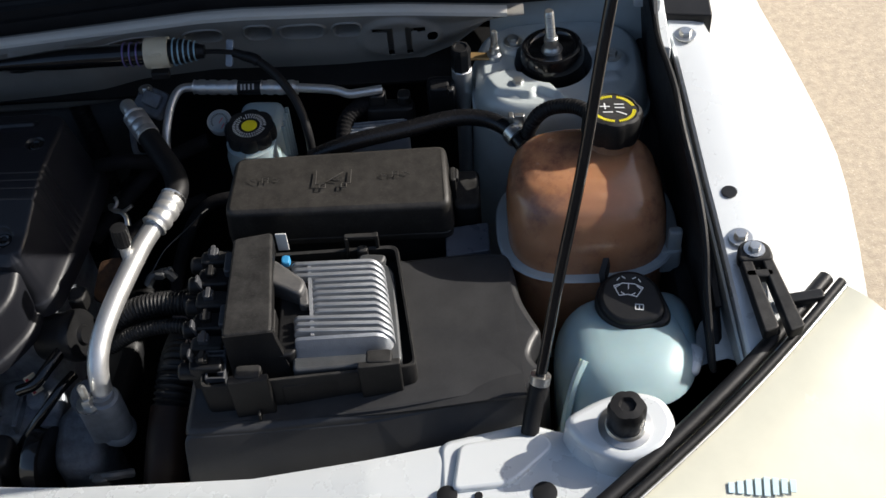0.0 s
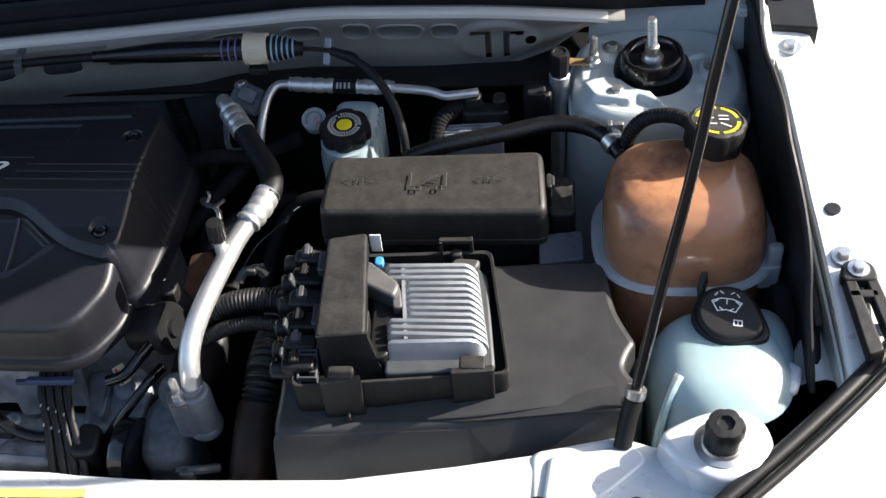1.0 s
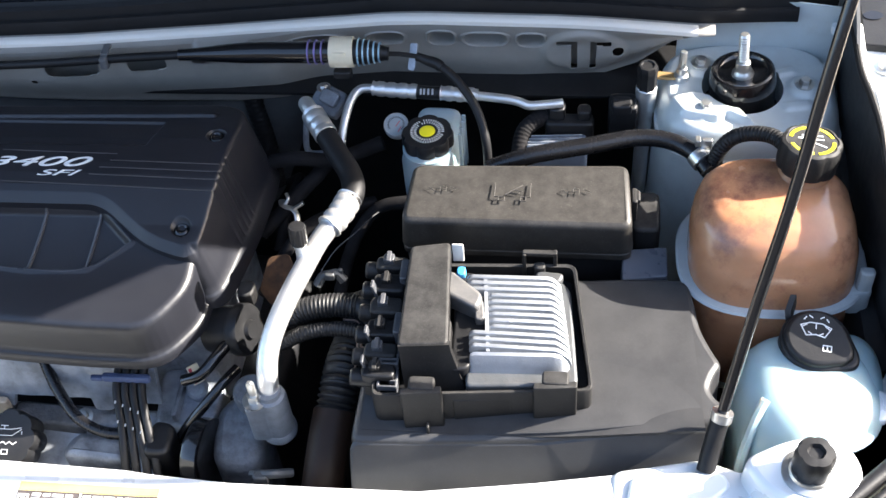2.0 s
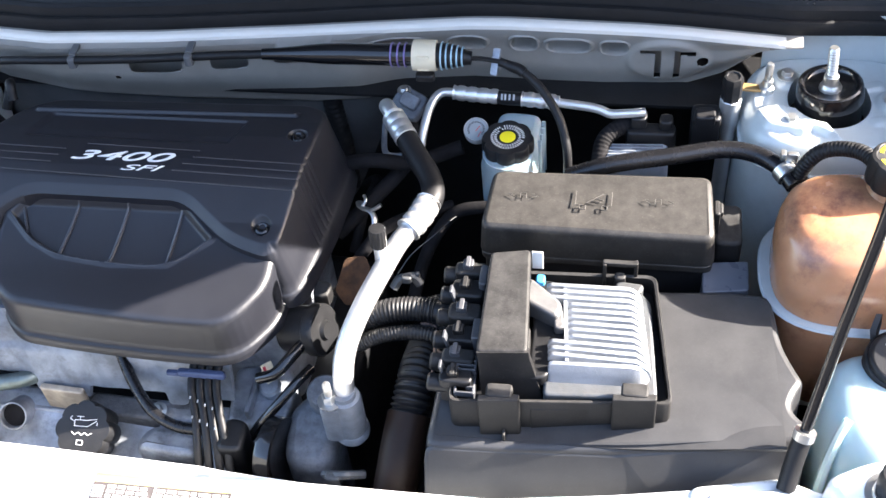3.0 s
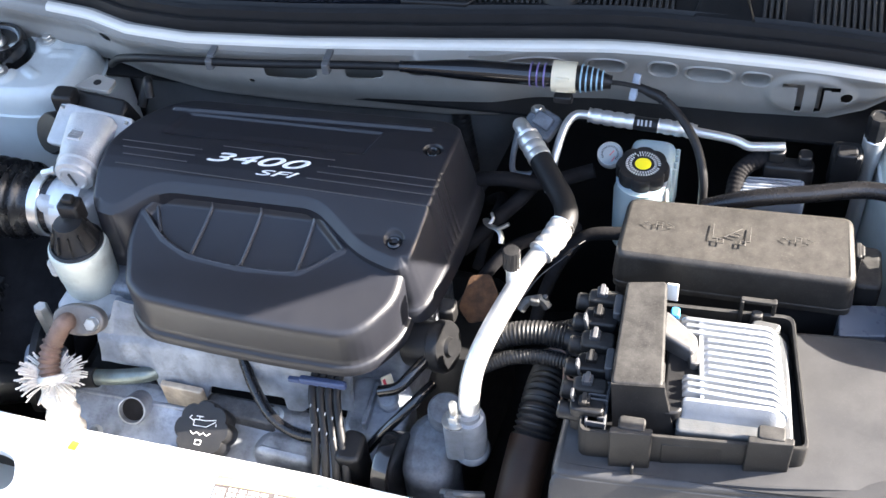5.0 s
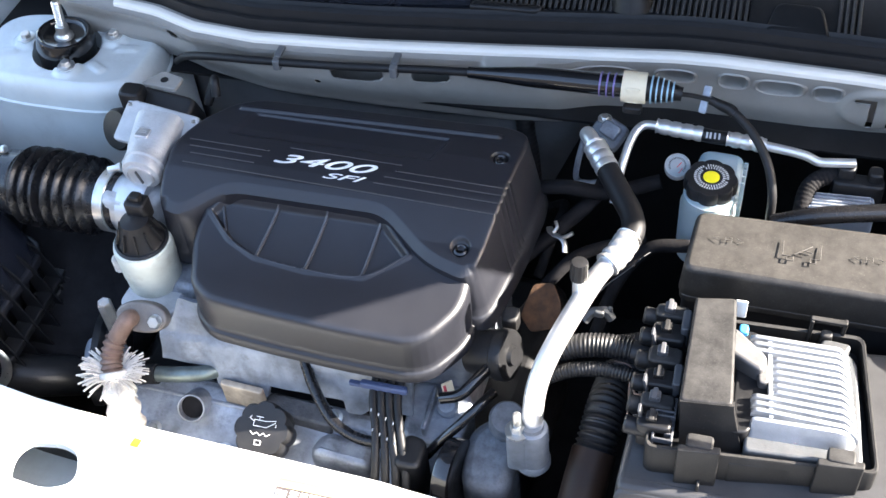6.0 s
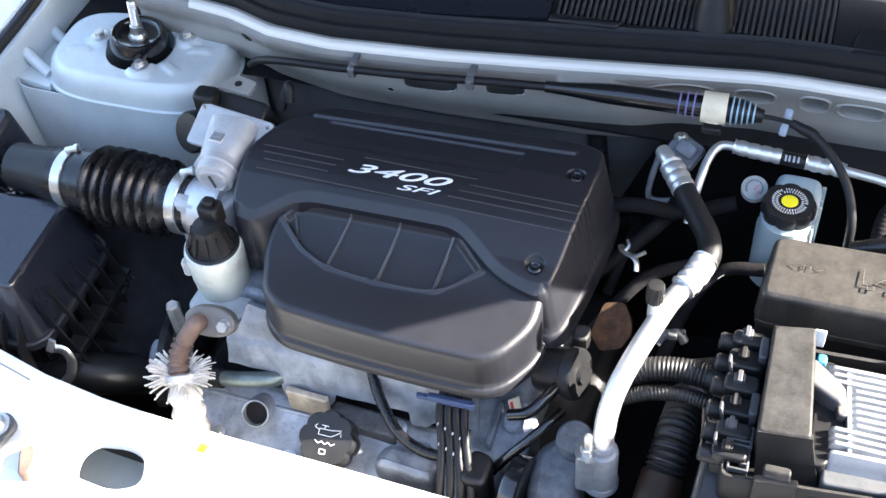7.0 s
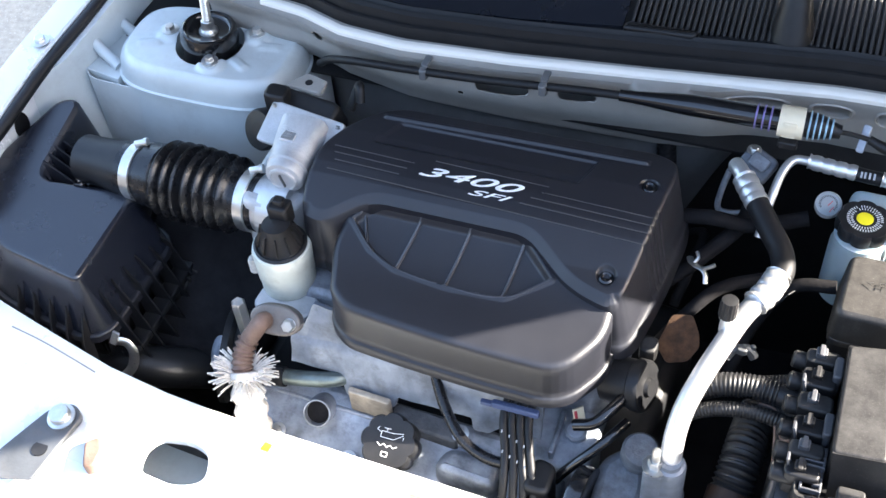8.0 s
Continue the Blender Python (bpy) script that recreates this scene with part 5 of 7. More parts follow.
for i in range(12):
    y = 0.6245 + 0.0079 * i
    xs = (0.330 if not 3 <= i <= 8 else 0.350) - 0.0008 * i
    xe = 0.4310 - 0.0011 * i
    top = 0.9545
    prof = [(xs, 0.933), (xe, 0.933), (xe, 0.937)] + [(xe - 0.016 + 0.016 * math.cos(a), 0.937 + (top - 0.937) * math.sin(a)) for a in (0.3, 0.6, 0.9, 1.2, 1.5)] + [(xs + 0.006, top), (xs + 0.002, top - 0.002), (xs, top - 0.006)]
    part("fin", loft([[(x, y + d * k - 0.006 * smooth01(0.405, 0.428, x), 0.933 + (z - 0.933) * (1 if k < 1 else 0.985)) for x, z in prof] for d, k in ((-0.0021, 1.0), (-0.0017, 0.9), (0.0017, 0.9), (0.0021, 1.0))]), FIN_ALU, ecm)
part("rib", loft([[(x, y, z) for x, z in ((0.3465 + q, 0.933), (0.3520 + q, 0.933), (0.3510 + q, 0.9525), (0.3475 + q, 0.9525))] for y, q in ((0.618, 0.0), (0.711, -0.009))]), FIN_ALU, ecm)

part("fin_base", slab([(0.334, 0.618), (0.426, 0.620), (0.414, 0.716), (0.326, 0.714)], 0.932, 0.9425, 0.004, 0.002), FIN_ALU, ecm)

retainer = thing("plug_retainer", (0.288, 0.67, 0.92), "black plastic arch holding down the computer plugs", "retainer")
RO = [(0.262, 0.606), (0.312, 0.610), (0.303, 0.741), (0.262, 0.734)]
part("arch_top", slab(RO, 0.958, 0.9735, 0.004, 0.003), PLASTIC, retainer)
part("arch_wall", merge(block(0.266, 0.67, 0.94, 0.007, 0.126, 0.05, 0.002), loft([[(0.263, 0.606, 0.972), (0.313, 0.610, 0.972), (0.313, 0.616, 0.972), (0.263, 0.612, 0.972)], [(0.264, 0.604, 0.965), (0.314, 0.608, 0.965), (0.314, 0.614, 0.965), (0.264, 0.610, 0.965)], [(0.268, 0.588, 0.915), (0.328, 0.594, 0.915), (0.328, 0.600, 0.915), (0.268, 0.594, 0.915)]]), block(0.282, 0.738, 0.94, 0.040, 0.006, 0.05, 0.002)), PLASTIC, retainer)
part("arch_web", slab([(0.296, 0.612), (0.313, 0.611), (0.311, 0.650), (0.300, 0.652)], 0.915, 0.960, 0.003, 0.002), PLASTIC, retainer)
plug = thing("computer_plug", (0.325, 0.68, 0.93), "black plug lever on the engine computer", "plug")
# Sun on the lever is put into a paler grey base, under real dust.
LEVER = mat("sunlit_dusty_lever_plastic", (0.060, 0.060, 0.062), 0.42, 0, 0.2, 30, 0.06, 600, dust=0.2)
part("lever", merge(slab([(0.300, 0.680), (0.336, 0.662), (0.341, 0.682), (0.304, 0.712)], 0.944, lambda x, y: 0.966 - 0.10 * (x - 0.30), 0.006, 0.004, n=5), block(0.337, 0.668, 0.950, 0.010, 0.026, 0.010, 0.002, pose(0, 0, 0, 0, 0, 8))), LEVER, plug, "dusty plug lever, coloured grey for the sun on it")
part("plug_body", slab([(0.312, 0.600), (0.330, 0.602), (0.348, 0.655), (0.348, 0.70), (0.328, 0.725), (0.310, 0.725)], 0.915, 0.944, 0.004, 0.003), BLACK, plug)
part("blue_lock", block(0.314, 0.722, 0.944, 0.010, 0.012, 0.012, 0.002), BLUE, plug, "blue plug lock")
part("tag", block(0.3085, 0.748, 0.948, 0.012, 0.002, 0.026, 0.0008), WHITE, plug, "small white tag")
harness = thing("plug_bank", (0.245, 0.67, 0.90), "bank of black wiring plugs with grey locks", "wiring plugs")
PLUG_GREY = mat("grey_plug_plastic", (0.050, 0.053, 0.060), 0.42, 0, 0.15, 30, 0.06, 500, dust=0.12)
for i, (y, w, h) in enumerate(((0.598, 0.017, 0.944), (0.620, 0.018, 0.948), (0.645, 0.022, 0.951), (0.672, 0.022, 0.953), (0.700, 0.024, 0.955), (0.726, 0.018, 0.956))):
    part("plug", merge(block(0.2415, y, h - 0.018, 0.034, w, 0.034, 0.003), lathe([(0.0085, -0.012), (0.0092, -0.010), (0.0092, 0.010), (0.0075, 0.012)], 18, up_to((0.224, y, h - 0.016), (-1, 0, 0.1)))), PLASTIC if i % 2 else BLACK, harness)
    part("lock", merge(block(0.2385, y + 0.002, h + 0.002, 0.011, 0.010, 0.007, 0.001), block(0.2385, y + 0.002, h + 0.006, 0.005, 0.014, 0.003, 0.0008)), PLUG_GREY if i in (1, 3, 5) else PLASTIC, harness)
for y, z in ((0.648, 0.950), (0.712, 0.957)):
    part("upright_lock", slab([(0.2525, y - 0.014), (0.2615, y - 0.014), (0.2615, y + 0.013), (0.2525, y + 0.013)], 0.925, z + 0.006, 0.003, 0.002), PLUG_GREY, harness, "grey upright plug lock")
for y0, z0, n in ((0.616, 0.938, 5), (0.594, 0.930, 4)):
    comb = part("wire_comb", merge(*[block(0.2420 + 0.018 * k, y0, z0, 0.0024, 0.024, 0.012, 0.0006) for k in (0, 1)], block(0.2510, y0 - 0.0105, z0 + 0.003, 0.019, 0.0020, 0.007, 0.0005)), PLUG_GREY, harness, "grey ladder-shaped wire comb")
    for k in range(1, n):
        part("rung", block(0.2510, y0 - 0.0105 + 0.021 * k / (n - 1), z0 + 0.003, 0.019, 0.0020, 0.007, 0.0005), PLUG_GREY, comb)
for y, z in ((0.604, 0.944), (0.636, 0.950), (0.690, 0.955)):
    part("clip_tab", block(0.2275, y, z, 0.003, 0.010, 0.018, 0.0008, pose(0, 0, 0, 0, -12, 0)), PLUG_GREY, harness, "grey clip tab")
for i in range(9):
    y = 0.598 + 0.010 * i
    part("wire", tube([(0.228, y, 0.925), (0.216, y + 0.004, 0.922 - 0.002 * (i % 3)), (0.208, 0.665 + 0.003 * i, 0.912), (0.19, 0.675 + 0.002 * i, 0.91)], 0.0016, 6, 5), BLACK if i % 4 else RUST, harness)
big = thing("wiring_conduit", (0.18, 0.69, 0.90), "thick black corrugated wiring conduit", "conduit", "wiring conduits")
part("sleeve", corrugated([(0.120, 0.688, 0.898), (0.150, 0.692, 0.914), (0.180, 0.694, 0.920), (0.208, 0.692, 0.921)], 0.0135, 0.0042), BLACK, big)
part("taped_end", tube([(0.205, 0.692, 0.921), (0.222, 0.688, 0.922), (0.240, 0.680, 0.922)], 0.0122, 12), BLACK, big)
sml = thing("wiring_conduit", (0.18, 0.667, 0.89), "thin black corrugated wiring conduit", "conduit", "wiring conduits")
part("sleeve", corrugated([(0.118, 0.664, 0.885), (0.150, 0.668, 0.904), (0.185, 0.669, 0.912), (0.222, 0.664, 0.914)], 0.0085, 0.0036), BLACK, sml)
third = thing("wiring_conduit", (0.20, 0.72, 0.89), "black corrugated wiring conduit behind the plugs", "conduit", "wiring conduits")
part("sleeve", corrugated([(0.150, 0.735, 0.86), (0.178, 0.722, 0.885), (0.208, 0.718, 0.905), (0.232, 0.722, 0.915)], 0.0090, 0.0036), BLACK, third)

# ribbed intake duct beside the battery
duct = thing("intake_duct", (0.18, 0.60, 0.80), "black ribbed duct with a brown lower pipe", "duct")
part("ribbed_sleeve", corrugated([(0.190, 0.722, 0.826), (0.190, 0.696, 0.845), (0.187, 0.668, 0.851), (0.184, 0.636, 0.845), (0.181, 0.612, 0.833)], 0.0228, 0.0062, 0.16, 24), BLACK, duct)
part("lower_pipe", tube([(0.1815, 0.617, 0.835), (0.177, 0.580, 0.815), (0.170, 0.53, 0.77), (0.165, 0.49, 0.70)], 0.0240, 18), mat("brown_black_plastic", (0.016, 0.0085, 0.0055), 0.5, 0, 0.3, 20, 0.1, 300, dust=0.0, spec=0.2), duct, "dark brown plastic pipe")

# ---- air conditioning pipes ----
ac = thing("suction_pipe", (0.115, 0.60, 0.84), "bright aluminium air conditioning pipe with a black hose", "pipe")
part("end_fitting", tube([(0.108, 0.968, 0.955), (0.114, 0.956, 0.960), (0.122, 0.944, 0.959)], 0.0095, 14), ALU_PIPE, ac)
part("ferrule", tube([(0.121, 0.945, 0.959), (0.137, 0.920, 0.957), (0.143, 0.911, 0.956)], 0.0140, 16, 10, lambda s: 1 - 0.10 * (math.sin(s * 500) > 0.3)), ALU_PIPE, ac)
part("hose", tube([(0.141, 0.914, 0.956), (0.160, 0.884, 0.953), (0.178, 0.855, 0.951), (0.184, 0.830, 0.949), (0.178, 0.810, 0.948)], 0.0132, 16), RUBBER, ac)
part("ferrule", tube([(0.181, 0.822, 0.9485), (0.174, 0.800, 0.947), (0.164, 0.782, 0.945)], 0.0150, 16, 12, lambda s: 1 - 0.09 * (math.sin(s * 520) > 0.3)), ALU_PIPE, ac)
part("tube", tube([(0.166, 0.786, 0.945), (0.154, 0.762, 0.941), (0.142, 0.728, 0.935), (0.129, 0.688, 0.927), (0.120, 0.655, 0.917), (0.1165, 0.632, 0.905), (0.1165, 0.616, 0.885), (0.117, 0.611, 0.86)], 0.0112, 18), ALU_PIPE, ac)
vm = up_to((0.139, 0.745, 0.938), (0.02, 0.06, 1))
part("valve_stem", lathe([(0.006, -0.002), (0.006, 0.018), (0.008, 0.019), (0.008, 0.022)], 16, vm), ALU_PIPE, ac)
part("valve_cap", lathe([(0.0092, 0.022), (0.0092, 0.043), (0.0082, 0.046), (0.004, 0.0465)], 32, vm, 0.08, 16), BLACK, ac, "black ribbed valve cap")
# Aluminium darkened and blued in its base, as the block gets no sun.
part("flange_block", merge(lathe([(0.0165, 0.80), (0.0175, 0.806), (0.0175, 0.868), (0.0160, 0.873), (0.0125, 0.8745), (0.0118, 0.880)], 28, pose(0.117, 0.609, 0)), slab([(0.091, 0.590), (0.118, 0.592), (0.118, 0.612), (0.094, 0.614)], 0.812, 0.870, 0.0085, 0.0035, n=6), lathe([(0.0195, 0.806), (0.0195, 0.812), (0.0178, 0.815)], 28, pose(0.117, 0.609, 0))), mat("unlit_cast_block", (0.20, 0.22, 0.25), 0.5, 0.4, 0.25, 40, 0.2, 400, dust=0.05, stain=0.4, stain_col=(0.10, 0.10, 0.11)), ac, "cast aluminium flange block")
bolt(ac, (0.103, 0.602, 0.872), 0.0078, 0.012)
part("stud", lathe([(0.0045, 0.88), (0.0045, 0.902), (0.002, 0.906)], 10, pose(0.103, 0.602, 0)), STEEL, ac)

ac2 = thing("liquid_line", (0.25, 0.985, 0.94), "thin aluminium refrigerant line with crimped ferrules", "pipe")
part("tube", tube([(0.150, 0.915, 0.90), (0.154, 0.940, 0.935), (0.160, 0.972, 0.952), (0.170, 0.990, 0.958), (0.188, 0.993, 0.958)], 0.0052, 12), ALU_PIPE, ac2)
part("ferrule", tube([(0.186, 0.993, 0.958), (0.212, 0.990, 0.958), (0.240, 0.988, 0.958)], 0.0092, 14, 12, lambda s: 1 - 0.12 * (math.sin(s * 480) > 0.4)), ALU_PIPE, ac2)
part("hose", tube([(0.238, 0.988, 0.958), (0.254, 0.987, 0.957), (0.270, 0.987, 0.957)], 0.0082, 14), BLACK, ac2, "short black hose with white print")
bars([((-0.009, -0.002), (-0.009, 0.003)), ((-0.005, -0.002), (-0.005, 0.003)), ((0, -0.002), (0, 0.003)), ((0.005, -0.002), (0.005, 0.003))], 0.0022, pose(0.254, 0.981, 0.9635, 35), GREY_INK, ac2, "faded_print", 0.0003)
part("ferrule", tube([(0.268, 0.987, 0.957), (0.290, 0.985, 0.957), (0.312, 0.984, 0.956)], 0.0092, 14, 12, lambda s: 1 - 0.12 * (math.sin(s * 480) > 0.4)), ALU_PIPE, ac2)
part("tube", tube([(0.310, 0.984, 0.956), (0.345, 0.980, 0.955), (0.360, 0.978, 0.953), (0.372, 0.975, 0.950), (0.386, 0.976, 0.950), (0.412, 0.980, 0.950)], 0.0055, 12), ALU_PIPE, ac2)

fit_pipe = thing("service_port_pipe", (0.508, 0.995, 0.70), "upright aluminium service pipe with a black cap", "pipe")
part("tube", tube([(0.505, 0.985, 0.72), (0.507, 0.990, 0.85), (0.508, 0.995, 0.945)], 0.0092, 16), ALU_PIPE, fit_pipe)
part("collar", lathe([(0.0092, 0.905), (0.0100, 0.915), (0.0118, 0.945), (0.0122, 0.955), (0.0122, 0.963), (0.0095, 0.965)], 20, pose(0.508, 0.995, 0)), ALU_PIPE, fit_pipe)
part("cap", lathe([(0.0108, 0.960), (0.0115, 0.963), (0.0115, 0.984), (0.0119, 0.986), (0.0119, 0.992), (0.0105, 0.996), (0.0080, 0.9965), (0.0070, 0.995), (0.002, 0.995)], 8, pose(0.508, 0.995, 0)), BLACK, fit_pipe, "black screw cap")
clip_br = thing("pipe_bracket", (-0.415, 0.935, 0.96), "small grey steel bracket with a dark hole behind the throttle", "bracket")
part("plate", slab([(-0.440, 0.922), (-0.392, 0.918), (-0.390, 0.940), (-0.420, 0.948)], 0.985, 0.990, 0.004, 0.001), PANEL_GREY, clip_br)
part("hole", lathe([(0.005, 0.988), (0.005, 0.9905), (0.0005, 0.9905)], 16, pose(-0.412, 0.932, 0)), BLACK, clip_br, "dark hole")
part("leg", block(-0.428, 0.938, 0.967, 0.010, 0.004, 0.040, 0.001), PANEL_GREY, clip_br)
earth = thing("earth_stud", (0.548, 1.022, 0.955), "plated earth stud with a brass tag on the tower", "stud")
part("stud", lathe([(0.009, 0.0), (0.009, 0.008), (0.006, 0.010), (0.006, 0.018), (0.0042, 0.019), (0.0042, 0.040), (0.003, 0.042)], 12, pose(0.548, 1.010, 0.962)), STEEL, earth)
part("tag", slab([(0.516, 1.006), (0.548, 1.004), (0.550, 1.014), (0.518, 1.018)], 0.965, 0.968, 0.003, 0.001), mat("brass_tag", (0.55, 0.36, 0.16), 0.4, 0.7), earth)

# ---- brake fluid reservoir ----
brake = thing("brake_reservoir", (0.262, 0.935, 0.86), "white-blue brake fluid reservoir with a black scalloped cap", "reservoir")
part("vessel", slab([(0.236, 0.905), (0.278, 0.902), (0.291, 0.94), (0.292, 0.988), (0.240, 0.990)], 0.84, 0.936, 0.012, 0.008), RESERVOIR, brake)
for k in range(4):
    part("rib", slab([(0.2895 + 0.0006 * k, 0.944 + 0.011 * k), (0.2945 + 0.0006 * k, 0.944 + 0.011 * k), (0.2945 + 0.0006 * k, 0.947 + 0.011 * k), (0.2895 + 0.0006 * k, 0.947 + 0.011 * k)], 0.85, 0.930, 0.001, 0.001), RESERVOIR, brake)
part("neck", lathe([(0.0315, 0.84), (0.0315, 0.918), (0.029, 0.925), (0.029, 0.936)], 32, pose(0.2575, 0.918, 0)), RESERVOIR, brake)
BC = pose(0.2575, 0.926, 0.934)
bcap = part("cap", lathe([(0.0285, 0.0), (0.029, 0.003), (0.029, 0.015), (0.0275, 0.018), (0.0235, 0.0185), (0.004, 0.0185)], 64, BC, 0.10, 8, 0.7), BLACK, brake)
part("emblem", lathe([(0.0092, 0.0185), (0.0092, 0.0192), (0.0088, 0.0194), (0.001, 0.0194)], 28, BC), YELLOW, bcap, "yellow round emblem")
ring_ticks(30, 0.0132, 0.0152, 0.0010, BC @ pose(0, 0, 0.0190), WHITE_INK, bcap, "printed_ring", (11, 33))
ring_ticks(40, 0.0172, 0.0192, 0.0010, BC @ pose(0, 0, 0.0190), WHITE_INK, bcap, "printed_ring", (13, 39))

gauge = thing("refrigerant_gauge", (0.217, 0.943, 0.93), "small round white pressure dial with a red mark", "gauge")
GM = up_to((0.217, 0.952, 0.936), (0.0, -0.45, 0.9)) @ Matrix.Scale(1.0, 4)
part("case", lathe([(0.013, -0.012), (0.0148, -0.006), (0.0150, 0.004), (0.0140, 0.0055), (0.0135, 0.0045)], 28, GM), GREY_INK, gauge)
part("dial", lathe([(0.0135, 0.003), (0.0135, 0.0046), (0.001, 0.0046)], 28, GM), mat("dulled_white_dial", (0.27, 0.30, 0.31), 0.4, 0, 0.1, 40, 0.0), gauge)
bars([((0.002, -0.008), (0.005, -0.002)), ((-0.001, -0.001), (0.003, 0.005))], 0.0009, GM @ pose(0.001, -0.001, 0.0047), RED, gauge, "red_mark", 0.0003)
bars([((-0.010 * math.cos(a), 0.010 * math.sin(a)), (-0.0085 * math.cos(a), 0.0085 * math.sin(a))) for a in (0.2 * i for i in range(-3, 20))], 0.0008, GM @ pose(0, 0, 0.0047), BLACK, gauge, "graduations", 0.0002)

# ---- hoses at the back ----
hose = thing("coolant_hose", (0.46, 0.90, 0.95), "black rubber coolant hose clamped to the expansion tank", "hose")
part("rubber", tube([(0.33, 0.885, 0.935), (0.378, 0.889, 0.953), (0.442, 0.902, 0.957), (0.496, 0.915, 0.958), (0.533, 0.912, 0.957), (0.560, 0.894, 0.955), (0.575, 0.872, 0.95)], 0.0098, 16), SHINY_RUBBER, hose)
part("clamp", merge(tube([(0.562, 0.893, 0.955), (0.569, 0.883, 0.953)], 0.0132, 16), block(0.571, 0.894, 0.972, 0.012, 0.006, 0.012, 0.001), block(0.562, 0.900, 0.968, 0.006, 0.010, 0.010, 0.001)), STEEL, hose, "bright spring clamp")
hose2 = thing("overflow_hose", (0.61, 0.88, 0.98), "black corrugated overflow hose under the cap", "hose")
part("rubber", corrugated([(0.578, 0.880, 0.945), (0.583, 0.882, 0.970), (0.595, 0.884, 0.989), (0.614, 0.881, 1.000), (0.636, 0.868, 1.008), (0.652, 0.842, 1.012)], 0.0088, 0.0042, 0.1), RUBBER, hose2)
for pts, r in (([(0.03, 0.93, 0.885), (0.09, 0.925, 0.905), (0.14, 0.93, 0.90), (0.20, 0.945, 0.915)], 0.0108), ([(0.05, 0.87, 0.83), (0.09, 0.90, 0.86), (0.13, 0.96, 0.88), (0.12, 1.03, 0.90)], 0.011),
               ([(0.150, 0.800, 0.79), (0.164, 0.832, 0.836), (0.182, 0.856, 0.866), (0.205, 0.868, 0.886), (0.245, 0.870, 0.894)], 0.0092), ([(0.06, 0.985, 0.80), (0.085, 0.955, 0.84), (0.082, 0.90, 0.85), (0.07, 0.86, 0.81)], 0.0075), ([(0.06, 0.80, 0.80), (0.10, 0.83, 0.86), (0.13, 0.86, 0.87), (0.19, 0.90, 0.86)], 0.009)):
    h = thing("vacuum_hose", pts[1], "black rubber hose in the shade behind the engine", "hose", "dark hoses")
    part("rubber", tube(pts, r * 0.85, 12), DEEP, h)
wire = thing("bare_wire", (0.178, 0.825, 0.88), "thin dull wire below the fuse box", "wire")
part("strand", tube([(0.145, 0.780, 0.872), (0.160, 0.799, 0.886), (0.180, 0.825, 0.888), (0.200, 0.857, 0.886), (0.212, 0.868, 0.880)], 0.0007, 6), DARK_STEEL, wire)
flange = thing("bulkhead_fitting", (0.11, 0.975, 0.93), "grey aluminium pipe plate on the bulkhead", "fitting")
FP = pose(0.130, 0.992, 0.938, 30, 8, -28)
part("plate", merge(block(0, 0, 0, 0.040, 0.034, 0.012, 0.003, FP), block(0.002, -0.004, 0.008, 0.024, 0.018, 0.008, 0.002, FP)), GRIME, flange)
part("hook_pipe", tube([(0.100, 0.992, 0.92), (0.094, 0.986, 0.885), (0.094, 0.982, 0.862), (0.108, 0.983, 0.857), (0.130, 0.987, 0.860)], 0.0038, 10), ALU_DIRTY, flange, "thin bent aluminium pipe")
bolt(flange, FP @ Vector((-0.012, 0.010, 0.006)), 0.005, 0.005, material=STEEL)
conduit = thing("ribbed_conduit", (0.02, 1.05, 0.78), "dark ribbed wiring conduit down the bulkhead", "conduit", "dark hoses")
part("sleeve", corrugated([(0.010, 1.062, 0.93), (0.014, 1.050, 0.88), (0.024, 1.036, 0.82), (0.03, 1.02, 0.76)], 0.0125, 0.007, 0.07), RUBBER, conduit)

abs_unit = thing("abs_module", (0.42, 0.955, 0.86), "blue-grey ribbed control module with a black plug", "control module")
part("housing", slab([(0.368, 0.930), (0.442, 0.936), (0.440, 0.968), (0.366, 0.960)], 0.86, 0.914, 0.004, 0.003), mat("blue_grey_alloy", (0.30, 0.36, 0.45), 0.45, 0.5, 0.15, 20, 0.1), abs_unit)
for i in range(6):
    part("rib", block(0.404, 0.934 + 0.0052 * i, 0.9155, 0.068 - 0.001 * i, 0.0022, 0.004, 0.0008, pose(0, 0, 0, 0, 0, 3)), ALU_DIRTY, abs_unit)
part("plug", merge(block(0.420, 0.975, 0.915, 0.058, 0.022, 0.03, 0.004), block(0.405, 0.982, 0.935, 0.02, 0.02, 0.02, 0.003), block(0.437, 0.98, 0.932, 0.016, 0.018, 0.02, 0.003)), BLACK, abs_unit)
part("harness", corrugated([(0.36, 0.90, 0.86), (0.362, 0.935, 0.90), (0.368, 0.965, 0.92), (0.395, 0.985, 0.93)], 0.0105, 0.005, 0.06), DEEP, abs_unit)
conn = thing("bulkhead_plug", (0.48, 0.985, 0.90), "black square wiring plug beside the tower", "plug")
part("plug_body", merge(block(0.482, 0.985, 0.925, 0.034, 0.030, 0.05, 0.004), block(0.480, 0.975, 0.952, 0.024, 0.020, 0.012, 0.003)), BLACK, conn)

# ---- bonnet release cable along the scuttle ----
cable = thing("release_cable", (0.0, 0.98, 1.02), "black bonnet release cable with a cream plastic collar", "cable")
CB = [(-0.43, 0.998, 0.962), (-0.405, 0.985, 0.985), (-0.36, 0.975, 0.999), (-0.30, 0.972, 1.004), (-0.20, 0.972, 1.010), (-0.09, 0.976, 1.017), (-0.03, 0.979, 1.019)]
part("cable", tube(CB, 0.0052, 10), RUBBER, cable)
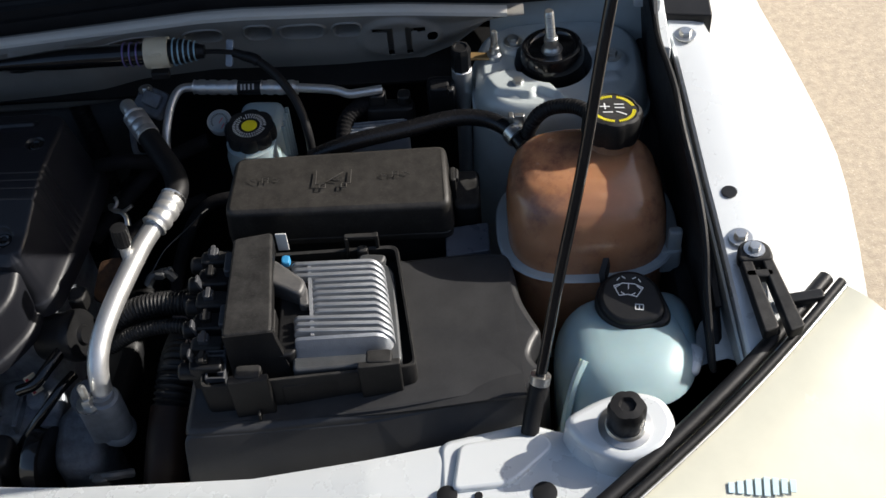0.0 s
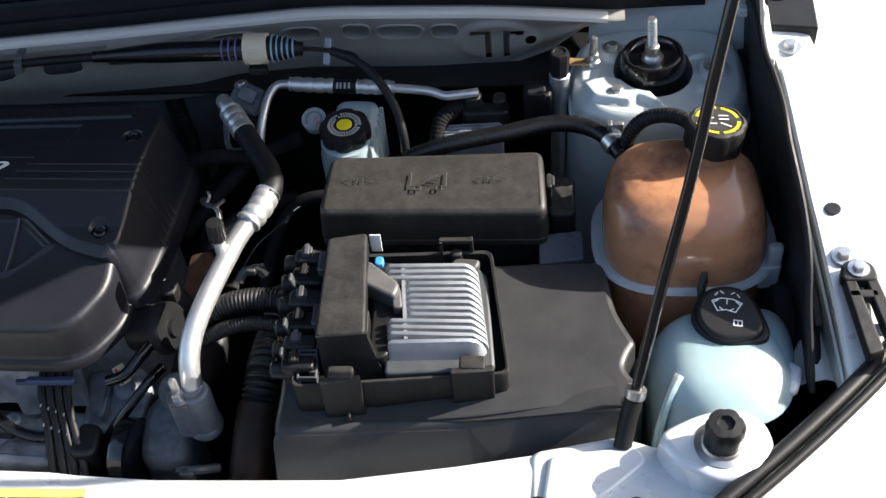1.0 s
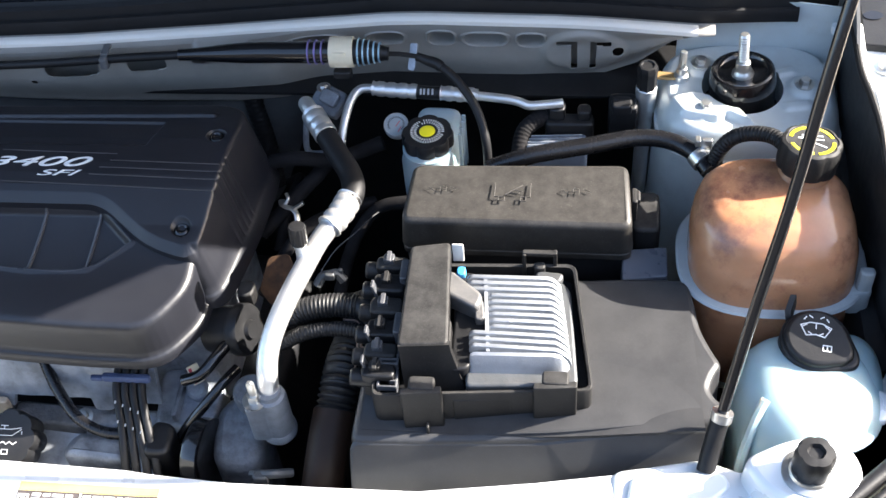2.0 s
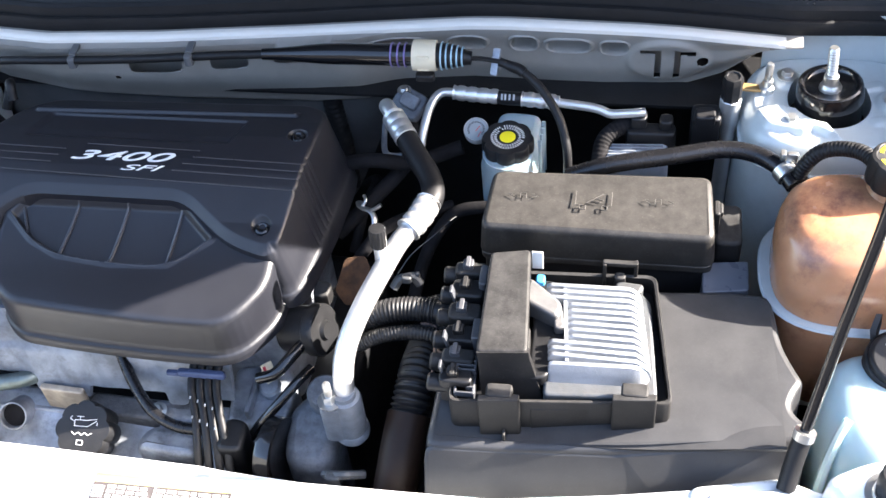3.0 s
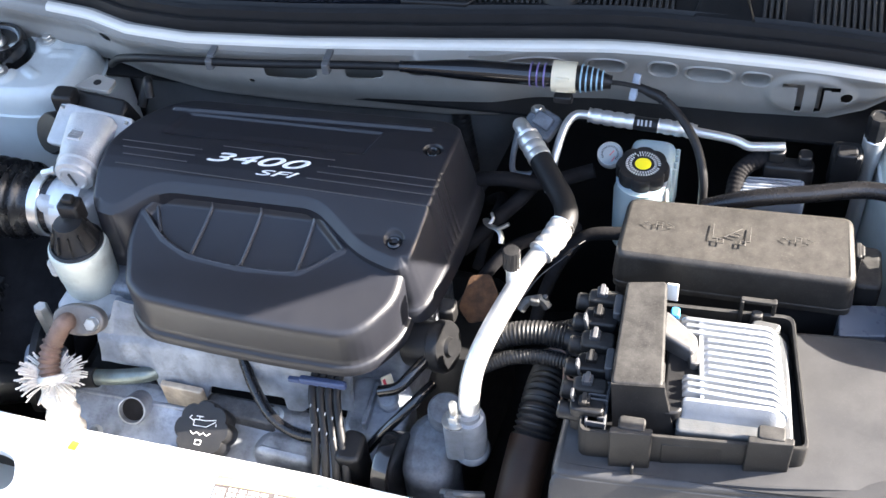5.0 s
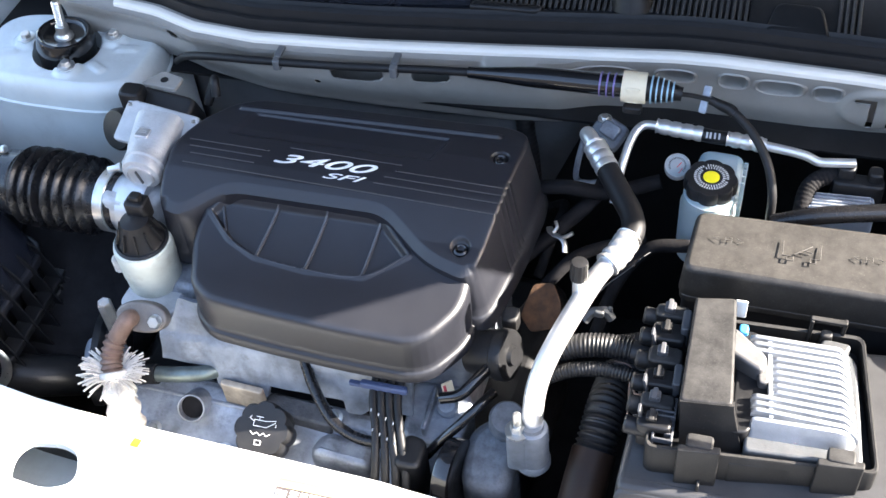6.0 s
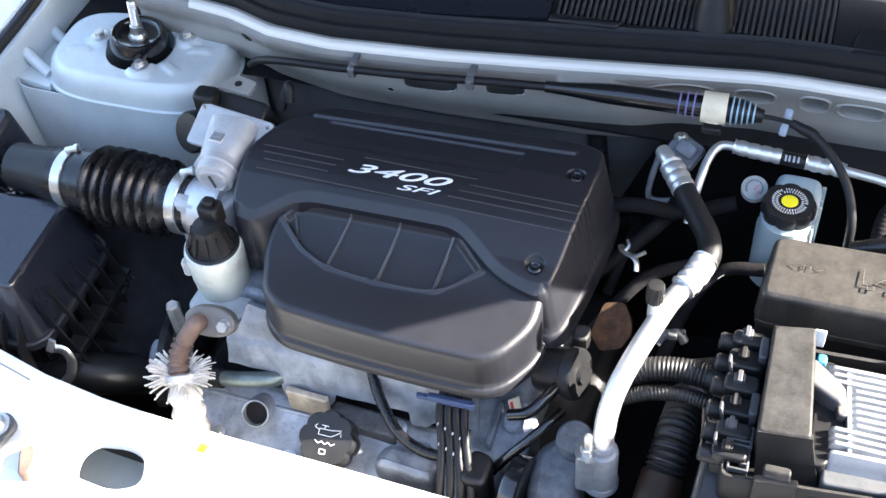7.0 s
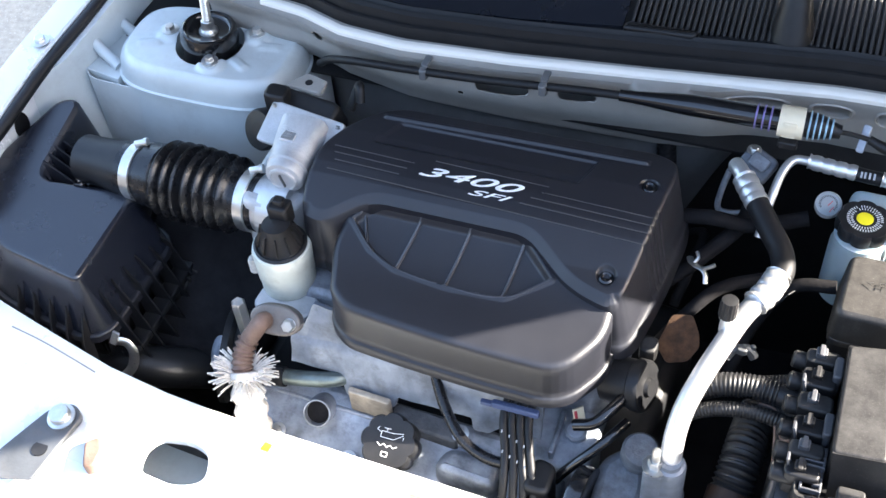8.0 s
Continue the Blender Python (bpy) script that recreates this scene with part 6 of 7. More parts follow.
part("boot", tube([(-0.035, 0.979, 1.019), (0.0, 0.980, 1.020), (0.06, 0.982, 1.021), (0.12, 0.983, 1.021), (0.145, 0.984, 1.021)], 0.0125, 14, 8, lambda s: 0.55 + 0.45 * smooth01(0, 0.09, s)), GLOSS, cable)
part("collar", merge(tube([(0.145, 0.984, 1.021), (0.158, 0.984, 1.021), (0.172, 0.9845, 1.021)], 0.0180, 20), block(0.158, 0.970, 1.022, 0.016, 0.006, 0.020, 0.002)), CREAM, cable, "cream plastic collar")
part("boot", tube([(0.171, 0.9845, 1.021), (0.19, 0.985, 1.020), (0.212, 0.985, 1.018)], 0.0145, 14, 8, lambda s: 1 - 0.45 * smooth01(0.012, 0.042, s)), BLACK, cable)
for i, x in enumerate((0.120, 0.128, 0.136)):
    part("coil", tube([(x, 0.9835 + 0.0138 * math.cos(a), 1.021 + 0.0138 * math.sin(a)) for a in (2 * math.pi * k / 12 for k in range(13))], 0.0010, 6, 3), mat("violet_wire", (0.25, 0.2, 0.45), 0.4, 0.5) if i == 0 else bpy.data.materials["violet_wire"], cable)
for i, x in enumerate((0.178, 0.184, 0.190, 0.196, 0.202)):
    r = 0.0156 - 0.0012 * i
    part("coil", tube([(x, 0.985 + r * math.cos(a), 1.020 + r * math.sin(a)) for a in (2 * math.pi * k / 12 for k in range(13))], 0.0011, 6, 3), mat("pale_blue_wire", (0.35, 0.55, 0.68), 0.4, 0.4) if i == 0 else bpy.data.materials["pale_blue_wire"], cable)
part("inner_cable", tube([(0.21, 0.985, 1.018), (0.225, 0.988, 1.015), (0.245, 0.990, 1.010)], 0.0028, 8), BLACK, cable)
part("outer_cable", tube([(0.243, 0.990, 1.010), (0.266, 0.985, 1.004), (0.292, 0.968, 0.992), (0.315, 0.942, 0.972), (0.326, 0.918, 0.945), (0.328, 0.905, 0.90)], 0.0052, 12), RUBBER, cable)
part("cable_sleeve", tube([(0.243, 0.990, 1.010), (0.254, 0.9875, 1.007), (0.266, 0.985, 1.004), (0.272, 0.982, 1.0015)], 0.0066, 12, 8, lambda s: 0.7 + 0.3 * smooth01(0.0, 0.02, s)), BLACK, cable, "black cable sleeve")
part("collar_clip", block(0.159, 0.970, 1.002, 0.022, 0.012, 0.008, 0.002), BLACK, cable, "black clip under the collar")
for x, z in ((-0.275, 1.004), (-0.125, 1.014)):
    part("cable_clip", merge(block(x, 0.972, z, 0.010, 0.0135, 0.0135, 0.002), block(x, 0.985, z + 0.007, 0.009, 0.02, 0.003, 0.001)), DULL_PANEL, cable)
part("adjuster_tab", slab([(-0.0045, -0.017), (0.0045, -0.017), (0.0045, 0.015), (-0.0045, 0.015)], 0, 0.004, 0.003, 0.001, m=pose(0.238, 0.998, 1.004, 50, 0, -10)), ALU_DIRTY, cable, "toothed grey adjuster tab")

# ---- prop rod ----
prop = thing("prop_rod", (0.565, 0.54, 0.88), "glossy black bonnet prop rod in a rubber holder", "prop rod")
RD = Vector((0.212, 0.48, 1.0))
R0 = Vector((0.573, 0.566, 0.935))
part("rod", tube([R0 - RD * 0.02, R0, R0 + RD * 0.10 + Vector((0.000, 0.0, 0.0)), R0 + RD * 0.2 + Vector((0.002, 0, 0)), R0 + RD * 0.32, R0 + RD * 0.62], 0.0056, 12), GLOSS, prop)
part("ring", tube([R0 - RD * 0.004, R0 + RD * 0.0, R0 + RD * 0.004], 0.0104, 14), STEEL, prop, "plated ring")
part("holder", tube([(0.5605, 0.532, 0.890), (0.566, 0.550, 0.910), (0.5735, 0.569, 0.936)], 0.0090, 12), RUBBER, prop, "black rubber holder")

# ---- headlamp corner ----
stop = thing("bonnet_stop", (0.651, 0.518, 0.90), "black rubber bonnet stop on a painted bracket", "bonnet stop")
part("bracket", slab([(0.590, 0.530), (0.630, 0.552), (0.662, 0.560), (0.692, 0.550), (0.702, 0.522), (0.690, 0.490), (0.640, 0.478), (0.605, 0.500)], 0.84, 0.921, 0.012, 0.008, 0.006), PAINT, stop)
part("washer", lathe([(0.026, 0.921), (0.026, 0.9225), (0.020, 0.924), (0.0185, 0.927)], 30, pose(0.651, 0.517, 0)), STEEL, stop)
part("knob", lathe([(0.0165, 0.922), (0.0165, 0.934), (0.0178, 0.937), (0.0178, 0.952), (0.0155, 0.958), (0.008, 0.959), (0.006, 0.955), (0.001, 0.955)], 48, pose(0.651, 0.517, 0), 0.10, 6, 0.7), RUBBER, stop, "worn black rubber knob")
arm = thing("corner_panel", (0.60, 0.50, 0.84), "silver-white painted corner panel with round holes", "panel")
part("panel", slab([(0.470, 0.528), (0.560, 0.548), (0.600, 0.535), (0.700, 0.515), (0.745, 0.560), (0.775, 0.61), (0.735, 0.60), (0.66, 0.44), (0.47, 0.44)], 0.80, lambda x, y: 0.888 + 0.01 * math.sin(40 * x) * 0.3, 0.01, 0.006), PAINT, arm)
part("raised_pad", slab([(0.482, 0.47), (0.540, 0.475), (0.585, 0.515), (0.575, 0.532), (0.490, 0.522)], 0.88, 0.8945, 0.01, 0.004), PAINT, arm)
for x, y, r in ((0.478, 0.468, 0.010), (0.508, 0.466, 0.004), (0.571, 0.466, 0.012)):
    part("hole", lathe([(r, 0.884), (r, 0.8912), (r * 0.95, 0.8914), (0.0005, 0.8914)], 22, pose(x, y, 0)), BLACK, arm, "dark hole")
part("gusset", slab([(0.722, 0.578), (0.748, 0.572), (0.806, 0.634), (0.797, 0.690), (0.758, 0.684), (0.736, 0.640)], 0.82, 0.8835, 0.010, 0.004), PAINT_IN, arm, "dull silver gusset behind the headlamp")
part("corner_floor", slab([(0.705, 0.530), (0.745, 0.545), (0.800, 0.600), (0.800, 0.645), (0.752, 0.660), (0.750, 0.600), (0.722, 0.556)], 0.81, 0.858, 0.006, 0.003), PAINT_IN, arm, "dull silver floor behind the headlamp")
part("wing_tab", slab([(0.71, 0.60), (0.735, 0.592), (0.748, 0.625), (0.722, 0.640)], 0.84, 0.893, 0.006, 0.004), PAINT, arm)

lamp = thing("headlamp", (0.78, 0.52, 0.75), "hazed headlamp with a black rubber edge", "headlamp")


def lens_point(u, v):
    e = Vector((0.892, 0.672, 0.926)).lerp(Vector((0.615, 0.410, 0.915)), u)
    e.x += 0.012 * math.sin(math.pi * u)
    out = Vector((0.70, -0.62, -0.10)).normalized()
    d = 0.30 * v * (0.45 + 0.55 * math.sin(math.pi * min(1, u * 0.55 + 0.12)))
    return (min(0.930, e.x + out.x * d), e.y + out.y * d, e.z + 0.010 * math.sin(min(1, v * 5) * math.pi / 2) - 0.30 * d - 1.0 * d * d)


part("lens", sheet(40, 24, lens_point, None, 0.004), LENS, lamp)
part("edge_seal", tube([tuple(Vector(lens_point(i / 12, 0)) + Vector((-0.002, 0.002, 0.003))) for i in range(13)], 0.0048, 10, 5), RUBBER, lamp, "black rubber edge")
part("edge_seal", tube([tuple(Vector(lens_point(i / 12, 0)) + Vector((-0.014, 0.014, -0.006))) for i in range(13)], 0.0085, 10, 5), BLACK, lamp, "black plastic housing edge")
REFLECTOR = mat("pale_blue_reflector", (0.46, 0.60, 0.66), 0.35)
for i in range(8):
    x, y = 0.742 + 0.0085 * i, 0.452 + 0.0008 * i
    part("reflector_bar", block(x, y, 0.9085 - 0.20 * (x - 0.755) + 0.0004, 0.0062, 0.018 - 0.002 * abs(i - 4), 0.0010, 0.0003, pose(0, 0, 0, 17, 14, 0)), REFLECTOR, lamp, "pale blue reflector bar")
part("bright_trim", tube([tuple(Vector(lens_point(i / 12, 0)) + Vector((0.003, -0.003, 0.006))) for i in range(13)], 0.0016, 8, 5), STEEL, lamp, "thin bright edge trim")
stay = thing("lamp_stay", (0.80, 0.66, 0.93), "black plastic stay bolted between wing and headlamp", "stay")
for x0, x1 in ((0.787, 0.801), (0.808, 0.826)):
    part("leg", slab([(x0, 0.700), (x0 + 0.011, 0.702), (x1 + 0.010, 0.606), (x1 - 0.006, 0.600)], 0.935, 0.948, 0.003, 0.002), PLASTIC, stay)
part("head", slab([(0.784, 0.690), (0.822, 0.690), (0.820, 0.712), (0.805, 0.720), (0.788, 0.714)], 0.938, 0.950, 0.008, 0.003), PLASTIC, stay)
part("bridge", block(0.804, 0.675, 0.943, 0.030, 0.010, 0.010, 0.002), PLASTIC, stay)
bolt(stay, (0.803, 0.704, 0.950), 0.0065, 0.007)
part("foot", block(0.842, 0.652, 0.932, 0.05, 0.012, 0.008, 0.002, pose(0, 0, 0, 0, 0, 8)), BLACK, stay)

# ---- intake hose, throttle body ----
intake = thing("intake_hose", (-0.53, 0.80, 0.86), "black ribbed rubber intake hose with bright clamps", "intake hose")
IA = Vector((-0.720, 0.818, 0.893))
IB = Vector((-0.405, 0.795, 0.912))
IM = up_to(IA, IB - IA)
prof = [(0.031, 0.026), (0.032, 0.06), (0.0355, 0.085), (0.0355, 0.10)]
part("neck", lathe(prof, 36, IM), BLACK, intake)
prof = [(0.036, 0.095), (0.036, 0.125), (0.041, 0.128), (0.0425, 0.150)]
for i in range(7):
    z = 0.153 + 0.0160 * i
    r = 0.0515 - 0.0008 * abs(i - 2)
    prof += [(0.0400, z), (0.0425, z + 0.0025), (r - 0.0016, z + 0.0050), (r, z + 0.0075), (r - 0.0016, z + 0.0100), (0.0425, z + 0.0125), (0.0400, z + 0.015)]
prof += [(0.038, 0.268), (0.038, 0.298)]
part("bellows", lathe(prof, 44, IM), SHINY_RUBBER, intake)
for z, r in ((0.105, 0.0365), (0.274, 0.0385)):
    cl = part("clamp", lathe([(r, z), (r + 0.0016, z + 0.001), (r + 0.0016, z + 0.014), (r, z + 0.015)], 44, IM), STEEL, intake, "bright worm-drive clamp")
    p = IM @ Vector((0.0, r + 0.003, z + 0.0075))
    part("screw", merge(lathe([(0.0042, -0.008), (0.0046, -0.007), (0.0046, 0.004), (0.006, 0.005), (0.006, 0.009), (0.004, 0.010)], 12, up_to(tuple(IA + (IB - IA).normalized() * (z + 0.0075) + Vector((0.006, 0.012, r + 0.004))), (1, 0.3, 0.2)))), STEEL, cl)

throttle = thing("intake_throttle", (-0.40, 0.81, 0.86), "cast aluminium throttle body with an idle motor", "throttle body")
part("barrel", lathe([(0.0375, 0.28), (0.0375, 0.306), (0.043, 0.309), (0.043, 0.345)], 36, IM), ALU, throttle)
part("housing", slab([(-0.440, 0.765), (-0.375, 0.760), (-0.352, 0.80), (-0.352, 0.865), (-0.440, 0.875)], 0.84, 0.945, 0.012, 0.008), CAST, throttle)
PM = pose(-0.394, 0.861, 0.976, 28, 0, -8)
part("plate", slab([(-0.052, -0.026), (0.052, -0.024), (0.052, 0.026), (-0.050, 0.028)], -0.004, 0.004, 0.006, 0.002, m=PM), CAST, throttle, "square cast plate")
MA, MB = Vector((-0.388, 0.866, 0.974)), Vector((-0.386, 0.782, 0.969))
mt = up_to(MA, MB - MA)
sections = []
for r, z, sq in ((0.0300, 0.0, 4.0), (0.0290, 0.012, 4.0), (0.0275, 0.030, 3.4), (0.0262, 0.046, 2.8), (0.0255, 0.052, 2.3), (0.0262, 0.054, 2.0), (0.0262, 0.062, 2.0), (0.0240, 0.064, 2.0), (0.0240, 0.072, 2.0), (0.0225, 0.075, 2.0), (0.0180, 0.0765, 2.0), (0.0175, 0.079, 2.0), (0.0150, 0.080, 2.0), (0.0140, 0.0785, 2.0), (0.0020, 0.0785, 2.0)):
    sections.append([mt @ Vector((r * (abs(math.cos(a)) ** sq + abs(math.sin(a)) ** sq) ** (-1 / sq) * math.cos(a), r * (abs(math.cos(a)) ** sq + abs(math.sin(a)) ** sq) ** (-1 / sq) * math.sin(a), z)) for a in (2 * math.pi * (k + 0.5) / 48 for k in range(48))])
motor = part("motor", loft(sections), CAST, throttle, "cast alloy idle motor housing")
part("slot", block(0, 0, 0, 0.0022, 0.020, 0.003, 0.0006, mt @ pose(0, 0, 0.0795, 0, 0, 12)), DARK_STEEL, motor, "screwdriver slot")
part("rating_plate", block(0, 0, 0, 0.017, 0.030, 0.003, 0.001, pose(-0.392, 0.838, 0.9985, -3, 0, -3)), ALU, motor, "stamped rating plate")
bars([((-0.005, 0.009 - 0.0042 * k), (0.005 - 0.002 * (k % 2), 0.009 - 0.0042 * k)) for k in range(5)], 0.0013, pose(-0.392, 0.838, 1.0002, -3, 0, -3), GREY_INK, motor, "stamped_print", 0.0003)
for dx in (-0.0225, 0.0215):
    part("web", loft([[MA + Vector((dx + q, 0.004, 0.020)), MA + Vector((dx * 0.86 + q, -0.044, 0.014)), MA + Vector((dx * 0.86 + q, -0.044, 0.0)), MA + Vector((dx + q, 0.004, 0.0))] for q in (-0.0025, 0.0025)]), CAST, motor, "cast stiffening web")
for dx, dy in ((-0.045, 0.02), (0.045, 0.018), (0.045, -0.018)):
    p = PM @ Vector((dx, dy, 0.004))
    bolt(throttle, tuple(p), 0.003, 0.003, (0, 0.3, 1), washer=False)
tps = thing("throttle_plug", (-0.40, 0.90, 0.93), "black electrical plug behind the throttle body", "plug")
part("plug_body", merge(block(-0.405, 0.905, 0.965, 0.09, 0.035, 0.04, 0.005, pose(0, 0, 0, 20, 0, -8)), block(-0.44, 0.90, 0.985, 0.03, 0.025, 0.03, 0.004)), BLACK, tps)
part("round_cap", lathe([(0.024, -0.02), (0.0265, -0.016), (0.0265, 0.012), (0.024, 0.016), (0.010, 0.017)], 30, up_to((-0.452, 0.880, 0.950), (-0.35, -0.75, 0.45))), BLACK, tps)
part("hook", tube([(-0.36, 0.93, 0.96), (-0.352, 0.945, 0.985), (-0.345, 0.935, 0.995), (-0.342, 0.925, 0.98)], 0.006, 10), RUBBER, tps)

# ---- exhaust gas valve with its pipe ----
egr = thing("egr_valve", (-0.372, 0.735, 0.84), "grey canister exhaust gas valve with a black ribbed cap", "valve")
EM = pose(-0.374, 0.735, 0.0, 0, 0, 0)
part("canister", lathe([(0.030, 0.848), (0.033, 0.852), (0.0335, 0.870), (0.0345, 0.874), (0.0350, 0.905), (0.0355, 0.912), (0.034, 0.918), (0.031, 0.919)], 40, EM), EGR_BODY, egr)
part("cap", lathe([(0.0315, 0.916), (0.0320, 0.921), (0.0295, 0.9225), (0.0270, 0.921), (0.0255, 0.923), (0.0185, 0.947), (0.0165, 0.954), (0.004, 0.956)], 36, EM), BLACK, egr)
for i in range(10):
    a = 2 * math.pi * i / 10
    part("cap_rib", block(0.0, 0.0, 0.0, 0.024, 0.0020, 0.007, 0.0006, pose(-0.374 + 0.0222 * math.cos(a), 0.735 + 0.0222 * math.sin(a), 0.9350, 0, 0, 0) @ pose(0, 0, 0, 0, 0, math.degrees(a)) @ pose(0, 0, 0, 0, 72, 0)), BLACK, egr)
part("plug", merge(slab([(-0.387, 0.740), (-0.361, 0.740), (-0.361, 0.762), (-0.387, 0.762)], 0.945, 0.972, 0.003, 0.003), block(-0.374, 0.752, 0.975, 0.014, 0.012, 0.008, 0.002)), BLACK, egr)
part("side_tag", block(-0.413, 0.728, 0.878, 0.012, 0.014, 0.022, 0.003), FIBRE, egr, "dirty white tag")
part("base_flange", merge(slab([(-0.405, 0.690), (-0.345, 0.676), (-0.322, 0.705), (-0.345, 0.745), (-0.40, 0.75)], 0.826, 0.850, 0.010, 0.004), slab([(-0.398, 0.676), (-0.352, 0.676), (-0.345, 0.700), (-0.395, 0.71)], 0.822, 0.846, 0.010, 0.005)), CAST, egr, "grimy cast flange with bolts")
bolt(egr, (-0.318, 0.702, 0.842), 0.0085, 0.012, (0.7, -0.5, 0.5))
part("stud", lathe([(0.009, 0.80), (0.009, 0.855), (0.007, 0.858)], 6, pose(-0.418, 0.682, 0)), STEEL, egr)
FM = up_to((-0.364, 0.679, 0.849), (0.05, -0.74, 0.66))
part("oval_flange", slab([(0.032 * math.copysign(abs(math.cos(q)) ** 0.8, math.cos(q)), 0.0185 * math.sin(q)) for q in (2 * math.pi * k / 32 for k in range(32))], 0.0, 0.013, 0, 0.003, m=FM), mat("bronzed_cast_flange", (0.19, 0.165, 0.145), 0.45, 0.5, 0.25, 40, 0.2, stain=0.5), egr, "bronze-stained oval flange")
bolt(egr, tuple(FM @ Vector((0.019, -0.002, 0.013))), 0.008, 0.009, (0.05, -0.78, 0.60), washer=False)
epipe = thing("egr_pipe", (-0.385, 0.63, 0.76), "rusty corrugated exhaust pipe with frayed white insulation", "pipe")
part("tube", tube([FM @ Vector((-0.012, -0.002, 0.008)), FM @ Vector((-0.014, -0.004, 0.020)), (-0.391, 0.648, 0.838)], 0.0108, 16), RUST, epipe)
part("bellows", corrugated([(-0.393, 0.652, 0.835), (-0.394, 0.641, 0.830), (-0.394, 0.628, 0.819), (-0.388, 0.614, 0.806)], 0.0138, 0.0068, 0.24, 18), RUST, epipe)
random.seed(11)
bits = []
for i in range(170):
    a = random.gauss(0.25, 0.75) + (math.pi if i % 2 else 0)
    sp = random.uniform(0.35, 1.0)
    d = Vector((math.cos(a) * sp, math.sin(a) * sp * 0.7, random.uniform(-0.25, 0.5))).normalized()
    ln = random.uniform(0.012, 0.032)
    s = Vector((-0.387, 0.617, 0.812)) + Vector((math.cos(a), math.sin(a), 0)) * 0.012
    bits.append(tube([s, s + d * ln * 0.6 + Vector((0, 0, 0.002)), s + d * ln], random.uniform(0.0006, 0.0014), 5, 2))
part("frayed_tuft", merge(*bits), FIBRE, epipe, "frayed white fibre ends")
part("insulation", tube([(-0.387, 0.620, 0.812), (-0.378, 0.600, 0.790), (-0.366, 0.580, 0.755), (-0.36, 0.57, 0.70)], 0.019, 14, 8, lambda s: 1 + 0.12 * math.sin(s * 300)), FIBRE, epipe, "white fibre sleeve")

# ---- on the rocker cover ----
ocap = thing("oil_filler_cap", (-0.192, 0.60, 0.765), "black oil filler cap with white oil can symbol", "oil cap")
OM = up_to((-0.200, 0.605, 0.764), (0.0, -0.42, 0.9))
oc = part("cap", lathe([(0.0315, -0.012), (0.0325, 0.0), (0.0325, 0.016), (0.0305, 0.020), (0.0, 0.0205)][:-1] + [(0.001, 0.0205)], 64, OM, 0.12, 8, 0.7), BLACK, ocap)
lx = OM.to_3x3().inverted() @ Vector((1, 0, 0))
OS = OM @ pose(0, 0, 0.0207, 0, 0, math.degrees(math.atan2(lx.y, lx.x)))
bars([((-0.010, 0.010), (-0.010, 0.003)), ((-0.010, 0.003), (0.006, 0.003)), ((-0.010, 0.010), (0.004, 0.010)), ((0.004, 0.010), (0.016, 0.012)), ((0.006, 0.003), (0.016, 0.010)), ((-0.010, 0.008), (-0.016, 0.011)), ((-0.016, 0.011), (-0.014, 0.014)), ((-0.004, 0.010), (-0.004, 0.014)), ((-0.008, 0.014), (0.000, 0.014)), ((0.017, 0.008), (0.017, 0.005)),
      ((-0.012, -0.004), (-0.008, -0.007)), ((-0.008, -0.007), (-0.004, -0.004)), ((-0.004, -0.004), (0.0, -0.007)), ((0.0, -0.007), (0.004, -0.004)), ((0.004, -0.004), (0.008, -0.007)), ((0.008, -0.007), (0.012, -0.004)),
      ((-0.004, -0.013), (0.003, -0.013)), ((-0.004, -0.018), (0.003, -0.018)), ((-0.004, -0.013), (-0.004, -0.018)), ((0.003, -0.013), (0.003, -0.018))], 0.00065, OS, WHITE_INK, oc, "printed_symbol", 0.0004)
BM = up_to((-0.306, 0.630, 0.748), (0.12, -0.72, 0.68))
part("boss", lathe([(0.0175, -0.03), (0.0175, 0.010), (0.0168, 0.013), (0.0152, 0.0132), (0.0147, 0.011), (0.0145, -0.012)], 30, BM), ALU_DIRTY, engine, "hollow cast boss")
part("boss_bore", lathe([(0.0146, -0.02), (0.0146, 0.003), (0.001, 0.003)], 24, BM), DEEP, engine)
part("casting_ridge", slab([(-0.152, 0.596), (-0.070, 0.588), (-0.070, 0.626), (-0.140, 0.634)], 0.70, 0.750, 0.016, 0.012), ALU_DIRTY, engine)
part("bright_plate", slab([(-0.272, 0.646), (-0.217, 0.643), (-0.217, 0.652), (-0.272, 0.655)], 0.745, 0.782, 0.003, 0.002), mat("stained_tan_alloy", (0.40, 0.33, 0.25), 0.5, 0.4, 0.3, 40, 0.2, stain=0.5), engine, "tan-stained machined face")
vent = thing("breather_hose", (-0.33, 0.65, 0.77), "black breather hose with a grey metal elbow", "hose")
part("rubber", tube([(-0.40, 0.640, 0.765), (-0.375, 0.643, 0.776), (-0.352, 0.645, 0.780)], 0.0125, 14), RUBBER, vent)
part("elbow", tube([(-0.354, 0.645, 0.780), (-0.325, 0.648, 0.783), (-0.295, 0.655, 0.785), (-0.280, 0.668, 0.780)], 0.0098, 14), mat("tarnished_green_steel", (0.15, 0.18, 0.17), 0.35, 0.7, 0.3, 40, 0.1, stain=0.4), vent)
lead = thing("coolant_bypass_hose", (-0.12, 0.64, 0.79), "thin black hose curving down from under the engine cover", "hose")
part("rubber", tube([(-0.178, 0.690, 0.845), (-0.168, 0.676, 0.825), (-0.148, 0.648, 0.806), (-0.118, 0.618, 0.796), (-0.085, 0.604, 0.792), (-0.055, 0.604, 0.79)], 0.0066, 12), SHINY_RUBBER, lead)
wires = thing("spark_plug_leads", (-0.05, 0.62, 0.78), "four black spark plug leads in a blue-grey comb", "ignition leads")
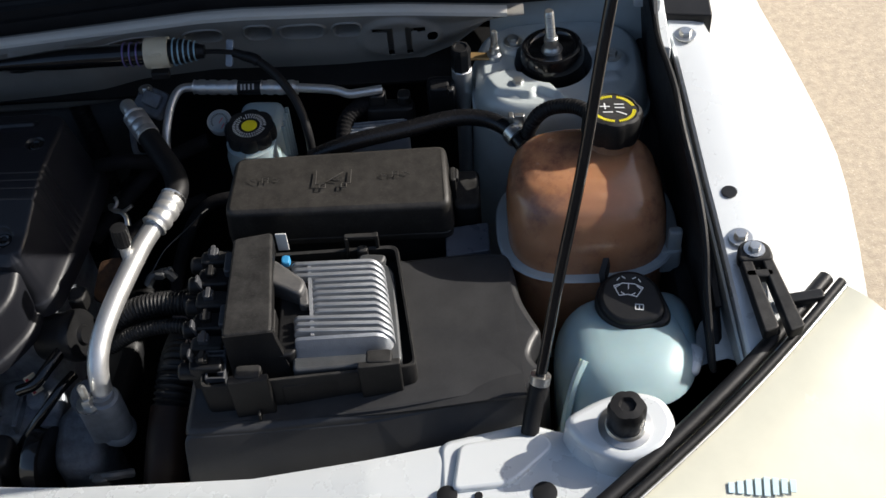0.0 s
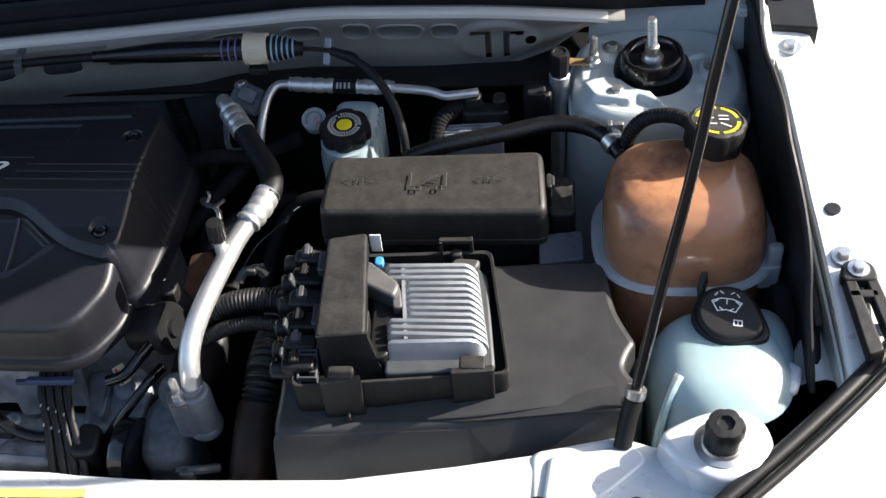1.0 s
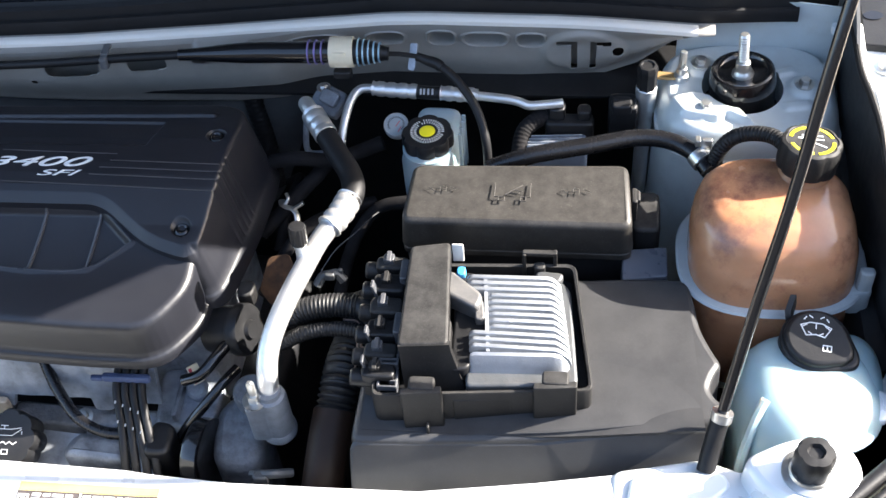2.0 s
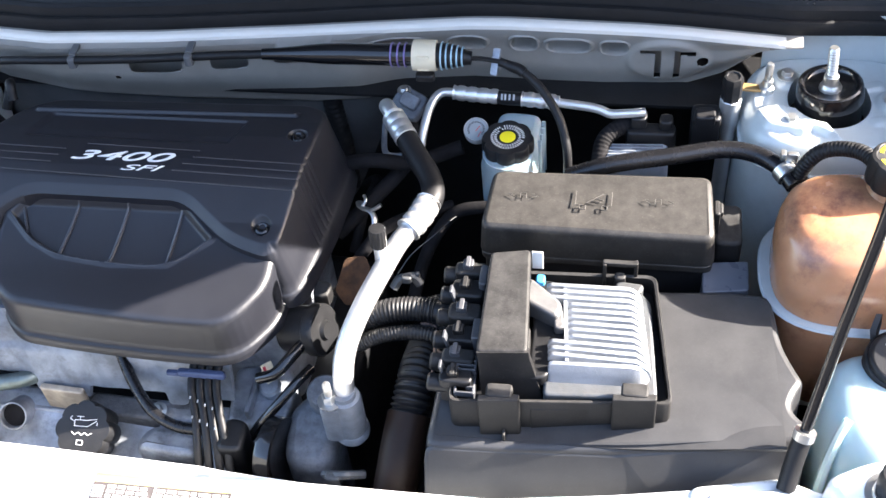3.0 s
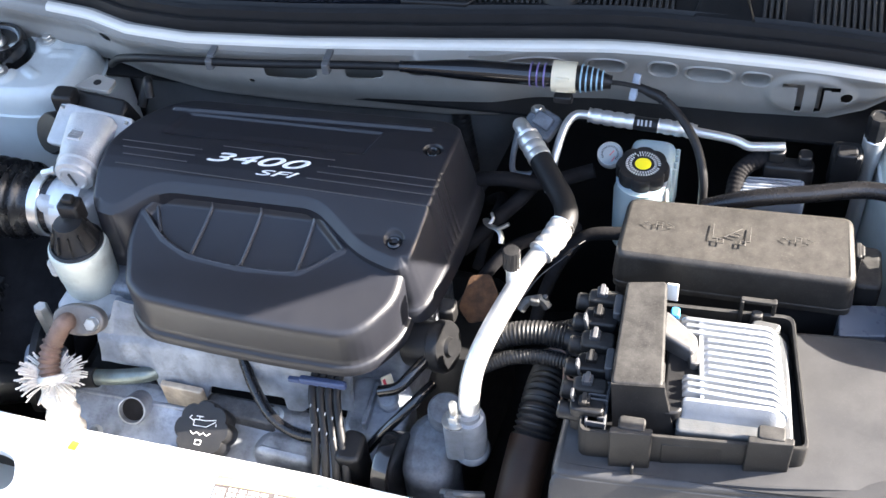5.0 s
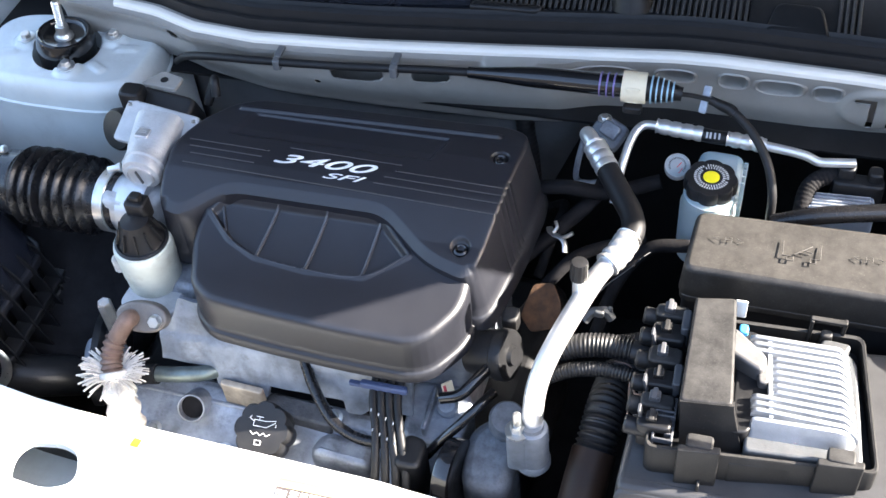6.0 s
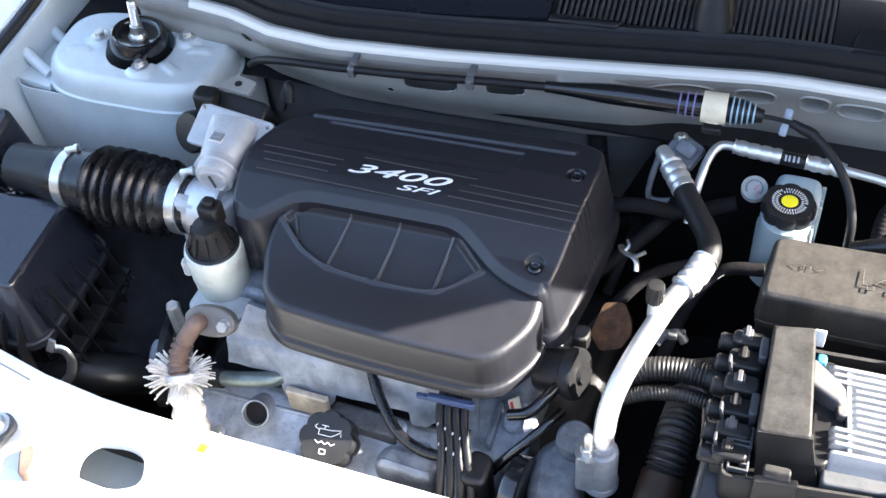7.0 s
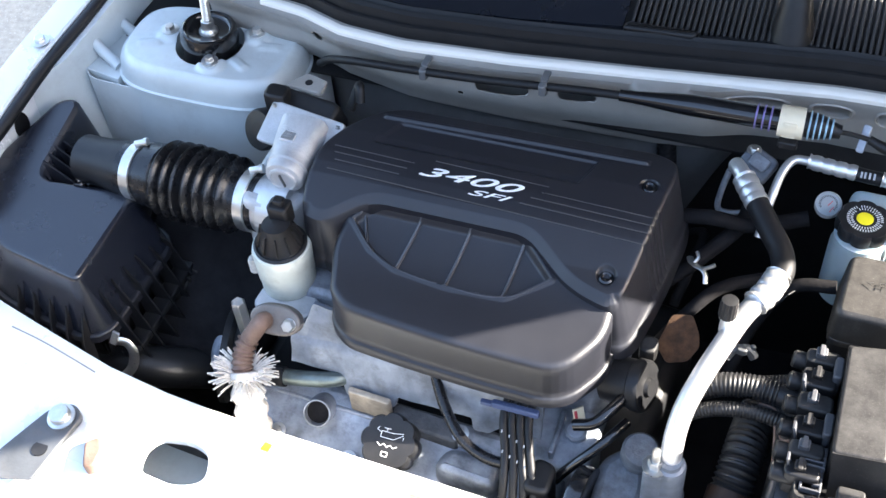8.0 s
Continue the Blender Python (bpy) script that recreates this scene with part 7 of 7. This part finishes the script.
for i in range(4):
    x = -0.077 + 0.0098 * i
    ld = part("lead", tube([(x + 0.004, 0.690, 0.838), (x, 0.662, 0.822), (x + 0.003, 0.640, 0.815), (x + 0.014, 0.610, 0.805), (x + 0.022 + 0.002 * i, 0.575, 0.785), (x + 0.026 + 0.003 * i, 0.54, 0.74)], 0.0048, 10), RUBBER, wires)
    for k in range(2):
        part("lead_print", block(x + 0.005 + 0.007 * k, 0.628 - 0.021 * k - 0.004 * i, 0.8168 - 0.0065 * k, 0.0016, 0.0036, 0.001, 0.0003, pose(0, 0, 0, 18)), GREY_INK, ld)
part("comb", merge(block(-0.064, 0.655, 0.826, 0.056, 0.008, 0.008, 0.002), block(-0.098, 0.654, 0.825, 0.014, 0.006, 0.005, 0.001)), mat("blue_grey_comb", (0.05, 0.07, 0.14), 0.45), wires, "dark blue comb")
coilpack = thing("wiring_plug", (-0.02, 0.60, 0.75), "black rounded electrical plug below the leads", "plug")
part("plug_body", slab([(-0.035, 0.575), (-0.003, 0.575), (-0.003, 0.615), (-0.030, 0.620)], 0.72, 0.800, 0.010, 0.006), BLACK, coilpack)

# ---- between engine and battery ----
tens = thing("belt_bracket", (0.05, 0.68, 0.75), "dark cast bracket and pipes beside the engine", "bracket")
part("casting", lathe([(0.012, -0.030), (0.026, -0.028), (0.0275, -0.022), (0.0275, 0.006), (0.0300, 0.008), (0.0300, 0.018), (0.0280, 0.021), (0.0120, 0.0215), (0.0100, 0.026), (0.002, 0.026)], 40, up_to((0.052, 0.712, 0.846), (0.94, -0.18, 0.28))), BLACK, tens, "glossy black round housing")
part("loop", tube([(0.005, 0.650, 0.832), (0.026, 0.652, 0.842), (0.040, 0.668, 0.850), (0.052, 0.690, 0.852)], 0.0068, 12), GLOSS, tens)
part("loop", tube([(-0.006, 0.610, 0.772), (0.008, 0.620, 0.790), (0.030, 0.635, 0.812), (0.048, 0.655, 0.825), (0.058, 0.676, 0.822)], 0.0058, 12), GLOSS, tens)
part("lug", block(0.062, 0.752, 0.862, 0.020, 0.024, 0.020, 0.004), PLASTIC, tens)
tag = thing("warning_tag", (0.002, 0.684, 0.79), "small white tag with a red stripe and yellow patch", "tag")
part("card", block(0.002, 0.684, 0.796, 0.014, 0.003, 0.026, 0.001, pose(0, 0, 0, -20, 0, 40)), CREAM, tag)
part("stripe", block(-0.0005, 0.6810, 0.796, 0.004, 0.0025, 0.022, 0.0005, pose(0, 0, 0, -20, 0, 40)), RED, tag, "red stripe")
part("stripe", block(0.0065, 0.6860, 0.792, 0.004, 0.0025, 0.008, 0.0005, pose(0, 0, 0, -20, 0, 40)), YELLOW, tag, "yellow patch")
shield = thing("heat_shield", (0.088, 0.79, 0.82), "angular rust-brown heat shield in the shade", "heat shield")
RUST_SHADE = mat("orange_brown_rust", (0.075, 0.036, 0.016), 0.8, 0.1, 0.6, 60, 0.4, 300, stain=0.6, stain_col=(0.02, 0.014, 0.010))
part("plate", slab([(-0.012, 0.030), (0.012, 0.033), (0.022, 0.012), (0.024, -0.002), (0.014, -0.020), (-0.010, -0.026), (-0.024, -0.008)], -0.0015, 0.0015, 0.005, 0.0008, m=pose(0.090, 0.784, 0.843, 38, -6, 0)), RUST_SHADE, shield)
comp = thing("compressor", (0.07, 0.60, 0.70), "grimy cast aluminium compressor body", "compressor")
part("housing", merge(slab([(0.040, 0.575), (0.092, 0.568), (0.100, 0.63), (0.070, 0.665), (0.036, 0.640)], 0.66, lambda x, y: 0.796 + 0.25 * (y - 0.62) - 0.10 * abs(x - 0.07), [0.014, 0.012, 0.02, 0.02, 0.014], 0.012, n=6),
                      lathe([(0.021, -0.03), (0.021, 0.010), (0.018, 0.015), (0.004, 0.016)], 24, up_to((0.080, 0.648, 0.812), (0.1, -0.25, 1)))), GRIME, comp)
part("tie", merge(tube([(0.095, 0.556, 0.80), (0.118, 0.550, 0.812), (0.138, 0.560, 0.80)], 0.005, 8), block(0.108, 0.548, 0.808, 0.018, 0.012, 0.012, 0.003)), DARK_STEEL, comp, "dirty cable tie")
part("end_casting", merge(slab([(-0.048, 0.640), (0.020, 0.634), (0.030, 0.690), (0.014, 0.716), (-0.050, 0.708)], 0.66, lambda x, y: 0.756 + 0.25 * (y - 0.66), 0.010, 0.006),
                          lathe([(0.013, -0.01), (0.013, 0.010), (0.010, 0.013), (0.003, 0.0132)], 20, up_to((0.000, 0.682, 0.764), (0, -0.3, 1))), block(-0.020, 0.672, 0.766, 0.006, 0.060, 0.014, 0.002)), ALU_DIRTY, engine, "stained end casting with a round boss")
idler = thing("belt_idler", (0.033, 0.60, 0.76), "black round belt idler", "idler")
part("wheel", lathe([(0.016, -0.010), (0.040, -0.010), (0.042, -0.006), (0.042, 0.008), (0.038, 0.010), (0.018, 0.008)], 32, up_to((0.030, 0.590, 0.775), (1.0, -0.12, 0.1))), GLOSS, idler)
clipw = thing("hose_clip", (0.096, 0.873, 0.86), "bright spring hose clip in the dark", "clip")
part("band", tube([(0.079, 0.887, 0.872), (0.082, 0.879, 0.874), (0.088, 0.873, 0.876), (0.096, 0.870, 0.876), (0.102, 0.864, 0.873), (0.104, 0.855, 0.868)], 0.0042, 8, 5, None, 0.45, (0.2, -0.4, 0.9)), STEEL, clipw)
part("ear", tube([(0.097, 0.870, 0.876), (0.104, 0.871, 0.880), (0.110, 0.873, 0.884)], 0.0026, 8), STEEL, clipw)
part("ear", tube([(0.085, 0.877, 0.875), (0.089, 0.882, 0.880), (0.086, 0.889, 0.882)], 0.0022, 8), STEEL, clipw)
clip2 = thing("hose_clip", (0.160, 0.757, 0.88), "dull hose clip under the pipe", "clip")
part("band", merge(tube([(0.146, 0.752, 0.880), (0.152, 0.758, 0.888), (0.160, 0.760, 0.890), (0.168, 0.763, 0.888), (0.175, 0.760, 0.880)], 0.0055, 8), block(0.161, 0.757, 0.892, 0.012, 0.008, 0.008, 0.002), block(0.172, 0.764, 0.890, 0.006, 0.006, 0.010, 0.002)), DARK_STEEL, clip2)

# ---- left corner: latch bracket, snorkel clip ----
latch = thing("latch_bracket", (-0.585, 0.49, 0.80), "grey steel bracket bolted to the cross member", "bracket")
part("plate", slab([(-0.530, 0.497), (-0.548, 0.509), (-0.572, 0.496), (-0.604, 0.432), (-0.590, 0.400), (-0.548, 0.410)], 0.826, lambda x, y: 0.832 + 0.10 * (y - 0.47), [0.012, 0.012, 0.012, 0.004, 0.004, 0.004], 0.002), DARK_STEEL, latch)
part("bolt", lathe([(0.0165, 0.0), (0.0165, 0.002), (0.0125, 0.003), (0.0125, 0.009), (0.0112, 0.0105), (0.002, 0.011)], 30, pose(-0.553, 0.488, 0.834, 5, -4)), STEEL, latch, "round dull bolt head")
part("hole", lathe([(0.0095, 0.826), (0.0095, 0.8302), (0.001, 0.8302)], 22, pose(-0.558, 0.446, 0)), BLACK, latch, "dark hole")
part("rusty_tab", slab([(-0.515, 0.470), (-0.500, 0.440), (-0.488, 0.445), (-0.490, 0.468), (-0.502, 0.482)], 0.80, 0.828, 0.005, 0.003), RUST, latch, "rusty bent tab")
snork = thing("snorkel_clip", (-0.57, 0.645, 0.74), "bright ring clip on the air box", "clip")
part("ring", tube([(-0.586, 0.637, 0.772), (-0.575, 0.64, 0.768), (-0.568, 0.639, 0.758), (-0.568, 0.637, 0.744), (-0.572, 0.631, 0.728), (-0.581, 0.624, 0.716)], 0.0065, 10, 5, None, 0.45, (0.2, -0.9, 0.3)), STEEL, snork)
part("ring_tab", block(-0.5860, 0.6370, 0.778, 0.010, 0.004, 0.020, 0.001, pose(0, 0, 0, -20, 20, 0)), STEEL, snork)
sn = thing("air_snorkel", (-0.60, 0.66, 0.68), "black air snorkel under the box", "snorkel")
part("tube", tube([(-0.66, 0.66, 0.66), (-0.60, 0.65, 0.70), (-0.55, 0.665, 0.69), (-0.50, 0.70, 0.66)], 0.028, 16), BLACK, sn)
pulley = thing("pump_pulley", (-0.44, 0.66, 0.72), "dark pump pulley beside the engine", "pulley")
part("wheel", lathe([(0.010, -0.02), (0.058, -0.02), (0.060, -0.012), (0.054, -0.006), (0.060, 0.0), (0.060, 0.008), (0.03, 0.010)], 40, up_to((-0.445, 0.675, 0.745), (-1.0, -0.25, 0.15))), BLACK, pulley)
part("hub", lathe([(0.022, -0.02), (0.024, 0.02), (0.012, 0.024)], 24, up_to((-0.440, 0.670, 0.755), (-0.6, -0.5, 0.5))), ALU_DIRTY, pulley)

# ---- stickers on the cross member ----
label_a = thing("emissions_sticker", (-0.06, 0.485, 0.84), "long sticker with a yellow band and grey unreadable print", "sticker")


def decal(x0, x1, y0, y1, h, slope=-0.023):
    """A film that lies on the cross member, h above its paint."""
    n = max(2, int((x1 - x0) / 0.012))

    def at(u, v):
        x = x0 + (x1 - x0) * u
        y = y0 + (y1 - y0) * v + slope * (x + 0.137)
        return (x, y, support_z(x, y) + h)
    return sheet(n, 2, at, None, 0.0002)


# Yellow is paled in its base to stand for washing out in glare.
part("yellow_band", decal(-0.137, 0.016, 0.5052, 0.5150, 0.0007), mat("washed_out_yellow_film", (0.62, 0.50, 0.15), 0.5, 0, 0.08, 60, 0.0), label_a, "yellow band, paled for the glare on it")
part("printed_field", decal(-0.137, 0.016, 0.455, 0.5048, 0.0007), mat("faded_brown_grey_print", (0.070, 0.058, 0.055), 0.6, 0, 0.25, 120, 0.0), label_a, "faded brown-grey printed field")
part("white_rule", decal(-0.0685, -0.0665, 0.455, 0.5044, 0.0012), WHITE, label_a)
part("symbol_box", merge(decal(-0.1355, -0.1235, 0.4990, 0.5010, 0.0012), decal(-0.1355, -0.1235, 0.4880, 0.4900, 0.0012), decal(-0.1355, -0.1335, 0.4880, 0.5010, 0.0012), decal(-0.1255, -0.1235, 0.4880, 0.5010, 0.0012), decal(-0.1315, -0.1275, 0.4915, 0.4975, 0.0012)), WHITE, label_a)
random.seed(29)
for x0, x1 in ((-0.1200, -0.0705), (-0.0645, 0.0140)):
    for k in range(8):
        y, x, words = 0.5024 - 0.0054 * k, x0, []
        while x < x1 - 0.004:
            w = min(random.uniform(0.005, 0.013), x1 - x)
            words.append(decal(x, x + w, y - 0.0034, y, 0.0012))
            x += w + 0.0026
        part("print_row", merge(*words), WHITE, label_a)
label_b = thing("caution_sticker", (-0.30, 0.53, 0.82), "small yellow caution mark on the cross member", "sticker")
part("mark", slab([(-0.318, 0.520), (-0.308, 0.519), (-0.306, 0.529), (-0.316, 0.531)], 0.8285, 0.8292, 0.001, 0.0002), YELLOW, label_b)
